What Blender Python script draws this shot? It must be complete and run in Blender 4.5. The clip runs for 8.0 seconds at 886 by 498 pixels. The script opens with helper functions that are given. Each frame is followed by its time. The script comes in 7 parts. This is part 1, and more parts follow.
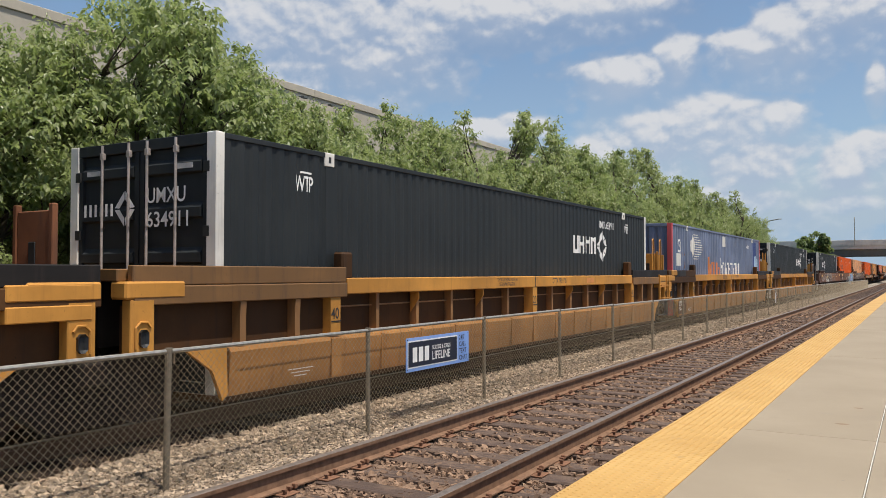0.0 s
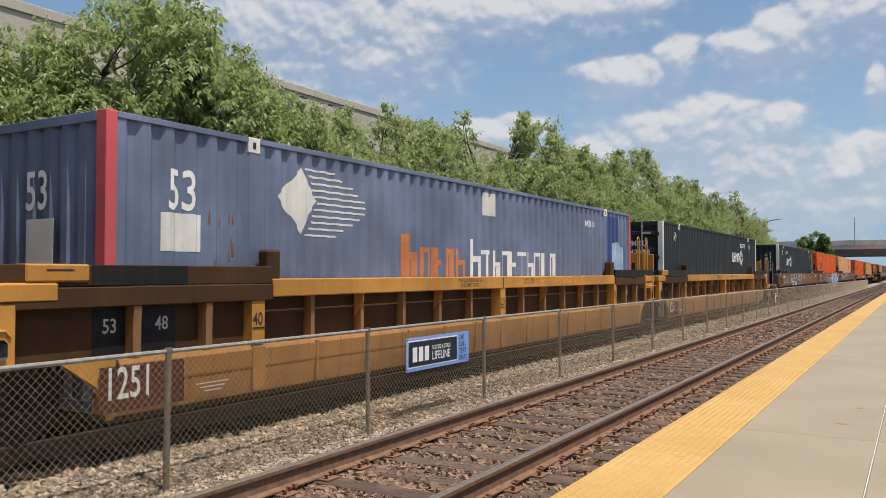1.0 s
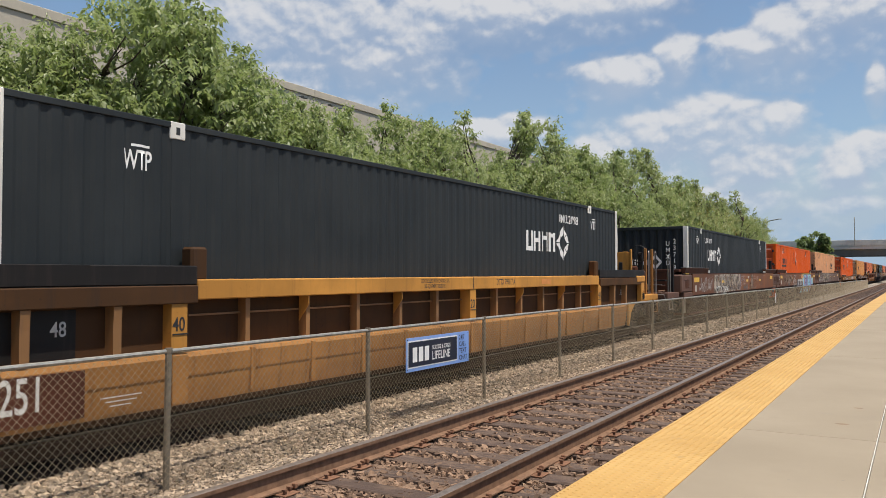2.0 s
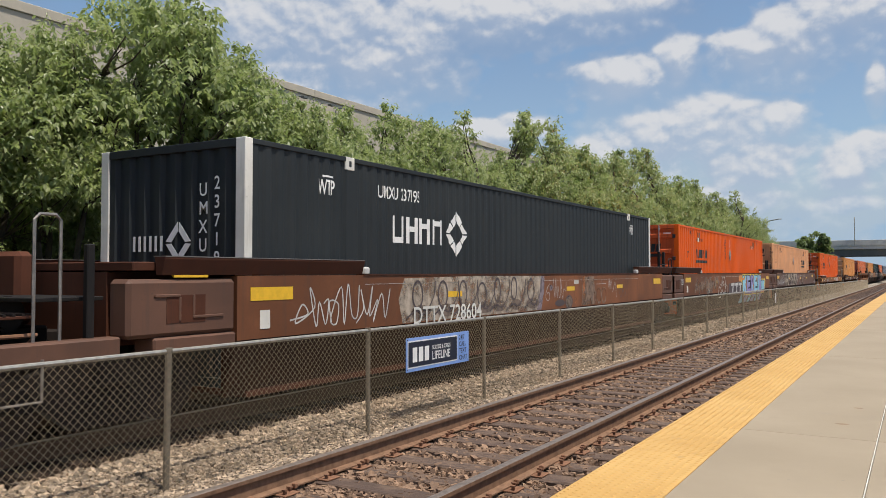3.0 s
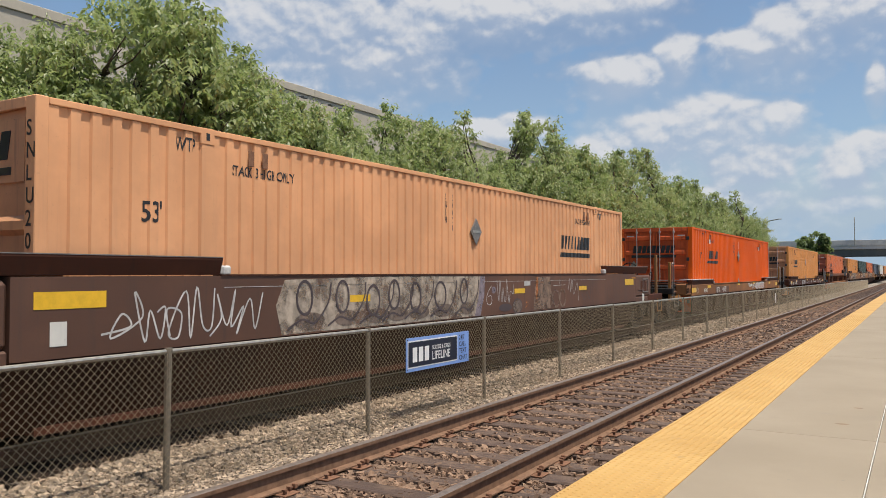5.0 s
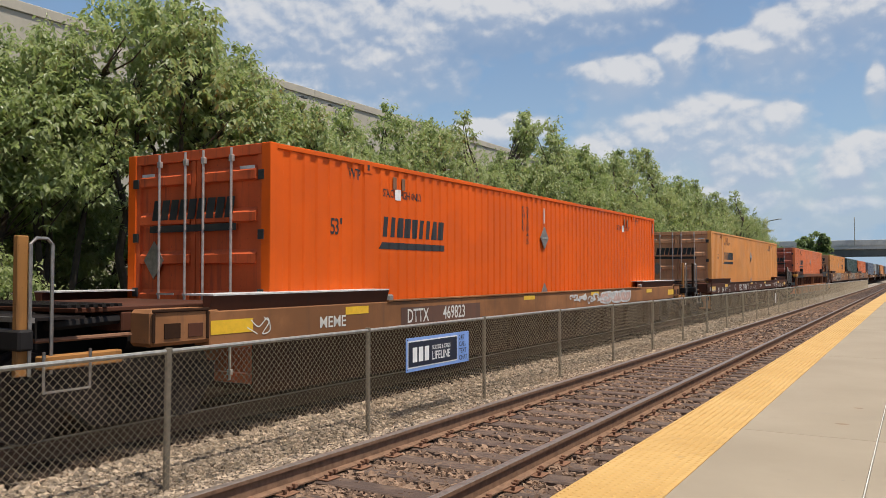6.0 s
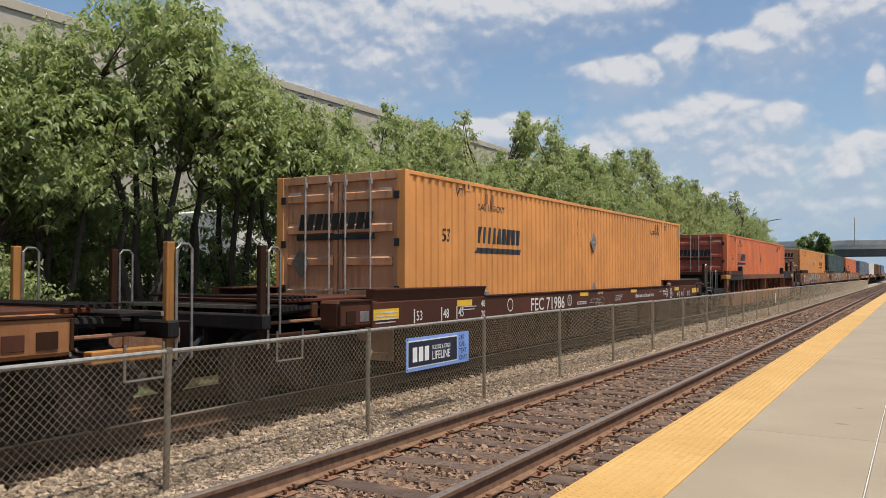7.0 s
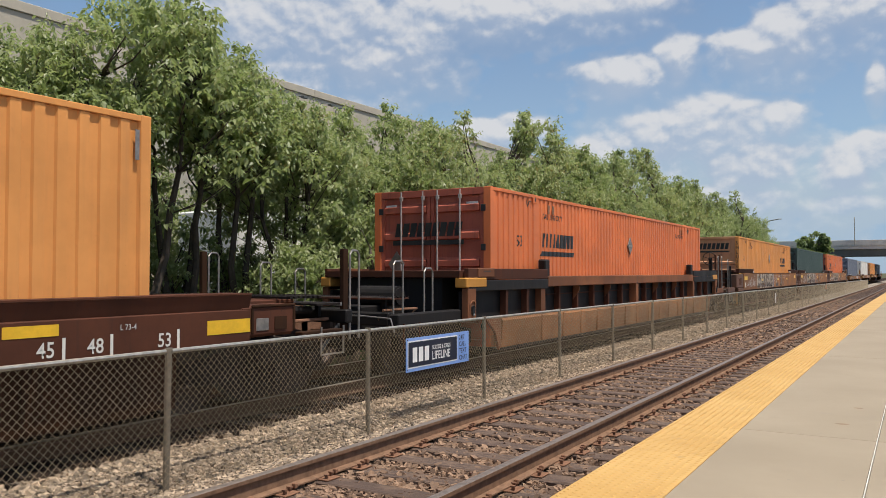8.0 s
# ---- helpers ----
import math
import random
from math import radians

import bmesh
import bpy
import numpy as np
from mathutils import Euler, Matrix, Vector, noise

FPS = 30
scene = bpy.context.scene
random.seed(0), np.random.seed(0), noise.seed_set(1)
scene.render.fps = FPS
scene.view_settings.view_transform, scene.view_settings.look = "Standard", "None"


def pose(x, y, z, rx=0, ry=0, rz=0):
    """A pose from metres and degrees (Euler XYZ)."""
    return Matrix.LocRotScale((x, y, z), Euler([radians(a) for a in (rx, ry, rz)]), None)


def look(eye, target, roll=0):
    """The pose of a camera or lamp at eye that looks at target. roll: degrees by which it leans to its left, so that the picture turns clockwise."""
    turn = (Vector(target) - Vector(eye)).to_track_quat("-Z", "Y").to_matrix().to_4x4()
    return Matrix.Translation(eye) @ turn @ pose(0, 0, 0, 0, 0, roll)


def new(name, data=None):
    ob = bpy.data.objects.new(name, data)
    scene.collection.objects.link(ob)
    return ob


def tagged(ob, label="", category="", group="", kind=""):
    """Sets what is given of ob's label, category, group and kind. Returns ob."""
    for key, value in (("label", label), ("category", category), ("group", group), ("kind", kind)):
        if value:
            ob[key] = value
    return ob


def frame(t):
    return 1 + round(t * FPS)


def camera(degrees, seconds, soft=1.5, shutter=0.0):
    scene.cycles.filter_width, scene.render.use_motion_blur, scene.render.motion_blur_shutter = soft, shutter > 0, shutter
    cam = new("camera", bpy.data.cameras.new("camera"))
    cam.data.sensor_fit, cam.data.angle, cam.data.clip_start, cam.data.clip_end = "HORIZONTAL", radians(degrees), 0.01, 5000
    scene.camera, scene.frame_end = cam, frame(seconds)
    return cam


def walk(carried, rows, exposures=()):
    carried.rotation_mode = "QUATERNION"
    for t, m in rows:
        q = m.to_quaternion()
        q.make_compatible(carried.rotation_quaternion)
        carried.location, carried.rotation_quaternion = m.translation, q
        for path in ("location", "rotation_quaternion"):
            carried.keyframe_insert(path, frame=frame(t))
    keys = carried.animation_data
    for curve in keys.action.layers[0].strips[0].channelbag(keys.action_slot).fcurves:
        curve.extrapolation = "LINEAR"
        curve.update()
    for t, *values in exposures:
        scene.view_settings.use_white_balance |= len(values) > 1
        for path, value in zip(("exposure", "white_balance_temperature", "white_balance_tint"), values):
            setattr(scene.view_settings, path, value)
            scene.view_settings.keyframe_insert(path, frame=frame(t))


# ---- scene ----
TOP = 1.584                       # eye above the rail heads
cam = camera(57.74, 8.0, soft=0.6)
EYE = pose(0, 0, TOP, 91.684, 0, 30.59)
walk(cam, [(0, EYE), (8.0, EYE)], exposures=[(0, 0.0), (8.0, 0.0)])

# ---- daylight ----
SUN_EL, SUN_AZ = radians(70), radians(98)      # azimuth from +Y towards +X
world = bpy.data.worlds.new("sky")
world.use_nodes = True
scene.world = world
wt = world.node_tree
sky = wt.nodes.new("ShaderNodeTexSky")
sky.sky_type = 'NISHITA'
sky.sun_disc = False
sky.sun_elevation, sky.sun_rotation = SUN_EL, SUN_AZ
sky.air_density, sky.dust_density, sky.ozone_density = 1.0, 1.2, 0.9
wt.nodes["Background"].inputs["Strength"].default_value = 0.122
wt.links.new(sky.outputs[0], wt.nodes["Background"].inputs["Color"])
sun_data = bpy.data.lights.new("sun", 'SUN')
sun_data.energy, sun_data.angle, sun_data.color = 5.0, radians(0.6), (1.0, 0.94, 0.85)
sun = new("sun", sun_data)
sun_dir = Vector((math.cos(SUN_EL) * math.sin(SUN_AZ), math.cos(SUN_EL) * math.cos(SUN_AZ), math.sin(SUN_EL)))
sun.matrix_world = look(sun_dir * 60, (0, 0, 0))


# ---- materials ----
class Nodes:
    """Short hand for building a node tree."""

    def __init__(self, name):
        self.m = bpy.data.materials.new(name)
        self.m.use_nodes = True
        self.t = self.m.node_tree
        self.b = self.t.nodes["Principled BSDF"]
        self.c = self.t.nodes.new("ShaderNodeTexCoord").outputs["Object"]

    def put(self, socket, value):
        if isinstance(value, bpy.types.NodeSocket):
            self.t.links.new(value, socket)
        else:
            socket.default_value = value

    def mapped(self, sx, sy, sz):
        n = self.t.nodes.new("ShaderNodeMapping")
        n.inputs["Scale"].default_value = (sx, sy, sz)
        self.t.links.new(self.c, n.inputs["Vector"])
        return n.outputs[0]

    def noise(self, scale, detail=4, rough=0.55, vec=None, distort=0.0):
        n = self.t.nodes.new("ShaderNodeTexNoise")
        n.inputs["Scale"].default_value = scale
        n.inputs["Detail"].default_value = detail
        n.inputs["Roughness"].default_value = rough
        n.inputs["Distortion"].default_value = distort
        self.t.links.new(vec or self.c, n.inputs["Vector"])
        return n.outputs["Fac"]

    def voronoi(self, scale, vec=None, feature='F1', out="Distance"):
        n = self.t.nodes.new("ShaderNodeTexVoronoi")
        n.feature = feature
        n.inputs["Scale"].default_value = scale
        self.t.links.new(vec or self.c, n.inputs["Vector"])
        return n.outputs[out]

    def ramp(self, fac, lo, hi, a=0.0, b=1.0):
        n = self.t.nodes.new("ShaderNodeMapRange")
        n.interpolation_type = 'SMOOTHSTEP'
        for i, v in enumerate((fac, lo, hi, a, b)):
            self.put(n.inputs[i], v)
        return n.outputs[0]

    def math(self, op, a, b=0.0, c=0.0):
        n = self.t.nodes.new("ShaderNodeMath")
        n.operation = op
        for i, v in enumerate((a, b, c)):
            self.put(n.inputs[i], v)
        return n.outputs[0]

    def mix(self, fac, a, b, mode='MIX'):
        n = self.t.nodes.new("ShaderNodeMix")
        n.data_type, n.blend_type = 'RGBA', mode
        self.put(n.inputs[0], fac)
        self.put(n.inputs[6], a)
        self.put(n.inputs[7], b)
        return n.outputs[2]

    def bump(self, height, strength, distance=0.01):
        n = self.t.nodes.new("ShaderNodeBump")
        n.inputs["Strength"].default_value = strength
        n.inputs["Distance"].default_value = distance
        self.t.links.new(height, n.inputs["Height"])
        self.t.links.new(n.outputs[0], self.b.inputs["Normal"])

    def done(self, colour, rough=0.6, metal=0.0):
        self.put(self.b.inputs["Base Color"], colour)
        self.put(self.b.inputs["Roughness"], rough)
        self.put(self.b.inputs["Metallic"], metal)
        return self.m


def rgb(r, g, b):
    return (r, g, b, 1.0)


def tint(c, k):
    return rgb(*(min(1.0, v * k) for v in c[:3]))


def painted(name, c, rough=0.45, dirt=(0.10, 0.065, 0.04), dirty=0.35, streak=1.0, fade=0.25, metal=0.0):
    """Weathered paint on steel: faded blotches, streaks that run down, rust specks."""
    n = Nodes(name)
    c = rgb(*c)
    blotch = n.noise(0.9, 5, 0.6)
    col = n.mix(n.ramp(blotch, 0.35, 0.7), tint(c, 1 - fade * 0.6), tint(c, 1 + fade * 0.5))
    run = n.noise(1.0, 5, 0.65, n.mapped(9, 9, 0.7))
    col = n.mix(n.math('MULTIPLY', n.ramp(run, 0.5, 0.8), dirty * streak), col, rgb(*dirt))
    fine = n.noise(26, 4, 0.7)
    col = n.mix(n.math('MULTIPLY', n.ramp(fine, 0.62, 0.74), dirty), col, tint(rgb(*dirt), 0.8))
    n.bump(fine, 0.12, 0.004)
    return n.done(col, n.ramp(blotch, 0.2, 0.8, rough - 0.08, rough + 0.18), metal)


def plain(name, c, rough=0.6, metal=0.0, var=0.2, scale=12, bump=0.1):
    n = Nodes(name)
    f = n.noise(scale, 5, 0.6)
    g = n.noise(scale * 7, 3, 0.6)
    col = n.mix(n.ramp(f, 0.3, 0.7), tint(c, 1 - var), tint(c, 1 + var))
    col = n.mix(n.math('MULTIPLY', n.ramp(g, 0.5, 0.75), var), col, tint(c, 0.5))
    n.bump(g, bump, 0.004)
    return n.done(col, rough, metal)


def stone_material():
    n = Nodes("ballast_stone")
    rnd = n.t.nodes.new("ShaderNodeNewGeometry").outputs["Random Per Island"]
    big = n.noise(0.55, 3)
    light = n.mix(rnd, rgb(0.066, 0.047, 0.031), rgb(0.56, 0.42, 0.282))
    col = n.mix(n.ramp(big, 0.42, 0.62, 0.0, 0.35), light, rgb(0.30, 0.20, 0.115))
    col = n.mix(n.ramp(n.noise(60), 0.4, 0.7, 0, 0.4), col, rgb(0.2, 0.18, 0.16))
    n.bump(n.noise(90), 0.4, 0.004)
    return n.done(col, 0.9)


def rusty_stone_material():
    n = Nodes("rusty_ballast_stone")
    rnd = n.t.nodes.new("ShaderNodeNewGeometry").outputs["Random Per Island"]
    col = n.mix(rnd, rgb(0.085, 0.049, 0.031), rgb(0.35, 0.22, 0.136))
    col = n.mix(n.ramp(n.noise(50), 0.4, 0.7, 0, 0.5), col, rgb(0.14, 0.09, 0.06))
    n.bump(n.noise(90), 0.4, 0.004)
    return n.done(col, 0.92)


# Ballast under the train: the train's shade is mixed into the stone colours.
def shaded_stone_material():
    n = Nodes("shaded_ballast_stone")
    rnd = n.t.nodes.new("ShaderNodeNewGeometry").outputs["Random Per Island"]
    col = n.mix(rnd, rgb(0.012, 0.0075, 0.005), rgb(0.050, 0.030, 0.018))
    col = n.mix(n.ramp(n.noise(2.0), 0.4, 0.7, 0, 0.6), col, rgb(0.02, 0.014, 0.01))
    n.bump(n.noise(90), 0.4, 0.004)
    return n.done(col, 0.9)


def ground_material():
    """Crushed stone near the tracks, dry earth and weeds farther off."""
    n = Nodes("ground_stone")
    cell = n.voronoi(17, out="Color")
    sep = n.t.nodes.new("ShaderNodeSeparateColor")
    n.t.links.new(cell, sep.inputs[0])
    col = n.mix(sep.outputs[0], rgb(0.13, 0.11, 0.09), rgb(0.42, 0.37, 0.30))
    col = n.mix(n.ramp(n.noise(0.5), 0.45, 0.65, 0, 0.4), col, rgb(0.26, 0.17, 0.10))
    pos = n.t.nodes.new("ShaderNodeSeparateXYZ")
    n.t.links.new(n.c, pos.inputs[0])
    far = n.math('ADD', pos.outputs[0], n.math('MULTIPLY', n.noise(0.4), 2.0))
    weeds = n.mix(n.ramp(n.noise(1.5), 0.4, 0.65), rgb(0.10, 0.085, 0.05), rgb(0.05, 0.08, 0.025))
    col = n.mix(n.ramp(far, -9.2, -8.4), weeds, col)
    bed = n.math('ABSOLUTE', n.math('ADD', pos.outputs[0], n.math('ADD', 7.4, n.noise(1.3))))      # bed of the freight track, coloured dark for the train's shade
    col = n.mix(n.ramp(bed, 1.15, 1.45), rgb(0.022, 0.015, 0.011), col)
    near_bed = n.math('ABSOLUTE', n.math('ADD', pos.outputs[0], n.math('ADD', 3.35, n.math('MULTIPLY', n.noise(2.0), 0.6))))      # rust dust between the near rails
    col = n.mix(n.ramp(near_bed, 1.1, 1.5, 0.8, 0.0), col, rgb(0.13, 0.08, 0.05))
    d = n.voronoi(17)
    n.bump(d, 0.9, 0.03)
    return n.done(col, 0.95)


def concrete_material():
    n = Nodes("platform_concrete")
    a, b, c = n.noise(0.35, 6, 0.6), n.noise(2.2, 5, 0.6), n.noise(140, 3, 0.6)
    col = n.mix(n.ramp(a, 0.3, 0.7), rgb(0.28, 0.223, 0.150), rgb(0.345, 0.278, 0.192))
    col = n.mix(n.ramp(b, 0.55, 0.75, 0, 0.28), col, rgb(0.26, 0.21, 0.15))
    stain = n.noise(0.9, 3, 0.5, n.mapped(1.0, 2.6, 1.0), 0.6)
    col = n.mix(n.ramp(stain, 0.66, 0.74, 0, 0.35), col, rgb(0.27, 0.22, 0.165))
    spots = n.voronoi(3.1)
    col = n.mix(n.ramp(spots, 0.02, 0.05, 0.5, 0.0), col, rgb(0.20, 0.17, 0.14))
    col = n.mix(n.ramp(c, 0.4, 0.7, 0, 0.18), col, rgb(0.30, 0.26, 0.2))
    n.bump(c, 0.25, 0.003)
    return n.done(col, 0.88)


def tactile_material():
    n = Nodes("tactile_yellow")
    a, b = n.noise(1.1, 6, 0.65), n.noise(9, 5, 0.6)
    col = n.mix(n.ramp(a, 0.3, 0.7), rgb(0.48, 0.275, 0.075), rgb(0.57, 0.35, 0.115))
    col = n.mix(n.ramp(b, 0.52, 0.72, 0, 0.4), col, rgb(0.40, 0.235, 0.075))
    col = n.mix(n.ramp(n.noise(3.3, 5), 0.62, 0.72, 0, 0.45), col, rgb(0.34, 0.22, 0.09))
    n.bump(b, 0.2, 0.003)
    return n.done(col, 0.75)


def tie_material():
    n = Nodes("weathered_tie")
    info = n.t.nodes.new("ShaderNodeObjectInfo").outputs["Random"]
    grain = n.noise(3, 6, 0.7, n.mapped(1.2, 26, 26))
    col = n.mix(info, rgb(0.12, 0.075, 0.052), rgb(0.22, 0.145, 0.10))
    col = n.mix(n.ramp(grain, 0.4, 0.7), tint((0.07, 0.045, 0.033), 1), col)
    col = n.mix(n.ramp(n.noise(5), 0.5, 0.75, 0, 0.5), col, rgb(0.2, 0.13, 0.085))
    n.bump(grain, 0.6, 0.01)
    return n.done(col, 0.9)


def leaf_material(name, a, b):
    n = Nodes(name)
    rnd = n.t.nodes.new("ShaderNodeNewGeometry").outputs["Random Per Island"]
    tree = n.t.nodes.new("ShaderNodeObjectInfo").outputs["Random"]
    col = n.mix(rnd, rgb(*a), rgb(*b))
    col = n.mix(n.ramp(n.noise(0.8), 0.35, 0.7, 0, 0.35), col, rgb(0.33, 0.36, 0.12))
    col = n.mix(n.math('MULTIPLY', tree, 0.35), col, rgb(0.15, 0.22, 0.075))
    n.done(col, 0.40)
    n.b.inputs["Specular IOR Level"].default_value = 0.5
    tr = n.t.nodes.new("ShaderNodeBsdfTranslucent")
    n.t.links.new(n.mix(0.5, col, rgb(0.36, 0.46, 0.12)), tr.inputs["Color"])
    mx = n.t.nodes.new("ShaderNodeMixShader")
    mx.inputs[0].default_value = 0.55
    n.t.links.new(n.b.outputs[0], mx.inputs[1])
    n.t.links.new(tr.outputs[0], mx.inputs[2])
    n.t.links.new(mx.outputs[0], n.t.nodes["Material Output"].inputs["Surface"])
    return n.m


# cloud banks: azimuth, height, half width, half height, all in degrees
CLOUDS = [(44.6, 16.8, 6.0, 3.2), (38.4, 17.0, 7.2, 3.0), (33.2, 16.8, 4.4, 2.4), (35.6, 14.9, 3.4, 1.7), (27.5, 18.1, 6.0, 1.3),
          (19.6, 18.2, 5.0, 1.0), (17.7, 13.7, 4.0, 1.2), (14.2, 14.8, 1.5, 1.2), (9.2, 14.8, 2.9, 1.2),
          (7.2, 15.6, 2.5, 1.6), (3.9, 16.4, 3.9, 1.6), (15.4, 9.5, 4.4, 2.3)]
CLOUDS += [(12.3, 9.8, 4.8, 2.2), (7.7, 10.4, 1.5, 1.0), (19.0, 8.2, 3.0, 1.6), (9.6, 7.3, 4.8, 1.9), (3.9, 6.6, 2.6, 1.7),
          (2.4, 7.7, 1.3, 1.2), (26.7, 9.9, 3.4, 1.1), (2.1, 12.2, 0.6, 1.1), (3.9, 4.5, 2.7, 1.0),
          (11.0, 5.0, 5.4, 1.3), (47.6, 13.7, 2.6, 1.9)]


def cloud_material():
    """Cumulus banks with bright heads and soft grey-blue feet, over milky air near the horizon."""
    n = Nodes("cloud_bank")
    pos = n.t.nodes.new("ShaderNodeSeparateXYZ")
    n.t.links.new(n.c, pos.inputs[0])
    az = n.math('MULTIPLY', n.math('ARCTAN2', n.math('MULTIPLY', pos.outputs[0], -1.0), pos.outputs[1]), 57.29578)
    el = n.math('MULTIPLY', n.math('ARCTANGENT', n.math('DIVIDE', pos.outputs[2], 3000.0)), 57.29578)
    comb = n.t.nodes.new("ShaderNodeCombineXYZ")
    n.t.links.new(az, comb.inputs[0])
    n.t.links.new(n.math('MULTIPLY', el, 1.25), comb.inputs[1])
    v = comb.outputs[0]

    def banks(rise):
        body = None
        for a, e, w, h in CLOUDS:
            u = n.math('DIVIDE', n.math('SUBTRACT', az, a), w)
            t = n.math('DIVIDE', n.math('SUBTRACT', el, e - rise), h)
            t = n.math('MAXIMUM', t, n.math('MULTIPLY', t, -0.5))                # heads are round, feet hang lower
            d = n.math('SUBTRACT', 1.0, n.math('SQRT', n.math('ADD', n.math('MULTIPLY', u, u), n.math('MULTIPLY', t, t))))
            body = d if body is None else n.math('SMOOTH_MAX', body, d, 0.22)
        return body

    body, over = banks(0.0), banks(0.8)
    puff = n.noise(0.40, 7, 0.50, v, 0.15)
    billow = n.voronoi(1.15, v, 'SMOOTH_F1')
    up = n.t.nodes.new("ShaderNodeVectorMath")
    up.inputs[1].default_value = (-0.15, 0.55, 0.0)
    n.t.links.new(v, up.inputs[0])
    above = n.noise(0.40, 7, 0.50, up.outputs[0], 0.15)
    else_where = n.ramp(n.noise(0.09, 4, 0.5, v), 0.55, 0.75, -1.6, 0.5)      # scattered banks all round
    away = n.ramp(n.math('ABSOLUTE', n.math('SUBTRACT', az, 27.0)), 34.0, 50.0, -2.0, 0.0)
    body = n.math('MAXIMUM', body, n.math('ADD', else_where, away))
    dens = n.math('ADD', n.math('ADD', body, 0.30), n.math('MULTIPLY', n.math('SUBTRACT', puff, 0.40), 1.35))
    dens = n.math('SUBTRACT', dens, n.math('MULTIPLY', n.math('SUBTRACT', billow, 0.30), 0.35))
    foot = n.ramp(n.math('SUBTRACT', over, body), -0.65, 0.35)
    alpha = n.ramp(dens, 0.0, n.math('ADD', 0.42, n.math('MULTIPLY', foot, 0.85)), 0.0, 0.94)
    veil = n.ramp(el, 0.0, 11.5, 0.86, 0.0)                                    # milky air low down
    veil = n.math('ADD', veil, n.ramp(n.noise(0.16, 5, 0.6, v), 0.40, 0.75, 0.10, 0.34))
    alpha = n.math('MAXIMUM', alpha, n.math('MINIMUM', veil, 0.9))
    shade = n.math('ADD', n.math('MULTIPLY', foot, 0.72), n.math('MULTIPLY', n.math('SUBTRACT', above, puff), 2.6))
    shade = n.ramp(n.math('ADD', shade, n.math('MULTIPLY', n.math('SUBTRACT', billow, 0.3), 0.35)), -0.05, 0.85)
    high = n.ramp(el, 9.0, 17.0)
    col = n.mix(shade, rgb(0.80, 0.81, 0.84), n.mix(high, rgb(0.47, 0.57, 0.72), rgb(0.40, 0.50, 0.67)))
    thin = n.ramp(dens, -0.05, 0.25)
    col = n.mix(thin, rgb(0.24, 0.48, 0.80), col)
    col = n.mix(n.ramp(el, 0.5, 6.5), rgb(0.43, 0.58, 0.75), col)
    em = n.t.nodes.new("ShaderNodeEmission")
    em.inputs["Strength"].default_value = 0.86
    n.t.links.new(col, em.inputs["Color"])
    tr = n.t.nodes.new("ShaderNodeBsdfTransparent")
    mx = n.t.nodes.new("ShaderNodeMixShader")
    n.t.links.new(alpha, mx.inputs[0])
    n.t.links.new(tr.outputs[0], mx.inputs[1])
    n.t.links.new(em.outputs[0], mx.inputs[2])
    n.t.links.new(mx.outputs[0], n.t.nodes["Material Output"].inputs["Surface"])
    return n.m


STONE, RUSTY_STONE, GROUND = stone_material(), rusty_stone_material(), ground_material()
SHADED_STONE = shaded_stone_material()
CONCRETE, TACTILE, TIE = concrete_material(), tactile_material(), tie_material()
CLOUD = cloud_material()
LEAF = leaf_material("leaf_green", (0.21, 0.265, 0.105), (0.52, 0.53, 0.29))
LEAF_FAR = leaf_material("leaf_far", (0.09, 0.135, 0.055), (0.17, 0.22, 0.10))
# tie colour with the shade beneath the train painted in
SHADED_TIE = plain("shaded_tie", (0.032, 0.022, 0.016), 0.9, scale=8, bump=0.5)
BARK = plain("bark", (0.075, 0.055, 0.04), 0.9, scale=9, bump=0.6)
RAIL = plain("rail_rust", (0.20, 0.115, 0.07), 0.9, scale=14, bump=0.25)
# darker copy of the rail rust, for rails shaded by the train
RAIL_SHADED = plain("rail_shaded", (0.075, 0.042, 0.026), 0.9, scale=14, bump=0.25)
RAIL_HEAD = plain("rail_head_steel", (0.23, 0.185, 0.15), 0.48, 0.4, scale=18)
RUST = plain("rust_iron", (0.20, 0.095, 0.05), 0.85, scale=20, bump=0.3)
GALV = plain("galvanised_steel", (0.44, 0.41, 0.35), 0.5, 0.7, scale=18)
WIRE = plain("fence_wire", (0.26, 0.20, 0.125), 0.7, 0.0, scale=18)
POST = plain("weathered_post", (0.20, 0.165, 0.12), 0.65, 0.2, scale=18)
SIGN_BLUE = plain("sign_light_blue", (0.20, 0.33, 0.66), 0.4, var=0.05)
SIGN_NAVY = plain("sign_navy", (0.012, 0.016, 0.032), 0.4, var=0.05)
WHITE = plain("white_paint", (0.78, 0.76, 0.72), 0.5, var=0.06, scale=5)
OFFWHITE = painted("scuffed_white_paint", (0.70, 0.67, 0.60), 0.5, dirty=0.3)
BLACKP = plain("black_paint", (0.02, 0.02, 0.02), 0.5, var=0.2)
CHALK = plain("faded_white_paint", (0.5, 0.48, 0.45), 0.7, var=0.25, scale=6)
SEAL = plain("joint_sealant", (0.62, 0.58, 0.5), 0.9)
WALL_PAINT = painted("tan_wall_panel", (0.44, 0.39, 0.31), 0.8, (0.25, 0.21, 0.16), 0.25, 1.0, 0.12)
BRIDGE = painted("bridge_concrete", (0.50, 0.49, 0.46), 0.85, (0.2, 0.18, 0.16), 0.3, 1.0, 0.15)
GIRDER = painted("bridge_girder", (0.10, 0.11, 0.11), 0.6, (0.1, 0.07, 0.05), 0.3)

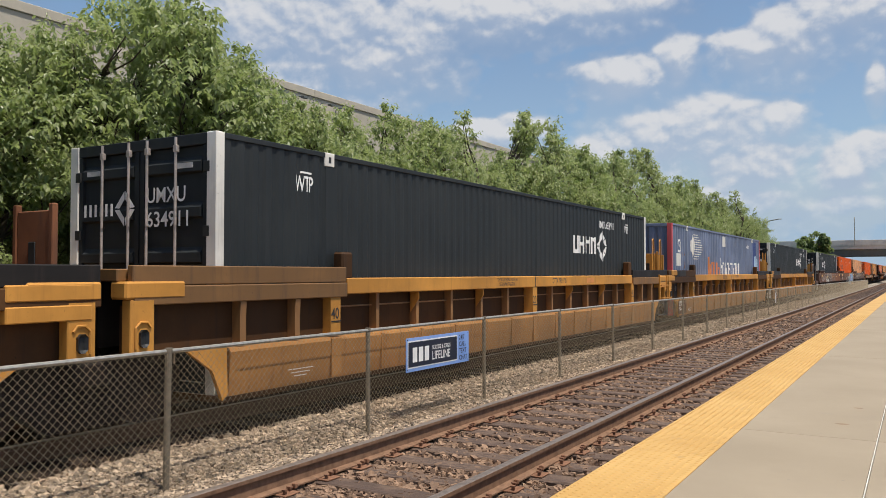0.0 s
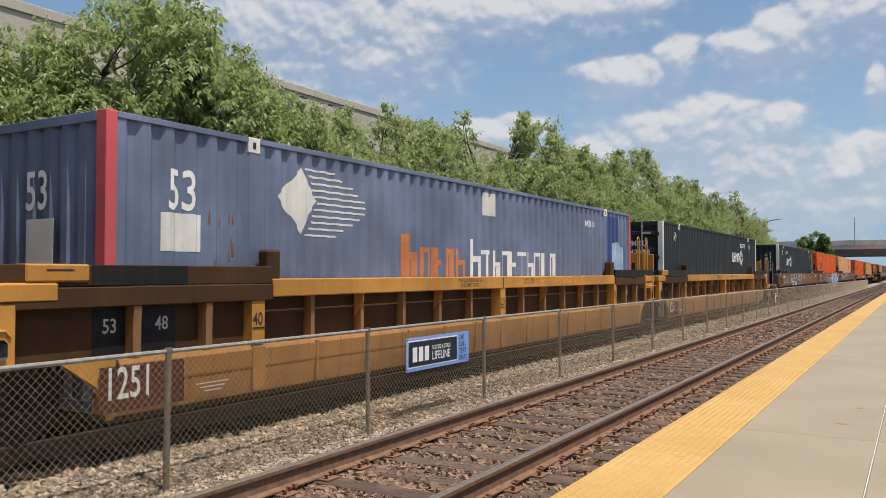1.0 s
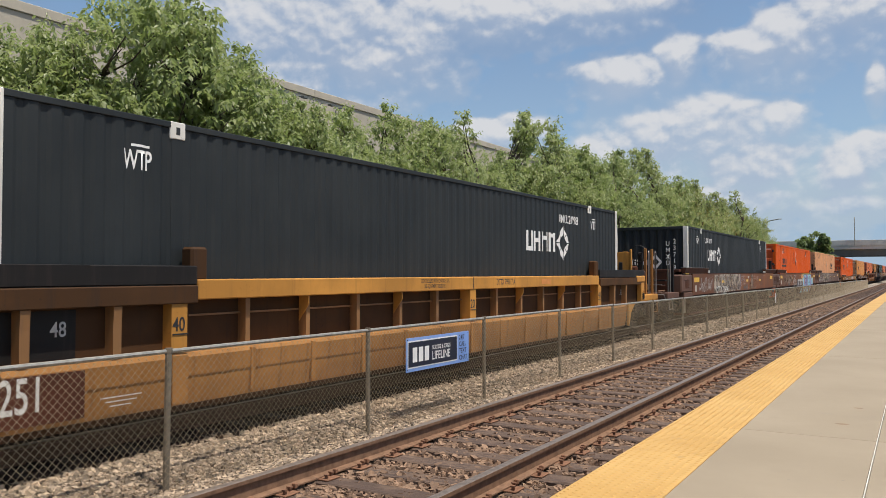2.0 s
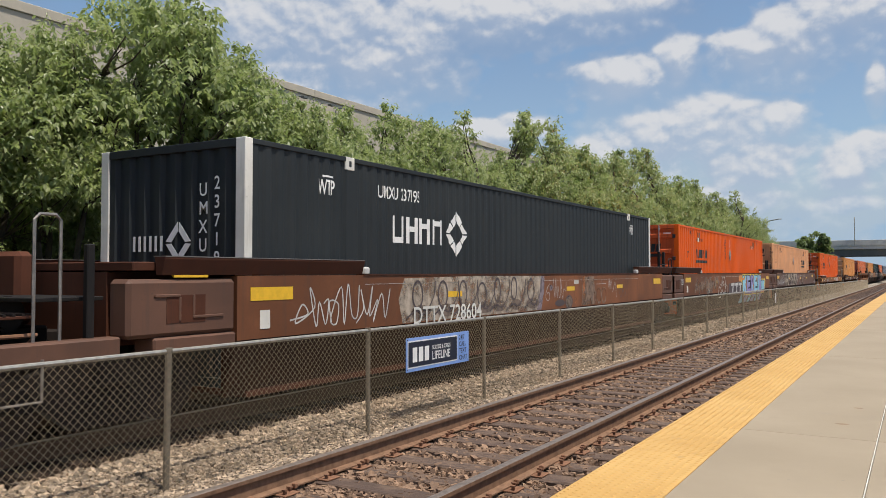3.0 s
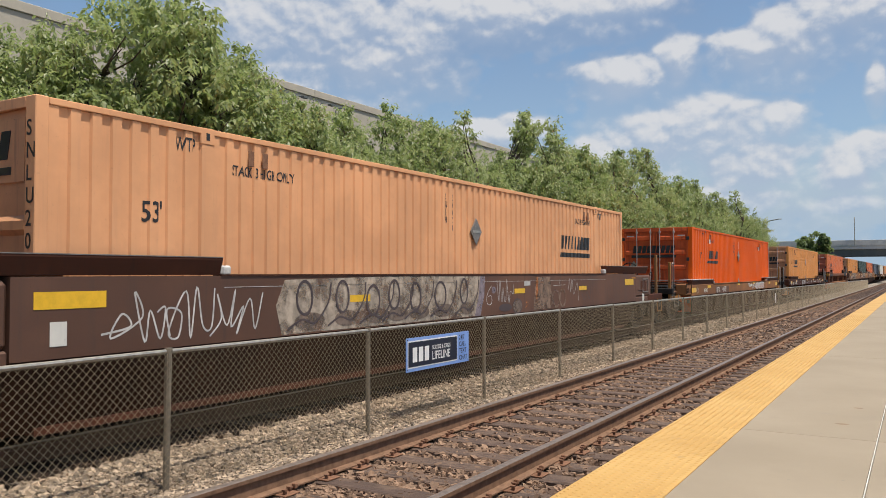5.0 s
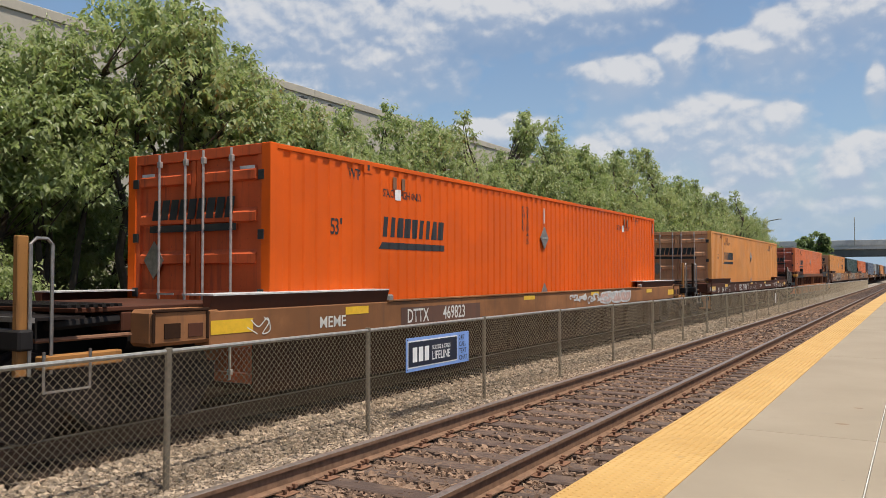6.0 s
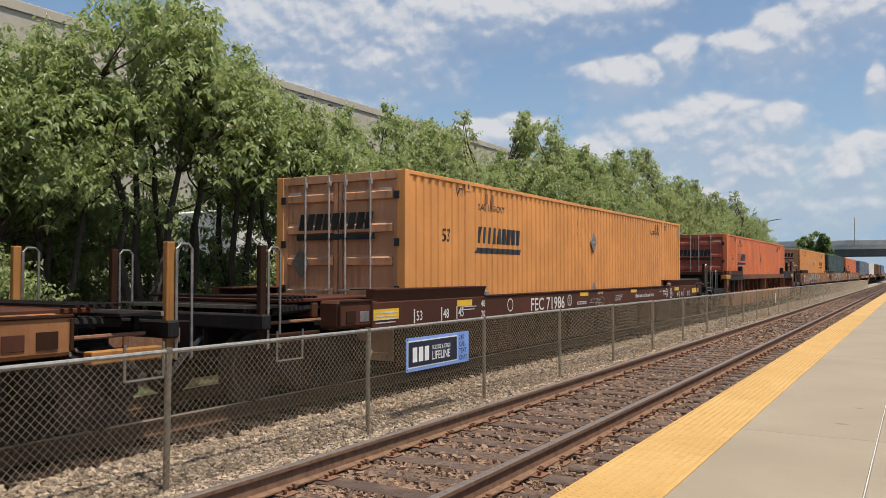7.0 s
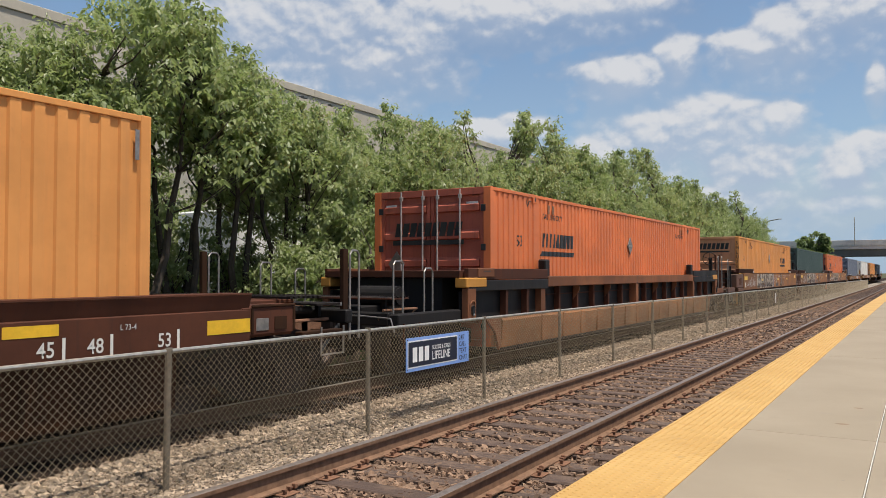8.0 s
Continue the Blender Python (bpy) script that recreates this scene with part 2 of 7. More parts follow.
# paint of the boxes and of the cars
P_BLACK = painted("charcoal_paint", (0.026, 0.030, 0.0315), 0.55, (0.07, 0.065, 0.06), 0.16, 1, 0.25)
P_BLUE = painted("faded_blue_paint", (0.140, 0.172, 0.255), 0.5, (0.13, 0.115, 0.12), 0.5, 1.1, 0.4)
P_NAVY = painted("fresh_blue_paint", (0.035, 0.06, 0.19), 0.4, (0.1, 0.1, 0.14), 0.2)
P_PINK = painted("faded_red_paint", (0.55, 0.085, 0.09), 0.5, (0.3, 0.12, 0.1), 0.25)
P_ORANGE = painted("orange_paint", (0.67, 0.098, 0.005), 0.5, (0.34, 0.07, 0.015), 0.18, 1, 0.14)
P_ORANGE2 = painted("faded_orange_paint", (0.66, 0.17, 0.05), 0.5, (0.35, 0.12, 0.05), 0.25, 1, 0.2)
P_TAN = painted("faded_tan_orange_paint", (0.66, 0.285, 0.085), 0.5, (0.38, 0.18, 0.08), 0.25, 1, 0.18)
P_PEACH = painted("bleached_peach_paint", (0.71, 0.355, 0.175), 0.55, (0.4, 0.22, 0.13), 0.25, 1, 0.18)
P_ODOOR = painted("grimy_orange_door", (0.60, 0.105, 0.03), 0.6, (0.12, 0.04, 0.03), 0.7, 1.0, 0.3)
P_TDOOR = painted("grimy_tan_door", (0.60, 0.29, 0.14), 0.55, (0.16, 0.075, 0.05), 0.7, 1.0, 0.3)
P_RDOOR = painted("faded_red_brown_door", (0.42, 0.10, 0.055), 0.6, (0.12, 0.04, 0.03), 0.6, 1.0, 0.3)
P_GREEN = painted("dark_green_paint", (0.03, 0.06, 0.05), 0.5, dirty=0.25)
P_GREY = painted("grey_blue_paint", (0.13, 0.15, 0.19), 0.5, dirty=0.25)
P_YELLOW = painted("car_yellow_paint", (0.52, 0.24, 0.05), 0.5, (0.16, 0.075, 0.03), 0.4, 1, 0.35)
P_YSTAKE = painted("dull_yellow_stake", (0.29, 0.14, 0.048), 0.6, (0.1, 0.06, 0.04), 0.6, 1.2, 0.4)
P_YWORN = painted("grimy_yellow_paint", (0.34, 0.155, 0.045), 0.65, (0.085, 0.042, 0.022), 0.65, 1.2, 0.3)
# sooty yellow, its base also darkened for the shade in the recess
P_YDARK = painted("sooty_shaded_yellow_paint", (0.080, 0.037, 0.014), 0.75, (0.03, 0.02, 0.015), 0.7, 1, 0.5)
P_AMBER = painted("oily_amber_paint", (0.20, 0.098, 0.03), 0.6, (0.06, 0.035, 0.02), 0.6, 1.2, 0.4)
P_UMBER = painted("dull_umber_paint", (0.115, 0.052, 0.03), 0.65, (0.05, 0.033, 0.026), 0.5, 1, 0.4)
# some soot, and the shade below the sills put into the base colour
P_SOOTSHADE = painted("sooty_shaded_brown_side", (0.034, 0.014, 0.006), 0.9, (0.02, 0.012, 0.008), 0.6, 1, 0.5)
P_BROWN = painted("rusty_brown_paint", (0.19, 0.075, 0.035), 0.62, (0.07, 0.045, 0.035), 0.5, 1, 0.5)
P_DBROWN = painted("dark_brown_paint", (0.082, 0.029, 0.0155), 0.72, (0.03, 0.02, 0.016), 0.5, 1, 0.4)
P_DTAN = painted("dusty_brown_paint", (0.27, 0.118, 0.048), 0.65, (0.10, 0.06, 0.04), 0.5, 1, 0.5)
P_BLK = painted("car_black_paint", (0.016, 0.014, 0.013), 0.55, (0.05, 0.036, 0.03), 0.4)
P_REFL = plain("reflector_yellow", (0.72, 0.42, 0.02), 0.4, var=0.08)
STEEL = plain("worn_steel", (0.30, 0.27, 0.24), 0.5, 0.8)
UNDER = plain("greasy_iron", (0.018, 0.013, 0.011), 0.75, 0.2, scale=8)
WHEEL = plain("wheel_iron", (0.035, 0.022, 0.017), 0.6, 0.5)
ROD = plain("zinc_lock_rod", (0.44, 0.38, 0.34), 0.5, 0.4)


def blended(name, a, b, bias):
    """Two spray colours that fade into one another in cloudy patches."""
    n = Nodes(name)
    col = n.mix(n.ramp(n.noise(1.9, 4, 0.55), bias, bias + 0.22), rgb(*a), rgb(*b))
    col = n.mix(n.ramp(n.noise(7, 5, 0.65), 0.5, 0.75, 0, 0.35), col, rgb(0.20, 0.22, 0.24))
    return n.done(col, 0.65)


G_CYAN = blended("spray_light_blue", (0.25, 0.53, 0.64), (0.33, 0.27, 0.48), 0.52)
G_VIOLET = blended("spray_violet", (0.28, 0.23, 0.44), (0.25, 0.50, 0.62), 0.47)
G_YELLOW = plain("spray_yellow", (0.70, 0.52, 0.08), 0.6, var=0.15, scale=3)
G_ORANGE = plain("spray_orange", (0.62, 0.24, 0.06), 0.6, var=0.15, scale=3)

for dull in (P_SOOTSHADE, P_DBROWN, P_BROWN, P_DTAN, P_BLACK, P_BLK, P_YDARK, UNDER, P_ORANGE, P_TAN, P_PEACH, P_YELLOW, P_YWORN, P_ODOOR, SHADED_STONE, SHADED_TIE, GROUND, RAIL, RAIL_SHADED):
    dull.node_tree.nodes["Principled BSDF"].inputs["Specular IOR Level"].default_value = 0.2


def sprayed(name, c, cover=0.9):
    """Thin, worn spray paint with cloudy coverage."""
    n = Nodes(name)
    cloud = n.noise(3.5, 5, 0.65)
    n.done(n.mix(n.ramp(n.noise(9, 4), 0.3, 0.7), tint(c, 0.7), tint(c, 1.2)), 0.65)
    n.t.links.new(n.ramp(cloud, 0.34, 0.60, 0.12, cover), n.b.inputs["Alpha"])
    return n.m


G_SILVER = sprayed("spray_silver", (0.36, 0.32, 0.27))
G_DUSK = sprayed("spray_dusky_grey", (0.20, 0.145, 0.11))
G_SMOKE = sprayed("spray_faded_brown", (0.25, 0.165, 0.115))
G_CREAM = sprayed("spray_cream", (0.42, 0.34, 0.26), 0.95)
G_LILAC = sprayed("spray_lilac", (0.27, 0.22, 0.24))
G_RUST = sprayed("spray_burnt_orange", (0.50, 0.17, 0.05), 0.8)
G_DARK = painted("spray_dark", (0.07, 0.05, 0.05), 0.6, dirty=0.2)


# ---- building blocks ----
def box(bm, x0, x1, y0, y1, z0, z1, bevel=0.0):
    m = Matrix.LocRotScale(((x0 + x1) / 2, (y0 + y1) / 2, (z0 + z1) / 2), None, (abs(x1 - x0), abs(y1 - y0), abs(z1 - z0)))
    made = bmesh.ops.create_cube(bm, size=1, matrix=m)
    if bevel:
        edges = list({e for v in made["verts"] for e in v.link_edges})
        bmesh.ops.bevel(bm, geom=edges, offset=bevel, segments=1, affect='EDGES', profile=0.5)
    return bm


def boxes(*rows, bevel=0.0):
    bm = bmesh.new()
    for r in rows:
        box(bm, *r, bevel=bevel)
    return bm


def prism(bm, outline, axis, a, b):
    """An outline in the other two axes, drawn out along axis from a to b."""
    def place(u, v, w):
        return {"x": (w, u, v), "y": (u, w, v), "z": (u, v, w)}[axis]
    lo = [bm.verts.new(place(u, v, a)) for u, v in outline]
    hi = [bm.verts.new(place(u, v, b)) for u, v in outline]
    n = len(outline)
    bm.faces.new(lo), bm.faces.new(hi)
    for i in range(n):
        bm.faces.new((lo[i], lo[(i + 1) % n], hi[(i + 1) % n], hi[i]))
    bmesh.ops.recalc_face_normals(bm, faces=bm.faces)
    return bm


def tube(bm, pts, r, sides=6):
    """A round bar through points, mitred at the bends."""
    pts = [Vector(p) for p in pts]
    rings = []
    for i, p in enumerate(pts):
        d = (pts[min(i + 1, len(pts) - 1)] - pts[max(i - 1, 0)]).normalized()
        side = d.orthogonal().normalized() if not rings else (last - d * last.dot(d)).normalized()
        last = side
        other = d.cross(side)
        rings.append([bm.verts.new(p + r * (math.cos(k * math.tau / sides) * side + math.sin(k * math.tau / sides) * other)) for k in range(sides)])
    for a, b in zip(rings, rings[1:]):
        for k in range(sides):
            bm.faces.new((a[k], a[(k + 1) % sides], b[(k + 1) % sides], b[k]))
    bm.faces.new(rings[0][::-1]), bm.faces.new(rings[-1])
    return bm


def mesh_of(name, bm, material):
    me = bpy.data.meshes.new(name)
    bm.normal_update()
    bm.to_mesh(me)
    bm.free()
    me.materials.append(material)
    return me


def part(name, bm, material, parent, label="", at=None):
    me = bm if isinstance(bm, bpy.types.Mesh) else mesh_of(name, bm, material)
    ob = new(name, me)
    ob.parent = parent
    if at:
        ob.matrix_basis = at
    return tagged(ob, label) if label else ob


def thing(name, label, category, group="", kind="", at=None):
    ob = new(name)
    if at:
        ob.matrix_basis = at
    return tagged(ob, label, category, group, kind)


def raw_mesh(name, verts, faces, material):
    me = bpy.data.meshes.new(name)
    me.from_pydata([tuple(v) for v in verts], [], [tuple(f) for f in faces])
    me.materials.append(material)
    return me


LETTERS = {}


def lettering(text, size, material, aspect=1.0):
    """A flat mesh of a text in the built-in font, its lower left corner at the origin."""
    key = (text, size, material.name, aspect)
    if key not in LETTERS:
        cu = bpy.data.curves.new("text", 'FONT')
        cu.body, cu.size, cu.resolution_u, cu.offset = text, size, 3, size * 0.011
        ob = bpy.data.objects.new("text", cu)
        me = ob.to_mesh().copy()
        ob.to_mesh_clear()
        bpy.data.objects.remove(ob)
        for v in me.vertices:
            v.co.x *= aspect
        me.materials.clear()
        me.materials.append(material)
        LETTERS[key] = me
    return LETTERS[key]


SIDE = Matrix(((0, 0, 1, 0), (1, 0, 0, 0), (0, 1, 0, 0), (0, 0, 0, 1)))      # read from +X
END = Matrix(((1, 0, 0, 0), (0, 0, -1, 0), (0, 1, 0, 0), (0, 0, 0, 1)))      # read from -Y


PRESSED = {}                      # ridges of each container's side, by its name
SX = 1.2835                       # marks asked for at this x are painted on the pressed side


def breaks(ridge):
    """Where the pressed side bends, as places along y and depths behind the outer ridges."""
    pitch, flat, slope, depth = ridge
    line = [(-1.0, -0.014), (0.1299, -0.014)]
    for y0, y1 in ((0.13, 1.90), (2.06, 16.154 - 2.06), (16.154 - 1.90, 16.154 - 0.13)):
        n = max(1, round((y1 - y0) / pitch))
        p = (y1 - y0) / n
        for i in range(n):
            a = y0 + i * p
            line += [(a, 0), (a + flat, 0), (a + flat + slope, depth), (a + p - slope, depth)]
        line += [(y1, 0), (y1 + 0.0001, -0.006), (y1 + 0.1599, -0.006)]
    return line


def on_side(bm, ridge, lift=0.0):
    """Lays a flat mark down on the pressed side, cut where the side bends."""
    line = breaks(ridge)
    ys = [v.co.y for v in bm.verts]
    lo, hi = min(ys), max(ys)
    for y, d in line:
        if lo < y < hi:
            bmesh.ops.bisect_plane(bm, geom=bm.verts[:] + bm.edges[:] + bm.faces[:], plane_co=(0, y, 0), plane_no=(0, 1, 0), dist=1e-6)
    py, pd = [q[0] for q in line], [q[1] for q in line]
    for v in bm.verts:
        v.co.x = 1.2660 - float(np.interp(v.co.y, py, pd)) + 0.0035 + lift
    return bm


def write(parent, text, size, material, x, y, z, face=None, aspect=0.95, name="lettering"):
    m = Matrix.Translation((x, y, z)) @ (face or SIDE)
    me = lettering(text, size, material, aspect)
    if x == SX and face is None and parent.name in PRESSED:
        bm = bmesh.new()
        bm.from_mesh(me)
        bm.transform(m)
        return part(name, on_side(bm, PRESSED[parent.name]), material, parent)
    return part(name, me, material, parent, at=m)


def patch(parent, outline, material, name="painted_bar", lift=0.0):
    """A flat painted shape on a container's pressed side."""
    bm = bmesh.new()
    bm.faces.new([bm.verts.new((SX, u, v)) for u, v in outline])
    bm.normal_update()
    if bm.faces[:][0].normal.x < 0:
        bmesh.ops.reverse_faces(bm, faces=bm.faces[:])
    return part(name, on_side(bm, PRESSED[parent.name], lift), material, parent)


def stripe(parent, material, x, y0, y1, z0, z1, name="painted_bar", thick=0.004):
    if x == SX and parent.name in PRESSED:
        return patch(parent, [(y0, z0), (y1, z0), (y1, z1), (y0, z1)], material, name)
    return part(name, boxes((x, x + thick, y0, y1, z0, z1)), material, parent)


def ribbon(bm, pts, w, x):
    """A sprayed line on a wall of constant x."""
    pts = [Vector((p[0], p[1])) for p in pts]
    left, right = [], []
    for i, p in enumerate(pts):
        d = (pts[min(i + 1, len(pts) - 1)] - pts[max(i - 1, 0)])
        d = d.normalized() if d.length > 1e-6 else Vector((1, 0))
        n = Vector((-d.y, d.x)) * w / 2
        lift = x + i * 0.00006
        left.append(bm.verts.new((lift, p.x + n.x, p.y + n.y)))
        right.append(bm.verts.new((lift, p.x - n.x, p.y - n.y)))
    for i in range(len(pts) - 1):
        bm.faces.new((left[i], right[i], right[i + 1], left[i + 1]))
    return bm


# ---- the setting ----
def setting():
    ground = new("ground", None)
    tagged(ground, "grey crushed stone and dry earth with weeds", "ground", kind="structure")
    bm = bmesh.new()
    # one sheet: shallow dish between the tracks, shoulders under them, flat to the horizon
    prof = [(-2500, -0.5), (-60, -0.5), (-11.0, -0.5), (-9.6, -0.30), (-9.2, -0.23), (-6.6, -0.23), (-6.1, -0.34), (-5.75, -0.40),
            (-5.3, -0.30), (-5.05, -0.235), (-2.3, -0.235), (-1.9, -0.40), (60, -0.5), (2500, -0.5)]
    ys = [-2500, -60, 0, 30, 80, 160, 400, 2500]
    grid = [[bm.verts.new((x, y, z)) for x, z in prof] for y in ys]
    for a, b in zip(grid, grid[1:]):
        for i in range(len(prof) - 1):
            bm.faces.new((a[i], a[i + 1], b[i + 1], b[i]))
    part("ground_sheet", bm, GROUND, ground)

    platform = tagged(new("platform"), "low station platform of pale concrete slabs with a yellow tactile edge", "platform", kind="structure")
    slab_bm = boxes((-1.385, -0.322, 0.006, 7.30 - 0.006, -0.45, 0.186), bevel=0.004)
    slab = mesh_of("slab", slab_bm, CONCRETE)
    wide = mesh_of("slab", boxes((-0.308, 3.4, 0.006, 7.30 - 0.006, -0.45, 0.186), bevel=0.004), CONCRETE)
    tile = mesh_of("tactile_tile", boxes((-2.0, -1.392, 0.003, 7.30 - 0.003, 0.10, 0.184), bevel=0.004), TACTILE)
    edge = mesh_of("edge_beam", boxes((-1.985, -1.392, 0.0, 7.30, -0.45, 0.096)), CONCRETE)
    for i in range(-4, 27):
        y = 7.59 - 7.30 + i * 7.30
        for me, nm in ((slab, "slab"), (wide, "slab"), (tile, "tactile_tile"), (edge, "edge_beam")):
            part(nm, me, None, platform, at=Matrix.Translation((0, y, 0)))
    part("joint_sealant", boxes((-0.3185, -0.3115, -28.0, 196.0, 0.1, 0.182)), SEAL, platform, "pale sealed joint along the platform")
    # truncated domes in rows
    xs = np.arange(-1.965, -1.41, 0.06)
    rows = np.arange(3.6, 30.0, 0.06)
    k = 6
    verts, faces = [], []
    for y in rows:
        for x in xs:
            b = len(verts)
            for r, z in ((0.017, 0.1838), (0.010, 0.1888)):
                for j in range(k):
                    verts.append((x + r * math.cos(j * math.tau / k), y + r * math.sin(j * math.tau / k), z))
            for j in range(k):
                faces.append((b + j, b + (j + 1) % k, b + k + (j + 1) % k, b + k + j))
            faces.append(tuple(b + k + j for j in range(k)))
    tagged(part("tactile_domes", raw_mesh("tactile_domes", verts, faces, TACTILE), None, platform), kind="stuff")
    # drip stains and chips on the slab
    for x, y, r in ((-0.62, 8.3, 0.045), (-0.55, 9.35, 0.035)):
        bm = bmesh.new()
        ring = [bm.verts.new((x + r * (0.8 + 0.4 * noise.noise((j, y, 0))) * math.cos(j * math.tau / 14) * 1.6, y + r * math.sin(j * math.tau / 14), 0.1865)) for j in range(14)]
        bm.faces.new(ring)
        part("stain", bm, plain("slab_stain", (0.25, 0.17, 0.10), 0.9), platform)


def rail_profile(cx):
    half = [(0.0, -0.172), (0.070, -0.172), (0.070, -0.160), (0.012, -0.145), (0.009, -0.045), (0.034, -0.036), (0.036, -0.006)]
    right = [(cx + u, v) for u, v in half]
    left = [(cx - u, v) for u, v in half[::-1]]
    return right + left[:-1]


def rail(track, cx, steel):
    r = part("rail", prism(bmesh.new(), rail_profile(cx), "y", -40, 420), steel, track, "brown rusted steel rail")
    part("running_surface", prism(bmesh.new(), [(cx - 0.034, -0.006), (cx - 0.028, 0.0), (cx + 0.028, 0.0), (cx + 0.034, -0.006)], "y", -40, 420), RAIL_HEAD, r, "polished top of the rail")


def tracks():
    near = tagged(new("track"), "empty railway track with rusty rails on worn wooden ties", "railway track", kind="structure")
    far = tagged(new("track"), "railway track under the passing freight train", "railway track", kind="structure")
    for t, cx in ((near, -3.73), (far, -7.90)):
        rail(t, cx - 0.757, RAIL if t == near else RAIL_SHADED)
        rail(t, cx + 0.757, RAIL if t == near else RAIL_SHADED)
    rng = random.Random(4)
    variants = []
    for k in range(5):
        bm = boxes((-1.30, 1.30, -0.115, 0.115, -0.36, -0.178), bevel=0.012)
        for v in bm.verts:
            v.co += Vector((rng.uniform(-0.03, 0.03), rng.uniform(-0.008, 0.008), rng.uniform(-0.008, 0.0)))
        variants.append(mesh_of("tie", bm, TIE))
    plate = mesh_of("tie_plate", boxes((-0.17, 0.17, -0.09, 0.09, -0.179, -0.166), bevel=0.004), RUST)
    spike = mesh_of("spike", boxes((-0.011, 0.011, -0.011, 0.011, -0.168, -0.135), (-0.019, 0.019, -0.016, 0.016, -0.141, -0.128)), RUST)
    feet = ((-0.095, -0.05), (-0.095, 0.05), (0.095, 0.05), (0.13, -0.05))
    anchor = mesh_of("rail_anchor", boxes((-0.09, 0.085, 0.125, 0.15, -0.20, -0.15), (0.055, 0.095, 0.12, 0.155, -0.165, -0.125), bevel=0.005), RUST)
    n = 0
    y = -2.0
    rest = []
    while y < 200:
        y += 0.50 + rng.uniform(-0.03, 0.03)
        turn = rng.uniform(-1.2, 1.2)
        shift = rng.uniform(-0.06, 0.06)
        if y < 62:
            tie = part("tie", variants[n % 5], None, near, at=pose(-3.73 + shift, y, rng.uniform(-0.012, 0.002), 0, 0, turn))
            for cx in (-0.757, 0.757):
                if y < 32:
                    m = pose(cx - shift, 0, 0)
                    p = part("tie_plate", plate, None, tie, at=m)
                    if y < 20:
                        for sx, sy in feet:
                            part("spike", spike, None, p, at=pose(sx, sy, 0))
                    if n % 2 == 0 or y < 14:
                        part("rail_anchor", anchor, None, tie, at=m)
        else:
            rest.append(y)
        n += 1
    bm = bmesh.new()
    for y in rest:
        box(bm, -5.03, -2.43, y - 0.115, y + 0.115, -0.36, -0.18)
    tagged(part("distant_ties", bm, TIE, near), kind="stuff")
    bm = bmesh.new()
    for i in range(330):
        y = -4 + i * 0.55
        box(bm, -9.2, -6.6, y - 0.115, y + 0.115, -0.36, -0.18)
    tagged(part("ties_below_train", bm, SHADED_TIE, far), kind="stuff")


def stones(name, label, count, region, height, size, material, seed, thin=1.0):
    """Broken stone, each one an uneven little block."""
    g = np.random.default_rng(seed)
    base = np.array([(-1, -1, -1), (1, -1, -1), (1, 1, -1), (-1, 1, -1), (-1, -1, 1), (1, -1, 1), (1, 1, 1), (-1, 1, 1)], float) * 0.58
    quads = np.array([(0, 3, 2, 1), (4, 5, 6, 7), (0, 1, 5, 4), (1, 2, 6, 5), (2, 3, 7, 6), (3, 0, 4, 7)])
    x0, x1, y0, y1 = region
    px = g.uniform(x0, x1, count)
    py = y0 + (y1 - y0) * g.uniform(0, 1, count) ** thin
    s = size * g.uniform(0.55, 1.25, count)
    v = base[None] * s[:, None, None] * g.uniform(0.65, 1.3, (count, 1, 3)) + g.normal(0, 0.13, (count, 8, 3)) * s[:, None, None]
    ang, tip = g.uniform(0, 6.28, count), g.uniform(-0.7, 0.7, count)
    c, n = np.cos(tip), np.sin(tip)
    v = np.stack((v[..., 0], v[..., 1] * c[:, None] - v[..., 2] * n[:, None], v[..., 1] * n[:, None] + v[..., 2] * c[:, None]), -1)
    c, n = np.cos(ang), np.sin(ang)
    v = np.stack((v[..., 0] * c[:, None] - v[..., 1] * n[:, None], v[..., 0] * n[:, None] + v[..., 1] * c[:, None], v[..., 2]), -1)
    pz = height(px) + g.uniform(-0.3, 0.35, count) * size
    v += np.stack((px, py, pz), -1)[:, None]
    f = (quads[None] + (np.arange(count) * 8)[:, None, None]).reshape(-1, 4)
    ob = new(name, raw_mesh(name, v.reshape(-1, 3).tolist(), f.tolist(), material))
    return tagged(ob, label, "ballast", kind="stuff")


def ballast():
    xp = [-9.2, -6.6, -6.1, -5.75, -5.3, -5.05, -2.3, -1.9]
    zp = [-0.23, -0.23, -0.34, -0.40, -0.30, -0.235, -0.235, -0.40]
    h = lambda x: np.interp(x, xp, zp) + 0.01
    stones("gravel", "pale grey and tan crushed stone beside the fence", 54000, (-6.62, -4.62, 3.0, 22.0), h, 0.034, STONE, 1, 1.35)
    # these stones are darkened where the train shades the ballast
    stones("gravel", "dark crushed stone under the freight train, its shade put into the colour", 16000, (-9.0, -6.56, 3.0, 30.0), h, 0.05, SHADED_STONE, 5, 1.3)
    stones("gravel", "pale grey and tan crushed stone beside the fence", 22000, (-6.62, -4.62, 22.0, 60.0), h, 0.05, STONE, 2, 1.4)
    stones("gravel", "rust-stained crushed stone between the wooden ties", 24000, (-4.62, -2.1, 3.4, 20.0), h, 0.038, RUSTY_STONE, 3, 1.35)
    stones("gravel", "rust-stained crushed stone between the wooden ties", 9000, (-4.62, -2.1, 20.0, 60.0), h, 0.058, RUSTY_STONE, 4, 1.4)


FX, F0, STEP, FZ = -5.80, 4.963, 3.05, 0.874


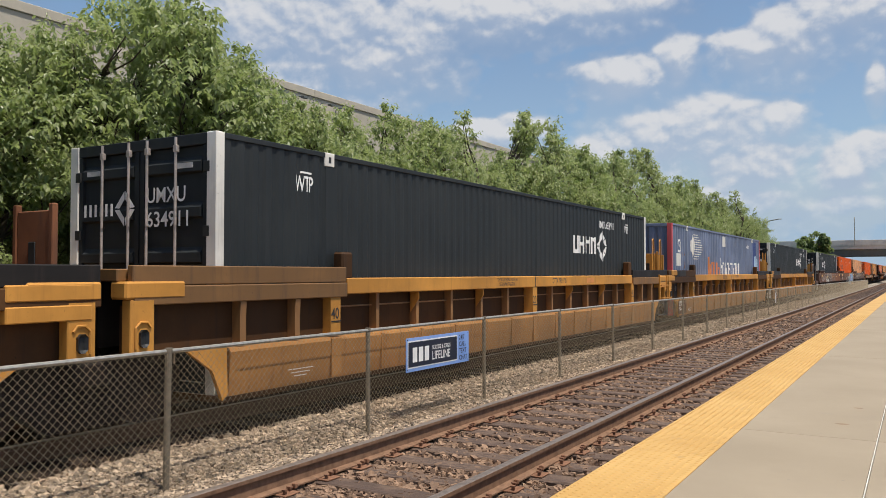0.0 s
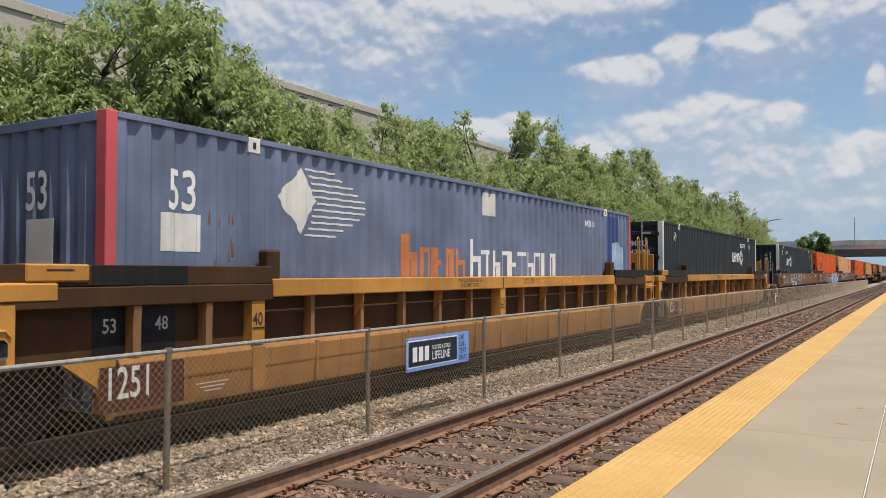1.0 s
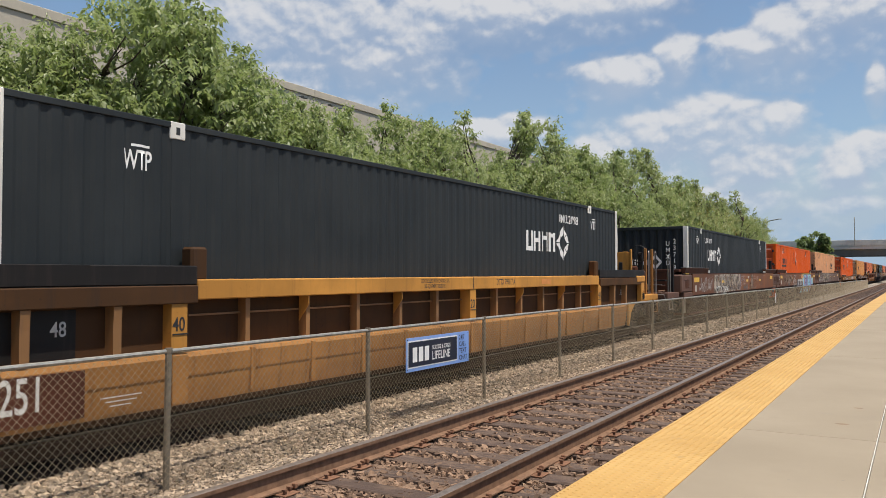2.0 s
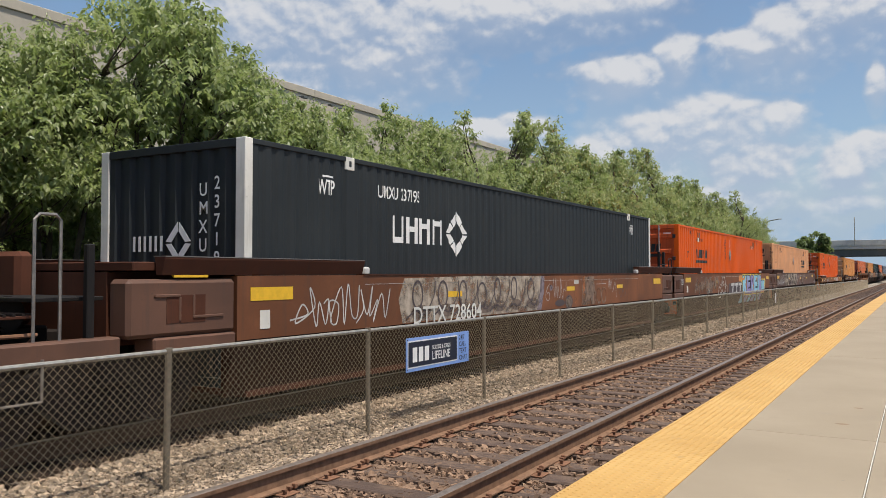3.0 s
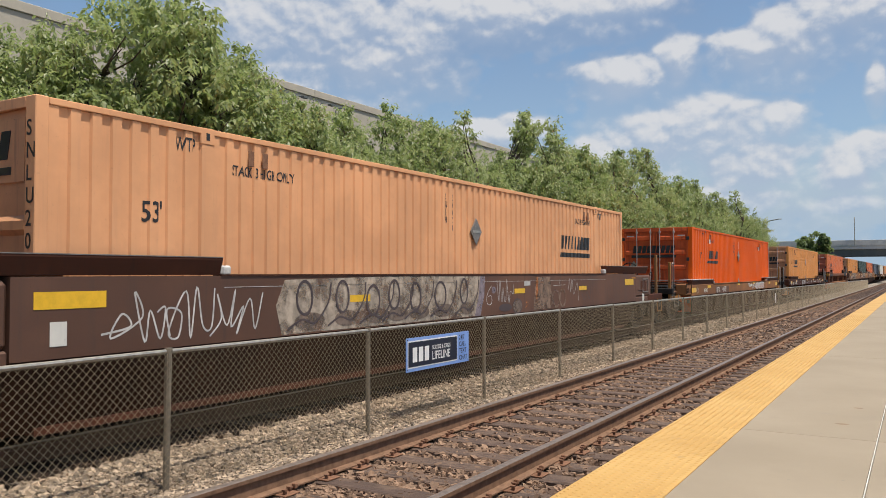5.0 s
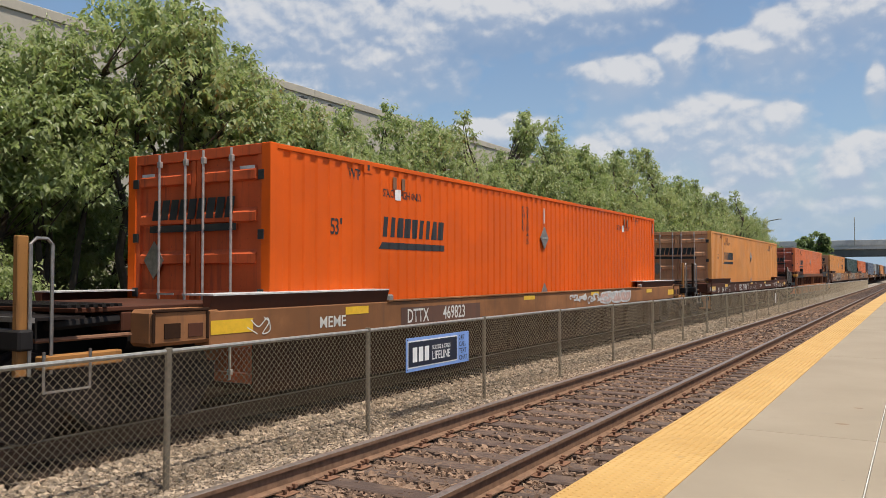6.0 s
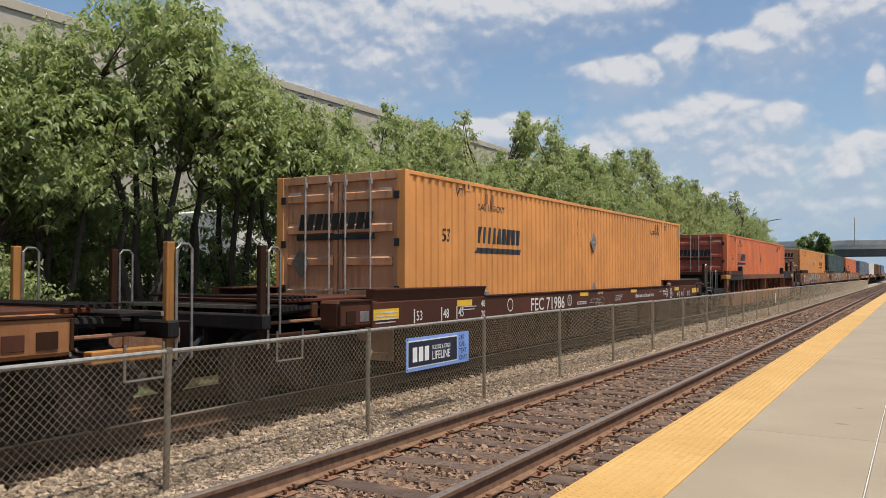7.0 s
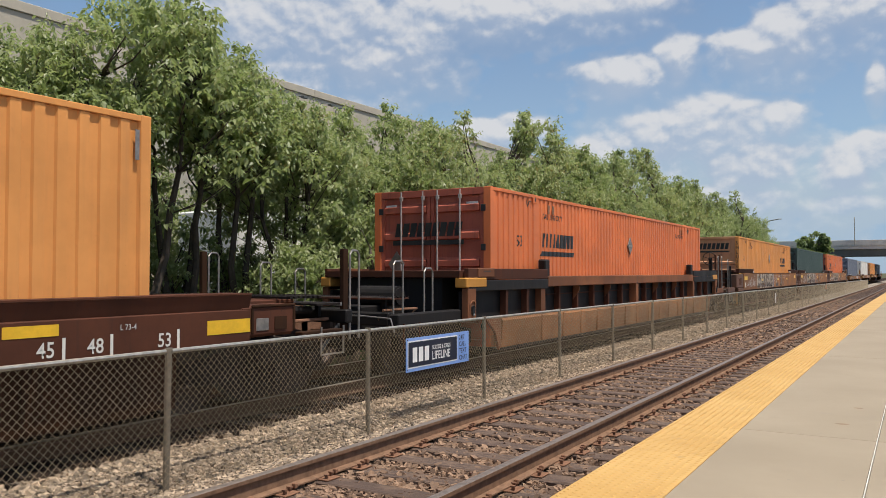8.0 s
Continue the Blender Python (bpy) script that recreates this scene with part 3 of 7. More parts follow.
def fence():
    f = thing("chain_link_fence", "galvanised chain-link fence between the two tracks", "fence")
    bays = range(-3, 38)
    post = mesh_of("post", tube(tube(bmesh.new(), [(0, 0, -0.55), (0, 0, FZ + 0.0)], 0.029, 10), [(0, 0, FZ - 0.005), (0, 0, FZ + 0.035)], 0.034, 10), POST)
    # woven wire of one bay: two crossing sets of bent wires
    bm = bmesh.new()
    pitch, lo, hi = 0.072, -0.385, FZ - 0.012
    n = int((STEP + hi - lo) / pitch) + 1
    for k in range(n):
        for sgn in (1, -1):
            a = -(hi - lo) + k * pitch
            y0, z0, y1, z1 = a, lo, a + (hi - lo), hi
            if y0 < 0:
                z0 += -y0
                y0 = 0
            if y1 > STEP:
                z1 -= y1 - STEP
                y1 = STEP
            if z1 - z0 < 0.02:
                continue
            if sgn < 0:
                y0, y1 = STEP - y0, STEP - y1
            tube(bm, [(0.003 * sgn, y0, z0), (0.003 * sgn, y1, z1)], 0.0019, 4)
    wire = mesh_of("chain_link_panel", bm, WIRE)
    top = mesh_of("top_rail", tube(bmesh.new(), [(0, 0, 0), (0, STEP, 0)], 0.021, 8), GALV)
    rng = random.Random(3)
    for i in bays:
        y = F0 + i * STEP
        drop = 0.0 if y < 12 else -0.0024 * (y - 12)
        part("post", post, None, f, at=pose(FX, y, drop, rng.uniform(-0.4, 0.4), rng.uniform(-0.5, 0.5), 0))
        part("chain_link_panel", wire, None, f, at=pose(FX + 0.035, y, drop))
        part("top_rail", top, None, f, at=pose(FX, y, FZ + drop + 0.004))
    part("tension_wire", tube(bmesh.new(), [(FX + 0.04, -4, -0.36), (FX + 0.04, 118, -0.55)], 0.003, 4), WIRE, f)
    m = thing("marker_post", "small white reflective marker fixed to the fence", "marker", at=pose(FX + 0.07, 40.1, 0.0))
    part("plate", boxes((0, 0.012, -0.05, 0.10, 0.17, 0.64), bevel=0.003), WHITE, m)
    part("bracket", boxes((-0.03, -0.001, -0.02, 0.06, 0.3, 0.5)), GALV, m)


def sign():
    s = thing("sign", "blue and black crisis helpline sign wired to the fence", "sign", at=pose(FX + 0.052, 8.77, 0.28))
    part("board", boxes((0, 0.006, 0, 1.69, 0, 0.445), bevel=0.002), SIGN_BLUE, s, "light blue sign board")
    part("panel", boxes((0.007, 0.009, 0.035, 1.345, 0.045, 0.405)), WHITE, s, "white outline")
    part("field", boxes((0.0095, 0.0115, 0.052, 1.328, 0.062, 0.388)), SIGN_NAVY, s, "black field")
    for k in range(3):
        part("white_bar", boxes((0.012, 0.0135, 0.15 + k * 0.15, 0.26 + k * 0.15, 0.12, 0.315)), WHITE, s)
    write(s, "SUICIDE & CRISIS", 0.082, WHITE, 0.0125, 0.645, 0.255, aspect=0.80)
    write(s, "LIFELINE", 0.160, WHITE, 0.0125, 0.64, 0.118, aspect=0.83)
    for k, word in enumerate(("24/7", "CALL", "TEXT", "CHAT")):
        write(s, word, 0.095, SIGN_NAVY, 0.0085, 1.395, 0.335 - k * 0.097, aspect=0.95)
    for y, z in ((0.03, 0.42), (1.66, 0.42), (0.03, 0.03), (1.66, 0.03)):
        part("cable_tie", boxes((-0.03, 0.012, y - 0.006, y + 0.006, z - 0.004, z + 0.004)), BLACKP, s)


def warehouse():
    b = thing("warehouse", "long windowless tan building behind the trees", "building")
    seg = 6.0
    panel = mesh_of("wall_panel", boxes((-26.0, -25.0, 0.01, seg - 0.01, -0.5, 10.05), bevel=0.015), WALL_PAINT)
    cap = mesh_of("coping", boxes((-26.1, -24.93, 0.0, seg, 10.052, 10.40), bevel=0.02), WALL_PAINT)
    for i in range(-6, 10):
        part("wall_panel", panel, None, b, at=pose(0, i * seg, 0))
        part("coping", cap, None, b, at=pose(0, i * seg, 0))
    part("roof", boxes((-60, -26.11, -36, 60, 9.6, 9.9)), WALL_PAINT, b)
    part("end_wall", boxes((-60, -26.11, 59.0, 60, -0.5, 9.59)), WALL_PAINT, b)
    for y in (22.0, 28.2, 30.2, 31.5):
        bm = tube(bmesh.new(), [(-24.98, y, 8.5), (-24.8, y, 9.65), (-24.75, y + 0.1, 9.78), (-24.5, y + 0.5, 9.78)], 0.028, 6)
        box(bm, -24.6, -24.4, y + 0.4, y + 0.7, 9.7, 9.78)
        part("wall_lamp", bm, GIRDER, b, "bent bracket lamp on the wall")
    v = thing("trailer", "white box trailer parked behind the trees", "trailer", at=pose(-17.5, 17.2, 0))
    part("body", boxes((-1.2, 1.2, -0.9, 9.0, 0.9, 3.36), bevel=0.05), WHITE, v)
    part("chassis", boxes((-0.9, 0.9, 0.2, 8.5, 0.55, 0.88)), UNDER, v)
    for y in (1.2, 2.3, 7.6):
        for x in (-1.0, 1.0):
            bm = bmesh.new()
            bmesh.ops.create_cone(bm, cap_ends=True, segments=20, radius1=0.5, radius2=0.5, depth=0.26, matrix=Matrix.Translation((x, y, 0.0)) @ Euler((0, math.pi / 2, 0)).to_matrix().to_4x4())
            part("wheel", bm, BLACKP, v)
    w = thing("board_fence", "low weathered grey board fence under the trees", "fence")
    rng = random.Random(8)
    for i in range(150):
        part("board", boxes((-16.05, -16.0, 4 + i * 0.22, 4.2 + i * 0.22, -0.52, 1.2 + rng.uniform(-0.03, 0.03)), bevel=0.006), CHALK if i % 9 == 4 else GALV, w)
    for z in (0.0, 0.9):
        part("rail", boxes((-16.11, -16.055, 4, 37, z, z + 0.1)), GALV, w)


def overpass():
    b = thing("overpass", "grey concrete road bridge over the tracks", "bridge")
    Y = 165.0
    part("deck", boxes((-90, 120, Y, Y + 14, 5.85, 6.55), bevel=0.04), BRIDGE, b)
    part("parapet", boxes((-90, 120, Y - 0.2, Y + 0.1, 6.56, 7.55), bevel=0.03), BRIDGE, b)
    for y in (Y + 0.6, Y + 4.5, Y + 9, Y + 13):
        part("girder", boxes((-90, 120, y, y + 0.5, 4.7, 5.845)), GIRDER, b)
    for x in (-26, -13.2, 3.5, 17):
        part("pier_cap", boxes((x - 0.7, x + 0.7, Y + 0.4, Y + 13.8, 4.0, 4.69), bevel=0.05), BRIDGE, b)
        for y in (Y + 2.5, Y + 11):
            bm = bmesh.new()
            bmesh.ops.create_cone(bm, cap_ends=True, segments=16, radius1=0.5, radius2=0.5, depth=4.5, matrix=Matrix.Translation((x, y, 1.74)))
            part("column", bm, BRIDGE, b)
    for x in (-90, 60):
        part("abutment", boxes((x, x + 45, Y + 0.2, Y + 13.9, -0.5, 5.84)), BRIDGE, b)
    pole = thing("street_lamp", "slender grey street lamp on the road bridge", "street lamp", at=pose(-9.9, Y - 0.4, 6.5))
    part("pole", tube(bmesh.new(), [(0, 0, 0), (0, 0, 5.2)], 0.08, 8), GALV, pole)
    part("bracket", tube(bmesh.new(), [(0, 0, -0.6), (0, 0.21, -0.6)], 0.08, 6), GALV, pole)
    lamp = thing("street_lamp", "tall grey street lamp with one arm beyond the trees", "street lamp", at=pose(-21.5, 142.0, -0.5))
    part("pole", tube(bmesh.new(), [(0, 0, 0), (0, 0, 10.2), (0.15, 0, 10.6), (1.7, 0, 10.9)], 0.09, 8), GALV, lamp)
    part("lamp_head", boxes((1.6, 2.3, -0.12, 0.12, 10.84, 10.98), bevel=0.02), GALV, lamp)


def sky_banks():
    bm = bmesh.new()
    n, R = 96, 3000.0
    rings = [[bm.verts.new((R * math.sin(k * math.tau / n), R * math.cos(k * math.tau / n), z)) for k in range(n)] for z in (-30, 300, 700, 1200, 1800)]
    for a, b in zip(rings, rings[1:]):
        for k in range(n):
            bm.faces.new((a[k], b[k], b[(k + 1) % n], a[(k + 1) % n]))
    ob = new("backdrop_clouds", mesh_of("backdrop_clouds", bm, CLOUD))
    ob.location.z = TOP
    tagged(ob, "white and grey summer clouds in a pale blue sky", "sky", kind="structure")


# ---- the freight train ----
LINE = -7.895                     # middle of the train's track
LONG, HALF, HIGH, BASE = 16.154, 1.278, 2.90, 0.245
MOVING = []                       # (thing, place along the train)


def corrugated(y0, y1, z0, z1, x, pitch, flat, slope, depth, sgn=1):
    """A pressed steel wall along y: flat ridges at x, valleys depth behind."""
    bm = bmesh.new()
    n = max(1, round((y1 - y0) / pitch))
    p = (y1 - y0) / n
    valley = p - flat - 2 * slope
    line = []
    for i in range(n):
        a = y0 + i * p
        line += [(a, 0), (a + flat, 0), (a + flat + slope, depth), (a + flat + slope + valley, depth)]
    line.append((y1, 0))
    lo = [bm.verts.new((x - sgn * d, y, z0)) for y, d in line]
    hi = [bm.verts.new((x - sgn * d, y, z1)) for y, d in line]
    for i in range(len(line) - 1):
        q = (lo[i], lo[i + 1], hi[i + 1], hi[i])
        bm.faces.new(q if sgn > 0 else q[::-1])
    return bm


def container(s, label, paint, trim, end, ridge=(0.27, 0.15, 0.03, 0.036), end_paint=None, post_paint=None, casting=None):
    """A 53 foot box: corrugated sides between posts and rails, with one of three kinds of end."""
    c = thing("shipping_container", label, "container", "containers of the train")
    MOVING.append((c, s, BASE))
    PRESSED[c.name] = ridge
    end_paint, post_paint, casting = end_paint or paint, post_paint or paint, casting or paint
    pitch, flat, slope, depth = ridge
    for sg, nm in ((1, "side_wall"), (-1, "side_wall")):
        for a, b in ((0.13, 1.90), (2.06, LONG - 2.06), (LONG - 1.90, LONG - 0.13)):
            part(nm, corrugated(a, b, 0.15, HIGH - 0.066, sg * (HALF - 0.012), pitch, flat, slope, depth, sg), paint, c)
        for y in (1.90, LONG - 2.06):
            part("lifting_post", boxes((sg * (HALF - 0.055), sg * (HALF - 0.006), y, y + 0.16, 0.15, HIGH - 0.066), bevel=0.004), trim, c)
            part("corner_casting", boxes((sg * (HALF - 0.12), sg * (HALF + 0.001), y - 0.02, y + 0.18, HIGH - 0.175, HIGH + 0.004), bevel=0.008), casting, c)
            part("casting_hole", boxes((sg * (HALF + 0.0015), sg * (HALF + 0.003), y + 0.055, y + 0.105, HIGH - 0.13, HIGH - 0.05)), BLACKP, c)
        part("top_rail", boxes((sg * (HALF - 0.07), sg * HALF, 0.13, LONG - 0.13, HIGH - 0.063, HIGH), bevel=0.006), trim, c)
        part("bottom_rail", boxes((sg * (HALF - 0.06), sg * HALF, 0.13, LONG - 0.13, 0.0, 0.148), bevel=0.006), trim, c)
        for y in (0.0, LONG - 0.13):
            part("corner_post", boxes((sg * (HALF - 0.15), sg * (HALF + 0.002), y, y + 0.128, 0.0, HIGH + 0.003), bevel=0.008), post_paint, c)
    part("roof", boxes((-HALF + 0.072, HALF - 0.072, 0.1, LONG - 0.1, HIGH - 0.04, HIGH - 0.004)), paint, c)
    part("floor", boxes((-HALF + 0.07, HALF - 0.07, 0.1, LONG - 0.1, 0.06, 0.14)), UNDER, c)
    part("front_wall", boxes((-HALF + 0.152, HALF - 0.152, LONG - 0.06, LONG - 0.02, 0.0, HIGH - 0.005)), end_paint, c)
    W = HALF - 0.152
    if end == "doors":
        part("header", boxes((-W, W, 0.01, 0.10, HIGH - 0.13, HIGH), bevel=0.006), end_paint, c)
        part("door_sill", boxes((-W, W, 0.01, 0.10, 0.0, 0.12), bevel=0.006), end_paint, c)
        for a, b in ((-W, -0.012), (0.012, W)):
            rows = [(a, b, 0.062, 0.085, 0.125, HIGH - 0.135), (a, a + 0.07, 0.018, 0.063, 0.125, HIGH - 0.135), (b - 0.07, b, 0.018, 0.063, 0.125, HIGH - 0.135)]
            d = part("door", boxes(*rows), end_paint, c)
            for k in range(5):
                z = 0.42 + k * 0.51
                bm = bmesh.new()
                prism(bm, [(0.063, z), (0.063, z + 0.19), (0.004, z + 0.125), (0.004, z + 0.02)], "x", a + 0.09, b - 0.09)
                part("door_rib", bm, end_paint, d)
            for k in range(4):
                z = 0.3 + k * 0.72
                x = a if a < -0.5 else b
                part("hinge", boxes((x - 0.05, x + 0.05, -0.004, 0.017, z, z + 0.12), bevel=0.004), BLACKP, d)
            for x in ((a + 0.48, b - 0.15) if a < -0.5 else (a + 0.15, b - 0.48)):
                r = part("lock_rod", tube(bmesh.new(), [(x, -0.012, 0.03), (x, -0.012, HIGH - 0.02)], 0.017, 8), ROD, d, "bare metal lock rod")
                for z0, z1 in ((HIGH - 0.22, HIGH - 0.09), (0.06, 0.18), (1.85, 1.90)):
                    part("rod_keeper", boxes((x - 0.028, x + 0.032, -0.03, 0.016, z0 + 0.03, z1 - 0.02), bevel=0.004), ROD, r)
                part("handle", boxes((x - 0.02, x + 0.40 if a > -0.5 else x + 0.3, -0.035, -0.02, 1.05, 1.075)), ROD, r)
    elif end == "upright":
        bm = corrugated(-W, W, 0.11, HIGH - 0.10, 0.02, 0.28, 0.10, 0.05, 0.05, 1)
        bmesh.ops.transform(bm, matrix=Matrix(((0, 1, 0, 0), (-1, 0, 0, 0.04), (0, 0, 1, 0), (0, 0, 0, 1))), verts=bm.verts)
        part("front_panel", bm, end_paint, c)
        part("header", boxes((-W, W, 0.0, 0.10, HIGH - 0.10, HIGH), bevel=0.006), trim, c)
        part("sill", boxes((-W, W, 0.0, 0.10, 0.0, 0.11), bevel=0.006), trim, c)
    else:
        part("front_panel", boxes((-W, W, 0.05, 0.09, 0.1, HIGH - 0.05)), end_paint, c)
        part("header", boxes((-W, W, 0.0, 0.048, HIGH - 0.10, HIGH), bevel=0.006), end_paint, c)
        for k in range(5):
            z = 0.35 + k * 0.33
            part("panel_rib", prism(bmesh.new(), [(0.05, z), (0.05, z + 0.18), (0.0, z + 0.13), (0.0, z + 0.05)], "x", -W, W), end_paint, c)
        part("name_panel", boxes((-W + 0.05, W - 0.05, 0.03, 0.049, 2.15, 2.72)), end_paint, c)
    return c


def carbon_marks(c, number, doors, near_logo, far_logo):
    """White marks on the charcoal boxes; the maker's mark is drawn as bars and a ring of four bevelled bars."""
    def ring(y, z, r, parent=c):
        for k in range(4):
            for half in (0, 1):
                a0, a1 = k * math.pi / 2, (k + 1) * math.pi / 2
                p = lambda a, q: Vector((math.cos(a) * q * 0.96, math.sin(a) * q))
                m0, m1 = (0.04, 0.48) if half == 0 else (0.52, 0.96)
                o = [p(a0, r).lerp(p(a1, r), t) for t in (m0, m1)] + [p(a0, r * 0.52).lerp(p(a1, r * 0.6), t) for t in (m1, m0)]
                patch(parent, [(y + u.x, z + u.y) for u in o], WHITE, "diamond_bar")

    def bars(y, z, h, length):
        w = length / 4
        for k in range(4):
            a = k * w
            rows = [(a, a + w * 0.20, 0, h), (a + w * 0.62, a + w * 0.82, 0, h)]
            rows.append((a + w * 0.201, a + w * 0.619, 0, h * 0.22) if k < 1 else (a + w * 0.201, a + w * 0.619, h * (0.3 + 0.15 * k), h * (0.5 + 0.15 * k)))
            for u0, u1, v0, v1 in rows:
                stripe(c, WHITE, SX, y + u0, y + u1, z + v0, z + v1, "name_bar")

    for y in (1.33, 14.26):
        write(c, "WTP", 0.28, WHITE, SX, y, 2.36, aspect=0.55)
        stripe(c, WHITE, SX, y + 0.09, y + 0.31, 2.585, 2.61)
    for spot, at in ((near_logo, -0.36), (far_logo, 1.66)):
        if spot is None:
            continue
        bars(spot, 1.78, 0.40, 1.5)
        ring(spot + 1.90, 1.98, 0.39)
        write(c, number, 0.25, WHITE, SX, spot + at, 2.42, aspect=0.72)
    if doors:
        # bars and the number on the doors
        for k in range(6):
            part("name_bar", boxes((-1.0 + k * 0.1, -0.96 + k * 0.1, 0.000, 0.0035, 2.02, 2.17)), WHITE, c)
        for k in range(4):
            q = [(math.cos(k * math.pi / 2 + j) * r, math.sin(k * math.pi / 2 + j) * r * 1.15) for j, r in ((0.06, 0.20), (1.51, 0.20), (1.51, 0.11), (0.06, 0.11))]
            part("diamond_bar", prism(bmesh.new(), [(-0.24 + u * 0.9, 2.10 + v * 0.9) for u, v in q], "y", 0.000, 0.0035), WHITE, c)
        a, b = number.split()
        write(c, a, 0.25, WHITE, 0.14, 0.001, 2.15, END, 0.92)
        write(c, b, 0.25, WHITE, 0.14, 0.001, 1.87, END, 1.0)
        for x in (-0.95, 0.66):
            part("retro_strip", boxes((x, x + 0.25, 0.000, 0.0035, 2.52, 2.58)), CHALK, c)
    else:
        for k in range(6):
            part("name_bar", boxes((-0.62 + k * 0.1, -0.58 + k * 0.1, -0.016, -0.012, 1.60, 1.79)), WHITE, c)
        for k in range(4):
            q = [(math.cos(k * math.pi / 2 + j) * r, math.sin(k * math.pi / 2 + j) * r * 1.15) for j, r in ((0.06, 0.22), (1.51, 0.22), (1.51, 0.12), (0.06, 0.12))]
            part("diamond_bar", prism(bmesh.new(), [(0.20 + u, 1.70 + v) for u, v in q], "y", -0.016, -0.012), WHITE, c)
        digits = number.replace(" ", "")
        for k, ch in enumerate(digits[:4]):
            write(c, ch, 0.22, WHITE, 0.55, -0.014, 2.25 - k * 0.22, END, 0.9)
        for k, ch in enumerate(digits[4:]):
            write(c, ch, 0.22, WHITE, 0.80, -0.014, 2.32 - k * 0.22, END, 0.9)


def orange_marks(c, number, end, ink, name_at, sign_at=7.9):
    """Dark marks on the orange boxes; the haulier's name is drawn as a slanted bar above a line."""
    def name_bar(y, z, length, h):
        n = 9
        w = length / n
        rows = [[(k * w + 0.08 * h, 0), (k * w + w * 0.80, 0), (k * w + w * 0.80 + 0.12 * h, h), (k * w + 0.20 * h, h)] for k in range(n)]
        rows.append([(-0.05, -h * 0.62), (length, -h * 0.62), (length + 0.03, -h * 0.28), (0.0, -h * 0.28)])
        for o in rows:
            patch(c, [(y + u, z + v) for u, v in o], ink, "name_bar")

    name_bar(name_at, 1.86, 1.76, 0.29)
    write(c, "STACK 3 HIGH ONLY", 0.165, ink, SX, 2.35, 2.44, aspect=0.66)
    write(c, "STACK 3 HIGH ONLY", 0.165, ink, SX, 12.84, 2.44, aspect=0.64)
    write(c, "WTP", 0.21, ink, SX, 1.56, 2.62, aspect=0.6)
    write(c, "WTP", 0.21, ink, SX, 14.3, 2.62, aspect=0.6)
    write(c, "53'", 0.30, ink, SX, 1.14, 1.85, aspect=0.75)
    if sign_at != 8.1:
        patch(c, [(2.69, 2.41), (2.81, 2.41), (2.81, 2.57), (2.69, 2.57)], WHITE, "warning_patch", 0.002)
    if sign_at != 8.1:
        patch(c, [(13.26, 2.40), (13.37, 2.40), (13.37, 2.57), (13.26, 2.57)], WHITE, "warning_patch", 0.002)
    digits = number.replace(" ", "")
    for k, ch in enumerate(digits[:4]):
        write(c, ch, 0.15, ink, SX, sign_at - 1.02, 2.53 - k * 0.125)
    for k, ch in enumerate(digits[4:]):
        write(c, ch, 0.15, ink, SX, sign_at - 0.80, 2.53 - k * 0.125)
    # hinged diamond placard holder
    d = part("placard_holder", prism(bmesh.new(), [(sign_at - 0.20, 2.05), (sign_at, 2.28), (sign_at + 0.20, 2.05), (sign_at, 1.82)], "x", HALF + 0.002, HALF + 0.02), STEEL, c, "dull metal diamond placard holder")
    part("placard_bar", boxes((HALF + 0.021, HALF + 0.028, sign_at - 0.14, sign_at + 0.14, 2.03, 2.07)), GALV, d)
    if sign_at != 8.1:
        part("retro_strip", boxes((SX, SX + 0.002, sign_at - 0.02, sign_at + 0.02, 2.35, 2.66)), WHITE, c)
    part("placard_holder", prism(bmesh.new(), [(sign_at - 0.18, 0.90), (sign_at, 1.12), (sign_at + 0.18, 0.90)], "x", HALF + 0.002, HALF + 0.02), STEEL, c)
    for y in (2.59, 2.82, 13.34, 13.58):
        part("vent", boxes((HALF - 0.004, HALF + 0.008, y, y + 0.09, 2.56, 2.74), bevel=0.004), RUST, c)
    part("retro_strip", boxes((SX, SX + 0.002, LONG - 0.20, LONG - 0.15, 2.45, 2.75)), STEEL, c)
    if end == "doors":
        for k in range(9):
            x = -0.80 + k * 0.165
            part("name_bar", prism(bmesh.new(), [(x, 2.02), (x + 0.13, 2.02), (x + 0.18, 2.28), (x + 0.05, 2.28)], "y", 0.000, 0.0035), ink, c)
        part("name_bar", boxes((-0.84, 0.72, 0.000, 0.0035, 1.86, 1.95)), ink, c)
        part("placard_holder", prism(bmesh.new(), [(-0.95, 1.50), (-0.76, 1.75), (-0.57, 1.50), (-0.76, 1.25)], "y", 0.0, 0.016), STEEL, c)
        for x in (-1.0, 0.78):
            part("retro_strip", boxes((x, x + 0.24, 0.000, 0.0035, 2.60, 2.64)), CHALK, c)
    else:
        for k in range(9):
            x = -0.80 + k * 0.185
            part("name_bar", prism(bmesh.new(), [(x, 2.36), (x + 0.14, 2.36), (x + 0.19, 2.62), (x + 0.05, 2.62)], "y", 0.022, 0.028), ink, c)
        part("name_bar", boxes((-0.84, 0.88, 0.022, 0.028, 2.22, 2.29)), ink, c)
        for k, ch in enumerate(digits):
            write(c, ch, 0.2, BLACKP, 1.15, -0.004, 2.55 - k * 0.2, END, 0.9)


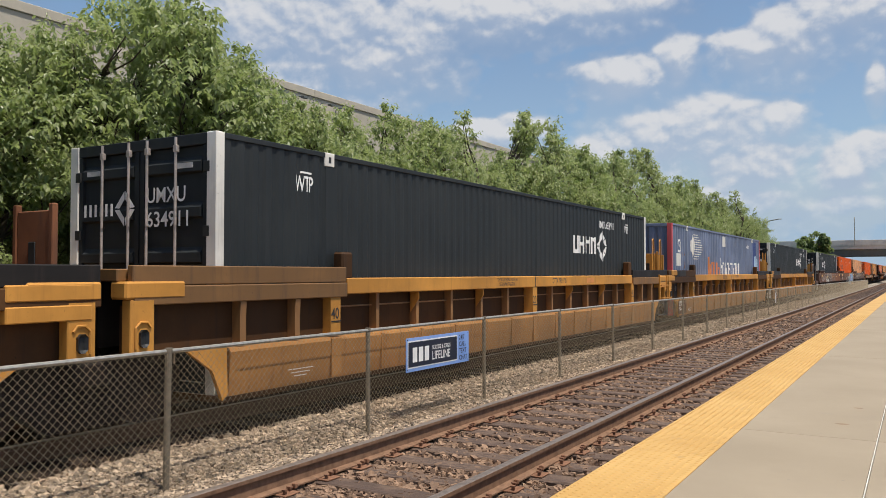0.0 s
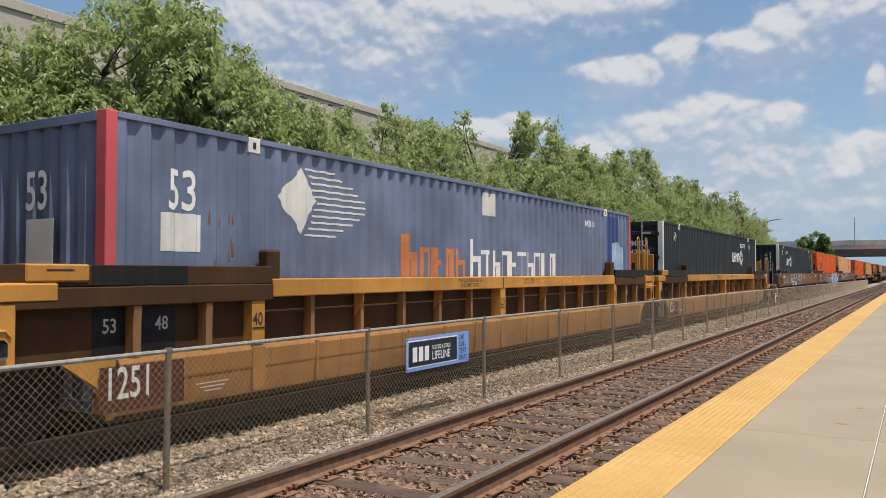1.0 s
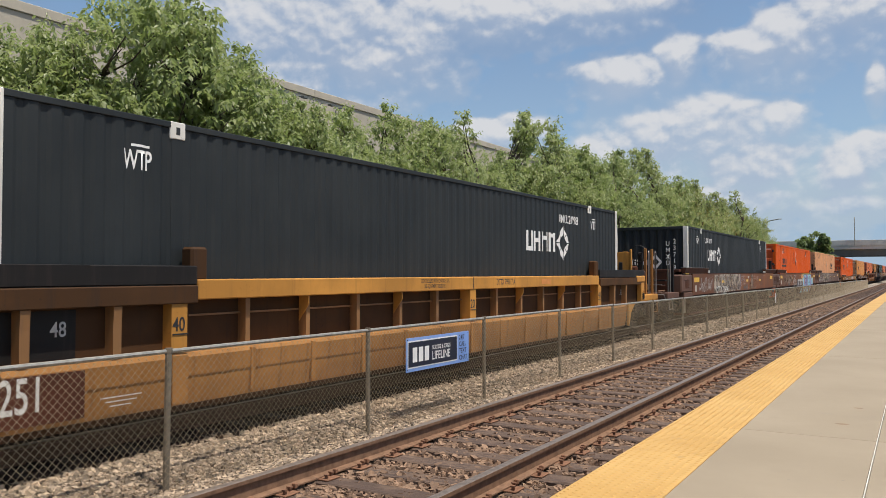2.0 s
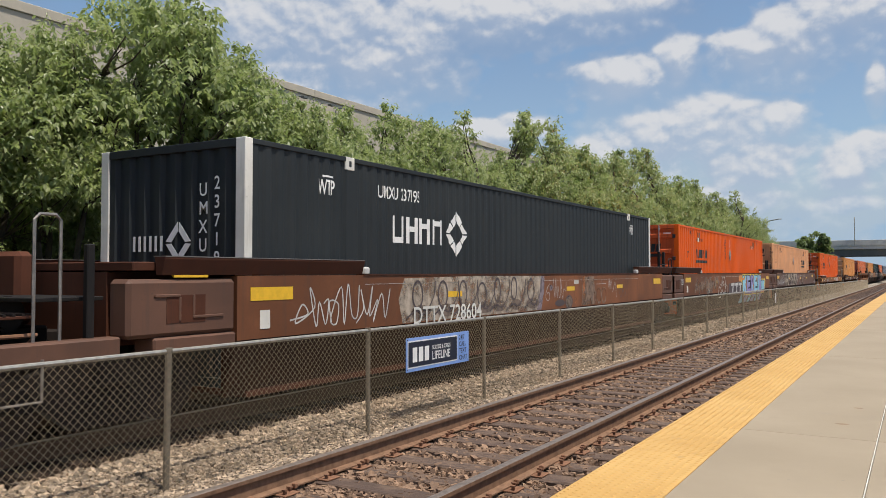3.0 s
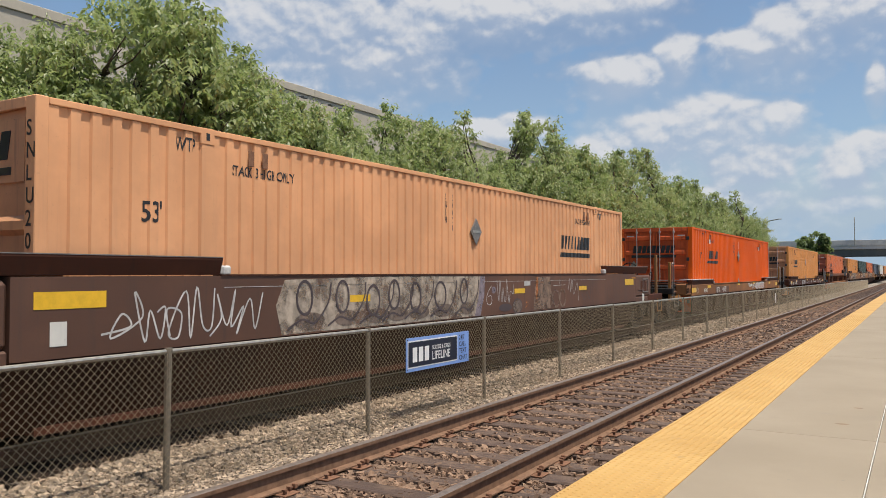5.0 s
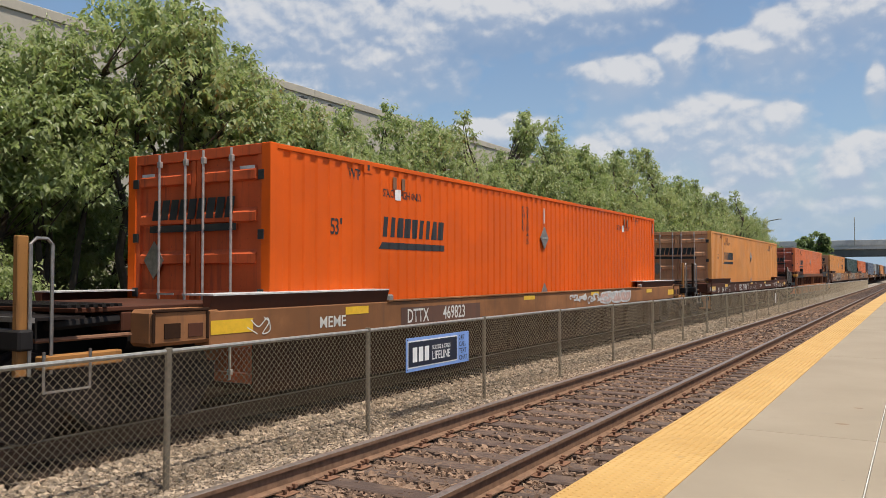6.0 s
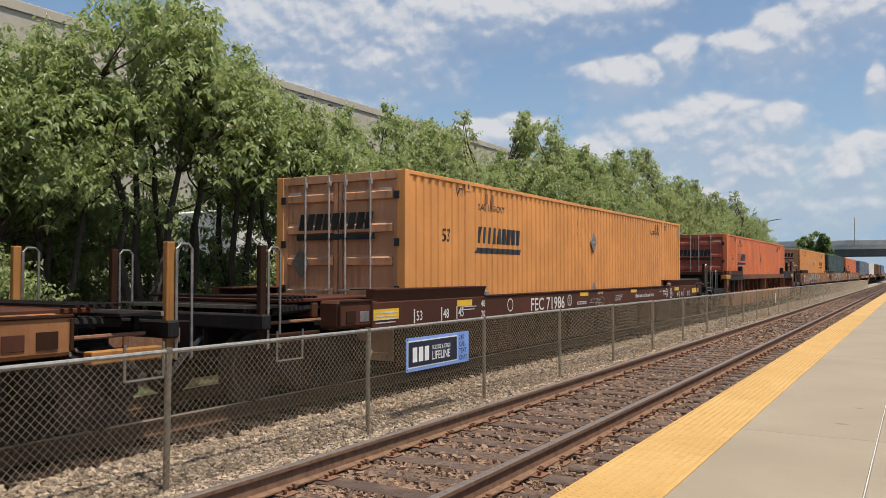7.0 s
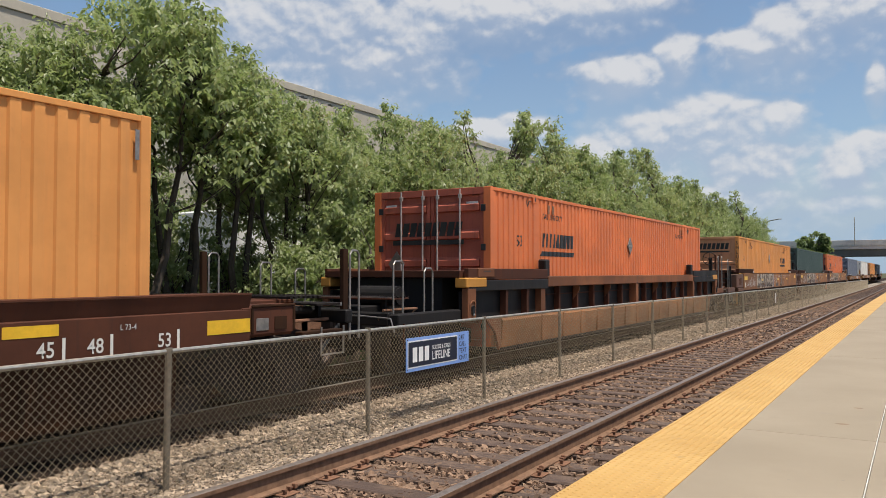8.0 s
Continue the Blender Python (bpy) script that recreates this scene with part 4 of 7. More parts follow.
def blue_marks(c):
    write(c, "53", 0.60, WHITE, SX, 0.74, 2.0, aspect=0.66)
    stripe(c, OFFWHITE, SX, 0.68, 1.22, 1.56, 1.96)
    write(c, "53", 0.56, WHITE, 0.02, -0.014, 1.98, END, 0.7)
    part("painted_bar", boxes((0.05, 0.5, -0.016, -0.012, 1.42, 1.88)), OFFWHITE, c)
    # a pale diamond that breaks up into lines
    patch(c, [(2.38, 2.26), (2.86, 1.82), (2.95, 2.07), (3.16, 2.26), (2.95, 2.45), (2.86, 2.66)], OFFWHITE, "diamond_mark")
    for k in range(11):
        z = 1.80 + k * 0.083
        reach = 0.35 + 0.72 * math.sin((k + 1.6) / 13 * math.pi)
        y0 = 2.90 + 0.26 * (1 - abs(k - 5) / 5.0)
        stripe(c, OFFWHITE, SX, y0, y0 + reach, z, z + 0.026, "mark_line")
    # the operator's name as plain bars: a flaking orange half and a white half
    flake = painted("flaking_orange_paint", (0.60, 0.20, 0.06), 0.6, (0.14, 0.17, 0.30), 0.85, 1.2, 0.4)
    y = 5.12
    for k, w in enumerate((0.46, 0.36, 0.36, 0.30, 0.38)):
        tall = 0.66 if k == 0 else 0.48
        stripe(c, flake, SX, y, y + w * 0.40, 1.26, 1.26 + tall, "name_bar")
        stripe(c, flake, SX, y + w * 0.401, y + w * 0.86, 1.26 + tall * (0.42 if k % 2 == 0 else 0.82), 1.26 + tall * (0.60 if k % 2 == 0 else 0.98), "name_bar")
        if k != 2:
            stripe(c, flake, SX, y + w * 0.62, y + w * 0.86, 1.26, 1.26 + tall * (0.41 if k % 2 == 0 else 0.81), "name_bar")
        y += w + 0.03
    y = 7.20
    for k in range(10):
        w, tall = (0.46, 0.66) if k == 0 else (0.345, 0.48)
        up = k in (1, 5)
        stripe(c, WHITE, SX, y + (w * 0.36 if up else 0.02), y + (w * 0.62 if up else w * 0.30), 1.26, 1.26 + tall, "name_bar")
        if up:
            stripe(c, WHITE, SX, y, y + w * 0.355, 1.26 + tall * 0.84, 1.26 + tall, "name_bar")
            stripe(c, WHITE, SX, y + w * 0.625, y + w * 0.96, 1.26 + tall * 0.84, 1.26 + tall, "name_bar")
        elif k != 8:
            stripe(c, WHITE, SX, y + w * 0.305, y + w * 0.90, 1.26 + tall * (0.84 if k % 2 else 0.40), 1.26 + tall * (1.0 if k % 2 else 0.56), "name_bar")
            stripe(c, WHITE, SX, y + w * 0.66, y + w * 0.90, 1.26, 1.26 + tall * (0.835 if k % 2 else 0.395), "name_bar")
        y += w + 0.028
    stripe(c, OFFWHITE, SX, 7.74, 8.22, 2.36, 2.77)
    write(c, "UMXU", 0.24, WHITE, SX, 12.76, 2.40, aspect=0.62)
    write(c, "182818", 0.19, WHITE, SX, 13.17, 2.42, aspect=0.55)
    tagged(patch(c, [(14.27, 0.6), (15.15, 0.6), (15.15, 2.74), (14.27, 2.74)], P_NAVY, "repair_panel"), "newer dark blue repair panel")
    patch(c, [(14.70, 0.95), (15.52, 0.95), (15.55, 1.95), (15.1, 2.12), (14.72, 2.08)], plain("pale_patch", (0.33, 0.43, 0.53), 0.6, var=0.25, scale=3), "torn_patch", 0.002)
    rng = random.Random(6)
    for k in range(9):
        y, z, r = rng.uniform(1.25, 1.75), rng.uniform(1.35, 2.0), rng.uniform(0.012, 0.03)
        patch(c, [(y, z), (y + r, z), (y + r * 0.7, z + r * 6), (y + r * 0.2, z + r * 5)], RUST, "rust_patch", 0.002)


# --- running gear shared by all cars ---
def wheel_form():
    bm = bmesh.new()
    prof = [(0.0, 0.0), (0.06, 0.0), (0.06, 0.10), (0.02, 0.14), (0.02, 0.30), (0.06, 0.36), (0.06, 0.42), (-0.05, 0.425), (-0.075, 0.455), (-0.09, 0.455), (-0.09, 0.36), (-0.03, 0.3), (-0.03, 0.12), (-0.08, 0.1), (-0.08, 0.0)]
    n = 28
    rings = [[bm.verts.new((x, r * math.cos(k * math.tau / n), r * math.sin(k * math.tau / n))) for k in range(n)] if r else [bm.verts.new((x, 0, 0))] for x, r in prof]
    for a, b in zip(rings, rings[1:]):
        for k in range(n):
            q = [a[k % len(a)], a[(k + 1) % len(a)], b[(k + 1) % len(b)], b[k % len(b)]]
            q = list(dict.fromkeys(q))
            if len(q) > 2:
                bm.faces.new(q)
    bmesh.ops.recalc_face_normals(bm, faces=bm.faces)
    return mesh_of("wheel", bm, WHEEL)


GEAR = {}


def truck(car, y):
    """A two-axle truck: cast side frames, springs, bolster, wheels."""
    if not GEAR:
        GEAR["wheel"] = wheel_form()
        GEAR["axle"] = mesh_of("axle", tube(bmesh.new(), [(-1.0, 0, 0), (1.0, 0, 0)], 0.08, 10), UNDER)
        bm = prism(bmesh.new(), [(-1.15, 0.36), (-1.15, 0.60), (-0.75, 0.66), (-0.4, 0.76), (0.4, 0.76), (0.75, 0.66), (1.15, 0.60), (1.15, 0.36), (0.72, 0.36),
                                 (0.36, 0.10), (-0.36, 0.10), (-0.72, 0.36)], "x", -0.07, 0.07)
        GEAR["frame"] = mesh_of("side_frame", bm, UNDER)
        turns = [(0.06 * math.cos(i * 0.8), 0.06 * math.sin(i * 0.8), 0.22 + i * 0.0062) for i in range(45)]
        GEAR["spring"] = mesh_of("spring", tube(bmesh.new(), turns, 0.013, 4), UNDER)
        GEAR["bolster"] = mesh_of("bolster", boxes((-1.2, 1.2, -0.22, 0.22, 0.5, 0.74), bevel=0.03), UNDER)
        bm = bmesh.new()
        bmesh.ops.create_cone(bm, cap_ends=True, segments=14, radius1=0.13, radius2=0.11, depth=0.12, matrix=Euler((0, math.pi / 2, 0)).to_matrix().to_4x4())
        GEAR["cap"] = mesh_of("bearing_cap", bm, UNDER)
    t = part("truck", GEAR["bolster"], None, car, "greasy iron wheel truck", at=pose(0, y, 0))
    for q in (-0.89, 0.89):
        part("axle", GEAR["axle"], None, t, at=pose(0, q, 0.42))
        for sg in (1, -1):
            part("wheel", GEAR["wheel"], None, t, at=pose(sg * 0.757, q, 0.42, 0, 0, 0 if sg > 0 else 180))
            part("bearing_cap", GEAR["cap"], None, t, at=pose(sg * 1.08, q, 0.44, 0, 0, 0 if sg > 0 else 180))
    for sg in (1, -1):
        part("side_frame", GEAR["frame"], None, t, at=pose(sg * 0.99, 0, 0))
        for q in (-0.2, 0.0, 0.2):
            part("spring", GEAR["spring"], None, t, at=pose(sg * 1.06, q, 0.02))


def coupler(car, y, sgn):
    part("draft_sill", boxes((-0.28, 0.28, min(y, y - sgn * 2.2), max(y, y - sgn * 2.2), 0.62, 1.0), bevel=0.02), UNDER, car)
    bm = boxes((-0.1, 0.1, min(y, y + sgn * 0.45), max(y, y + sgn * 0.45), 0.72, 0.92), bevel=0.02)
    box(bm, -0.22, 0.16, min(y + sgn * 0.3, y + sgn * 0.58), max(y + sgn * 0.3, y + sgn * 0.58), 0.66, 0.98, 0.04)
    part("coupler", bm, RUST, car, "rusty knuckle coupler")
    part("air_hose", tube(bmesh.new(), [(0.35, y - sgn * 0.1, 0.8), (0.36, y + sgn * 0.15, 0.62), (0.33, y + sgn * 0.35, 0.4), (0.22, y + sgn * 0.5, 0.42)], 0.03, 6), BLACKP, car)


def hoop(x0, y0, y1, z0, z1, r=0.016):
    """A grab iron bent like a U upside down."""
    return tube(bmesh.new(), [(x0, y0, z0), (x0, y0, z1 - 0.05), (x0, y0 + 0.05, z1), (x0, y1 - 0.05, z1), (x0, y1, z1 - 0.05), (x0, y1, z0)], r, 6)


def ladder(car, y, x, z0, z1, paint, width=0.42, rungs=4):
    for q in (y, y + width):
        part("ladder_rail", boxes((x - 0.03, x + 0.02, q, q + 0.05, z0, z1), bevel=0.006), paint, car)
    for k in range(rungs):
        z = z0 + 0.06 + k * 0.36
        part("rung", tube(bmesh.new(), [(x, y + 0.02, z), (x + 0.06, y + 0.02, z), (x + 0.06, y + width + 0.03, z), (x, y + width + 0.03, z)], 0.013, 6), paint, car)


def brake_wheel(car, x, y, z):
    """A spoked hand brake wheel on its stem."""
    bm = tube(bmesh.new(), [(x + 0.24 * math.cos(i * math.tau / 18), y, z + 0.24 * math.sin(i * math.tau / 18)) for i in range(19)], 0.016, 6)
    for k in range(5):
        a = k * math.tau / 5 + 0.3
        tube(bm, [(x, y, z), (x + 0.24 * math.cos(a), y, z + 0.24 * math.sin(a))], 0.010, 5)
    tube(bm, [(x, y, z), (x, y + 0.16, z)], 0.02, 6)
    part("brake_wheel", bm, P_BLK, car, "black spoked hand brake wheel")
    part("brake_stand", boxes((x - 0.07, x + 0.07, y + 0.16, y + 0.24, 1.1, z + 0.05), bevel=0.02), P_BLK, car)


def open_end(car, y0, y1, f, beam, rail):
    """The open frame over an end truck: slim side and cross beams, a grated walkway, tank, pipes and lever."""
    out, back = (y1, y0) if f > 0 else (y0, y1)
    for xx in (1.34, -1.34):
        part("side_beam", boxes((xx - 0.09, xx + 0.09, y0, y1, 0.80, 0.98), bevel=0.02), beam, car)
        part("air_pipe", tube(bmesh.new(), [(xx * 0.86, y0, 1.03), (xx * 0.86, (y0 + y1) / 2, 1.03), (xx * 0.8, (y0 + y1) / 2 + f * 0.12, 0.9), (xx * 0.8, out, 0.9)], 0.02, 6), RUST, car)
    part("end_sill", boxes((-1.25, 1.25, *sorted((out, out - f * 0.14)), 0.80, 1.0), bevel=0.02), beam, car)
    part("centre_sill", boxes((-0.3, 0.3, y0, y1, 0.66, 1.05), bevel=0.02), P_BLK, car)
    part("walkway", boxes((-1.2, 1.2, *sorted((out - f * 0.15, out - f * 0.62)), 1.18, 1.205), bevel=0.004), P_DBROWN, car)
    for k in range(6):
        q = out - f * (0.17 + k * 0.085)
        part("grating_bar", boxes((-1.2, 1.2, *sorted((q, q - f * 0.03)), 1.206, 1.226)), STEEL if k == 0 else UNDER, car)
    for xx in (0.95, -0.95):
        part("walkway_leg", boxes((xx - 0.03, xx + 0.03, *sorted((out - f * 0.3, out - f * 0.36)), 0.98, 1.179)), P_BLK, car)
    bm = bmesh.new()
    bmesh.ops.create_cone(bm, cap_ends=True, segments=18, radius1=0.17, radius2=0.17, depth=0.8, matrix=Matrix.Translation((0.25, back + f * 0.62, 1.20)) @ Euler((0, math.pi / 2, 0)).to_matrix().to_4x4())
    bmesh.ops.bevel(bm, geom=[e for e in bm.edges if len(e.link_faces) == 2 and e.calc_face_angle() > 1.0], offset=0.03, segments=2, affect='EDGES')
    part("air_reservoir", bm, P_BLK, car)
    part("cut_lever", tube(bmesh.new(), [(0.3, out + f * 0.05, 0.95), (0.8, out + f * 0.09, 0.95), (1.35, out + f * 0.09, 0.92), (1.42, out + f * 0.09, 0.72)], 0.013, 6), STEEL, car)
    part("stirrup", tube(bmesh.new(), [(1.44, out - f * 0.12, 0.84), (1.44, out - f * 0.12, 0.48), (1.44, out - f * 0.55, 0.48), (1.44, out - f * 0.55, 0.84)], 0.014, 6), rail, car)


W2 = 1.52                         # half width of the cars


def ribbed_car(s, label, paint, dark, group, first=False, last=False, deck=None, numbers=True):
    """An open well car with a narrow top sill, stakes before a recessed web, and a bulging bottom panel."""
    car = thing("well_car", label, "rail car", group)
    MOVING.append((car, s, 0.0))
    deck = deck or P_BLK
    worn = P_YWORN if paint == P_YELLOW else P_DTAN
    worn_stake = P_YSTAKE if paint == P_YELLOW else P_DBROWN
    a, b = 2.05, LONG - 2.05
    for sg in (1, -1):
        x = lambda u, v: (min(sg * u, sg * v), max(sg * u, sg * v))
        part("top_sill", boxes((*x(W2 - 0.20, W2), a, b, 1.305, 1.515), bevel=0.012), paint, car)
        # on yellow cars the web's paint carries the shade under the sill
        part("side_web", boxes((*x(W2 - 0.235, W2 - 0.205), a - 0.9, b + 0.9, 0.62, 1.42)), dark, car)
        part("web_ledge", boxes((*x(W2 - 0.204, W2 - 0.165), a - 0.5, b + 0.5, 1.13, 1.15)), worn_stake, car)
        bm = prism(bmesh.new(), [(sg * (W2 - 0.21), 0.80), (sg * (W2 - 0.03), 0.77), (sg * W2, 0.73), (sg * (W2 - 0.02), 0.44), (sg * (W2 - 0.05), 0.25), (sg * (W2 - 0.18), 0.25)], "y", 0.0, LONG)
        low = part("bottom_panel", bm, worn, car)
        part("sill_joint", boxes((*x(W2 + 0.0005, W2 + 0.002), 7.985, 8.01, 1.31, 1.51)), BLACKP, car)
        part("weld_line", boxes((*x(W2 - 0.0, W2 + 0.003), 0.1, LONG - 0.1, 0.56, 0.575)), worn, low)
        n = 12
        for i in range(n + 1):
            y = 8.0 + (i - 6) * 1.03
            wide = 0.20 if i in (0, 6, n) else 0.07
            face_in = 0.012 if wide > 0.1 else 0.085
            part("stake", prism(bmesh.new(), [(sg * (W2 - 0.204), y - wide / 2), (sg * (W2 - 0.204), y + wide / 2), (sg * (W2 - face_in), y + wide / 2), (sg * (W2 - face_in), y - wide / 2)], "z", 0.79, 1.304), paint if wide > 0.1 else worn_stake, car)
            part("lower_rib", boxes((*x(W2 - 0.03, W2 + 0.012), y - wide / 2, y + wide / 2, 0.27, 0.76), bevel=0.006), worn, low)
            if sg > 0 and i in (2, 4, 8, 10):
                part("gusset", prism(bmesh.new(), [(W2 - 0.17, 1.30), (W2 - 0.17, 1.0), (W2 - 0.02, 1.20), (W2 - 0.02, 1.30)], "y", y - 0.07, y - 0.055), paint, car)
        # raised ends with the lifted lip of the deck
        for y0, y1, near in ((-1.35, a, True), (b, LONG + (1.58 if last else 1.35), False)):
            part("end_deck_side", boxes((*x(W2 - 0.10, W2 - 0.012), y0 + 0.1, y1, 1.46, 1.655), bevel=0.01), deck if near else P_BLK, car)
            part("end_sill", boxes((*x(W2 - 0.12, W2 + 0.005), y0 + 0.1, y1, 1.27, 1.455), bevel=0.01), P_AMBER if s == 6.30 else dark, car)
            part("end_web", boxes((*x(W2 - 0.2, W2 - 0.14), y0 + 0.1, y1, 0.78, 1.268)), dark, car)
            for q in (1.55, 2.45):
                q = (y0 + q) if near else (y1 - q)
                part("end_stake", prism(bmesh.new(), [(sg * (W2 - 0.139), 0.80), (sg * (W2 - 0.02), 0.80), (sg * (W2 - 0.02), 1.10), (sg * (W2 - 0.01), 1.268), (sg * (W2 - 0.139), 1.268)], "y", q - 0.045, q + 0.045), worn_stake, car)
            e = y0 if near else y1
            f = 1 if near else -1
            part("end_cap", boxes((*x(W2 - 0.22, W2 + 0.012), *sorted((e, e + f * 0.72)), 1.33, 1.50), bevel=0.02), P_YELLOW, car, "yellow end sill cap")
            if near and s > 10:
                part("cap_box", boxes((*x(W2 - 0.18, W2 + 0.008), e + 0.42, e + 1.02, 1.503, 1.66), bevel=0.015), paint, car)
                stripe(car, BLACKP, W2 + 0.009, e + 0.6, e + 0.86, 1.60, 1.615, "notice_line", 0.002) if sg > 0 else None
            jack = part("jack_post", boxes((*x(W2 - 0.12, W2 + 0.006), *sorted((e + f * 0.06, e + f * 0.34)), 0.80, 1.325), bevel=0.01), paint, car)
            part("jack_slot", boxes((*x(W2 + 0.007, W2 + 0.010), *sorted((e + f * 0.155, e + f * 0.255)), 0.87, 1.04), bevel=0.03), BLACKP, jack)
            part("slot_rim", tube(bmesh.new(), [(sg * (W2 + 0.012), e + f * 0.12, 0.86), (sg * (W2 + 0.012), e + f * 0.12, 1.06), (sg * (W2 + 0.012), e + f * 0.17, 1.11), (sg * (W2 + 0.012), e + f * 0.25, 1.11), (sg * (W2 + 0.012), e + f * 0.29, 1.06)], 0.014, 6), paint, jack)
            part("guide_latch", boxes((*x(W2 - 0.20, W2 - 0.03), *sorted(((y1 if near else y0) - f * 0.06, (y1 if near else y0) + f * 0.16)), 1.50, 1.85), bevel=0.025), dark, car)
            part("lug", boxes((*x(W2 - 0.011, W2 + 0.004), *sorted((e + f * 1.2, e + f * 1.26)), 1.30, 1.44), (*x(W2 - 0.011, W2 + 0.004), *sorted((e + f * 2.3, e + f * 2.36)), 1.30, 1.44)), CHALK, car)
            part("skirt", prism(bmesh.new(), [(e + f * 0.75, 0.80), (e + f * 1.32, 0.80), (e + f * 1.34, 0.28), (e + f * 1.27, 0.22), (e + f * 1.12, 0.55)], "x", *x(W2 - 0.08, W2 - 0.03)), paint, car)
    for y0, y1 in ((-1.35, 0.35), (LONG - 0.35, LONG + 1.35)):
        part("end_platform", boxes((-W2 + 0.12, W2 - 0.12, y0, y1, 1.50, 1.62), bevel=0.01), deck, car)
        part("end_box", boxes((-1.0, 1.0, y0 + 0.1, y1 - 0.1, 0.85, 1.49)), P_BLK, car)
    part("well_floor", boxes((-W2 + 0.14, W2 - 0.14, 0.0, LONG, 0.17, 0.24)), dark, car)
    # crossover furniture on the ends
    for x in (1.05, -1.05):
        if s > 10 and paint == P_YELLOW:
            part("guard_plate", boxes((x - 0.26, x + 0.26, -1.12, -1.06, 1.62, 2.12), bevel=0.01), paint, car)
        if paint == P_YELLOW:
            plate = part("guard_plate", boxes((x - 0.24, x + 0.24, LONG + 0.98, LONG + 1.02, 1.62, 2.14), bevel=0.01), paint if s > 0 else P_BROWN, car)
            part("plate_slot", boxes((x - 0.05, x + 0.05, LONG + 0.966, LONG + 0.978, 1.66, 1.86), bevel=0.006), BLACKP, plate)
            for q in (x - 0.27, x + 0.27):
                part("plate_post", boxes((q - 0.028, q + 0.028, LONG + 0.97, LONG + 1.03, 1.3, 2.2), bevel=0.008), paint if s > 0 else P_BROWN, car)
        for y0 in (LONG + 0.38, LONG + 1.12) if s > 0 and not last and paint == P_YELLOW else ():
            part("grab_iron", hoop(x + math.copysign(0.30, x), y0, y0 + 0.16, 1.3, 2.55), P_YELLOW if paint == P_YELLOW else paint, car)
    if s > 0 and not last:
        ladder(car, LONG + 0.42, W2 + 0.02, 0.80, 1.52, paint, 0.72, 2)
    if not last:
        part("step_box", boxes((W2 - 0.2, W2 + 0.015, LONG + 0.45, LONG + 1.25, 1.34, 1.48), (W2 - 0.2, W2 + 0.015, LONG + 0.45, LONG + 1.25, 1.16, 1.30), bevel=0.01), paint, car)
    truck(car, -1.44 if not first else -1.5)
    if last:
        truck(car, LONG + 1.9)
        coupler(car, LONG + 3.25, 1)
        open_end(car, LONG + 1.45, LONG + 3.15, 1, paint, P_YWORN if paint == P_YELLOW else P_DBROWN)
        for x in (1.3, -1.3):
            for y in (LONG + 2.38, LONG + 3.02):
                part("end_post", boxes((x - 0.035, x + 0.035, y - 0.035, y + 0.035, 0.78, 2.26), bevel=0.01), P_YWORN if paint == P_YELLOW else P_DBROWN, car)
                part("grab_iron", hoop(x + 0.07, y + 0.06, y + 0.18, 0.85, 2.2, 0.012), STEEL, car)
        part("deck_plate", boxes((-1.35, 1.35, LONG + 1.36, LONG + 2.2, 1.60, 1.62), bevel=0.004), STEEL, car)
        part("deck_edge", boxes((-1.36, 1.36, LONG + 1.58, LONG + 2.2, 1.44, 1.598), bevel=0.01), P_DBROWN, car)
        part("brake_box", boxes((0.75, 1.2, LONG + 2.3, LONG + 2.95, 1.06, 1.30), bevel=0.04), paint, car)
        brake_wheel(car, 1.0, LONG + 2.72, 2.12)
    if first:
        coupler(car, -3.3, -1)
        open_end(car, -3.2, -1.36, -1, dark, P_DBROWN)
        for x in (1.3, -1.3):
            part("grab_iron", hoop(x, -3.15, -2.9, 0.85, 1.75), STEEL, car)
            part("grab_iron", hoop(x, -2.3, -2.05, 0.85, 1.65), STEEL, car)
    if numbers:
        x = W2 + 0.0035
        for y, t in ((1.73, "40"), (7.90, "20"), (14.08, "40")):
            write(car, t, 0.20, BLACKP, W2 - 0.009, y, 1.0, aspect=0.8)
            stripe(car, BLACKP, W2 - 0.009, y, y + 0.2, 0.96, 0.975)
        if s > 20:
            stripe(car, P_BLK, W2 - 0.139, -0.2, 0.75, 0.82, 1.25)
            stripe(car, P_BLK, W2 - 0.011, -0.3, 0.8, 1.47, 1.65)
        for y, t in ((-0.1, "53"), (0.5, "48")) if s > 20 else ():
            write(car, t, 0.19, CHALK, W2 - 0.134, y, 1.02, aspect=0.85)
            write(car, t, 0.19, CHALK, W2 - 0.134, LONG - y - 0.25, 1.02, aspect=0.85)
        if s > 20:
            stripe(car, P_DBROWN, W2 + 0.001, -0.22, 0.75, 0.30, 0.72)
            write(car, "1251", 0.42, OFFWHITE, W2 + 0.0055, -0.18, 0.42, aspect=0.66)
        for k in range(3):
            stripe(car, OFFWHITE, W2 + 0.016, 0.9 + k * 0.05, 1.35 - k * 0.06, 0.44 - k * 0.04, 0.45 - k * 0.04, "notice_line", 0.002)
        write(car, "CONTROLLED INTERCHANGE CAR", 0.085, BLACKP, W2 + 0.001, 6.35, 1.43, aspect=0.62)
        write(car, "SEE EQUIPMENT REGISTER", 0.085, BLACKP, W2 + 0.001, 6.45, 1.35, aspect=0.62)
        write(car, "DTTX 790117 " + {6.30: "B", 25.25: "C", 44.55: "A"}.get(s, "D"), 0.15, BLACKP, W2 + 0.001, 8.85, 1.37, aspect=0.72)
        stripe(car, G_ORANGE, W2 + 0.0005, 10.8, 11.25, 1.36, 1.46, "rust_patch", 0.002)
    return car


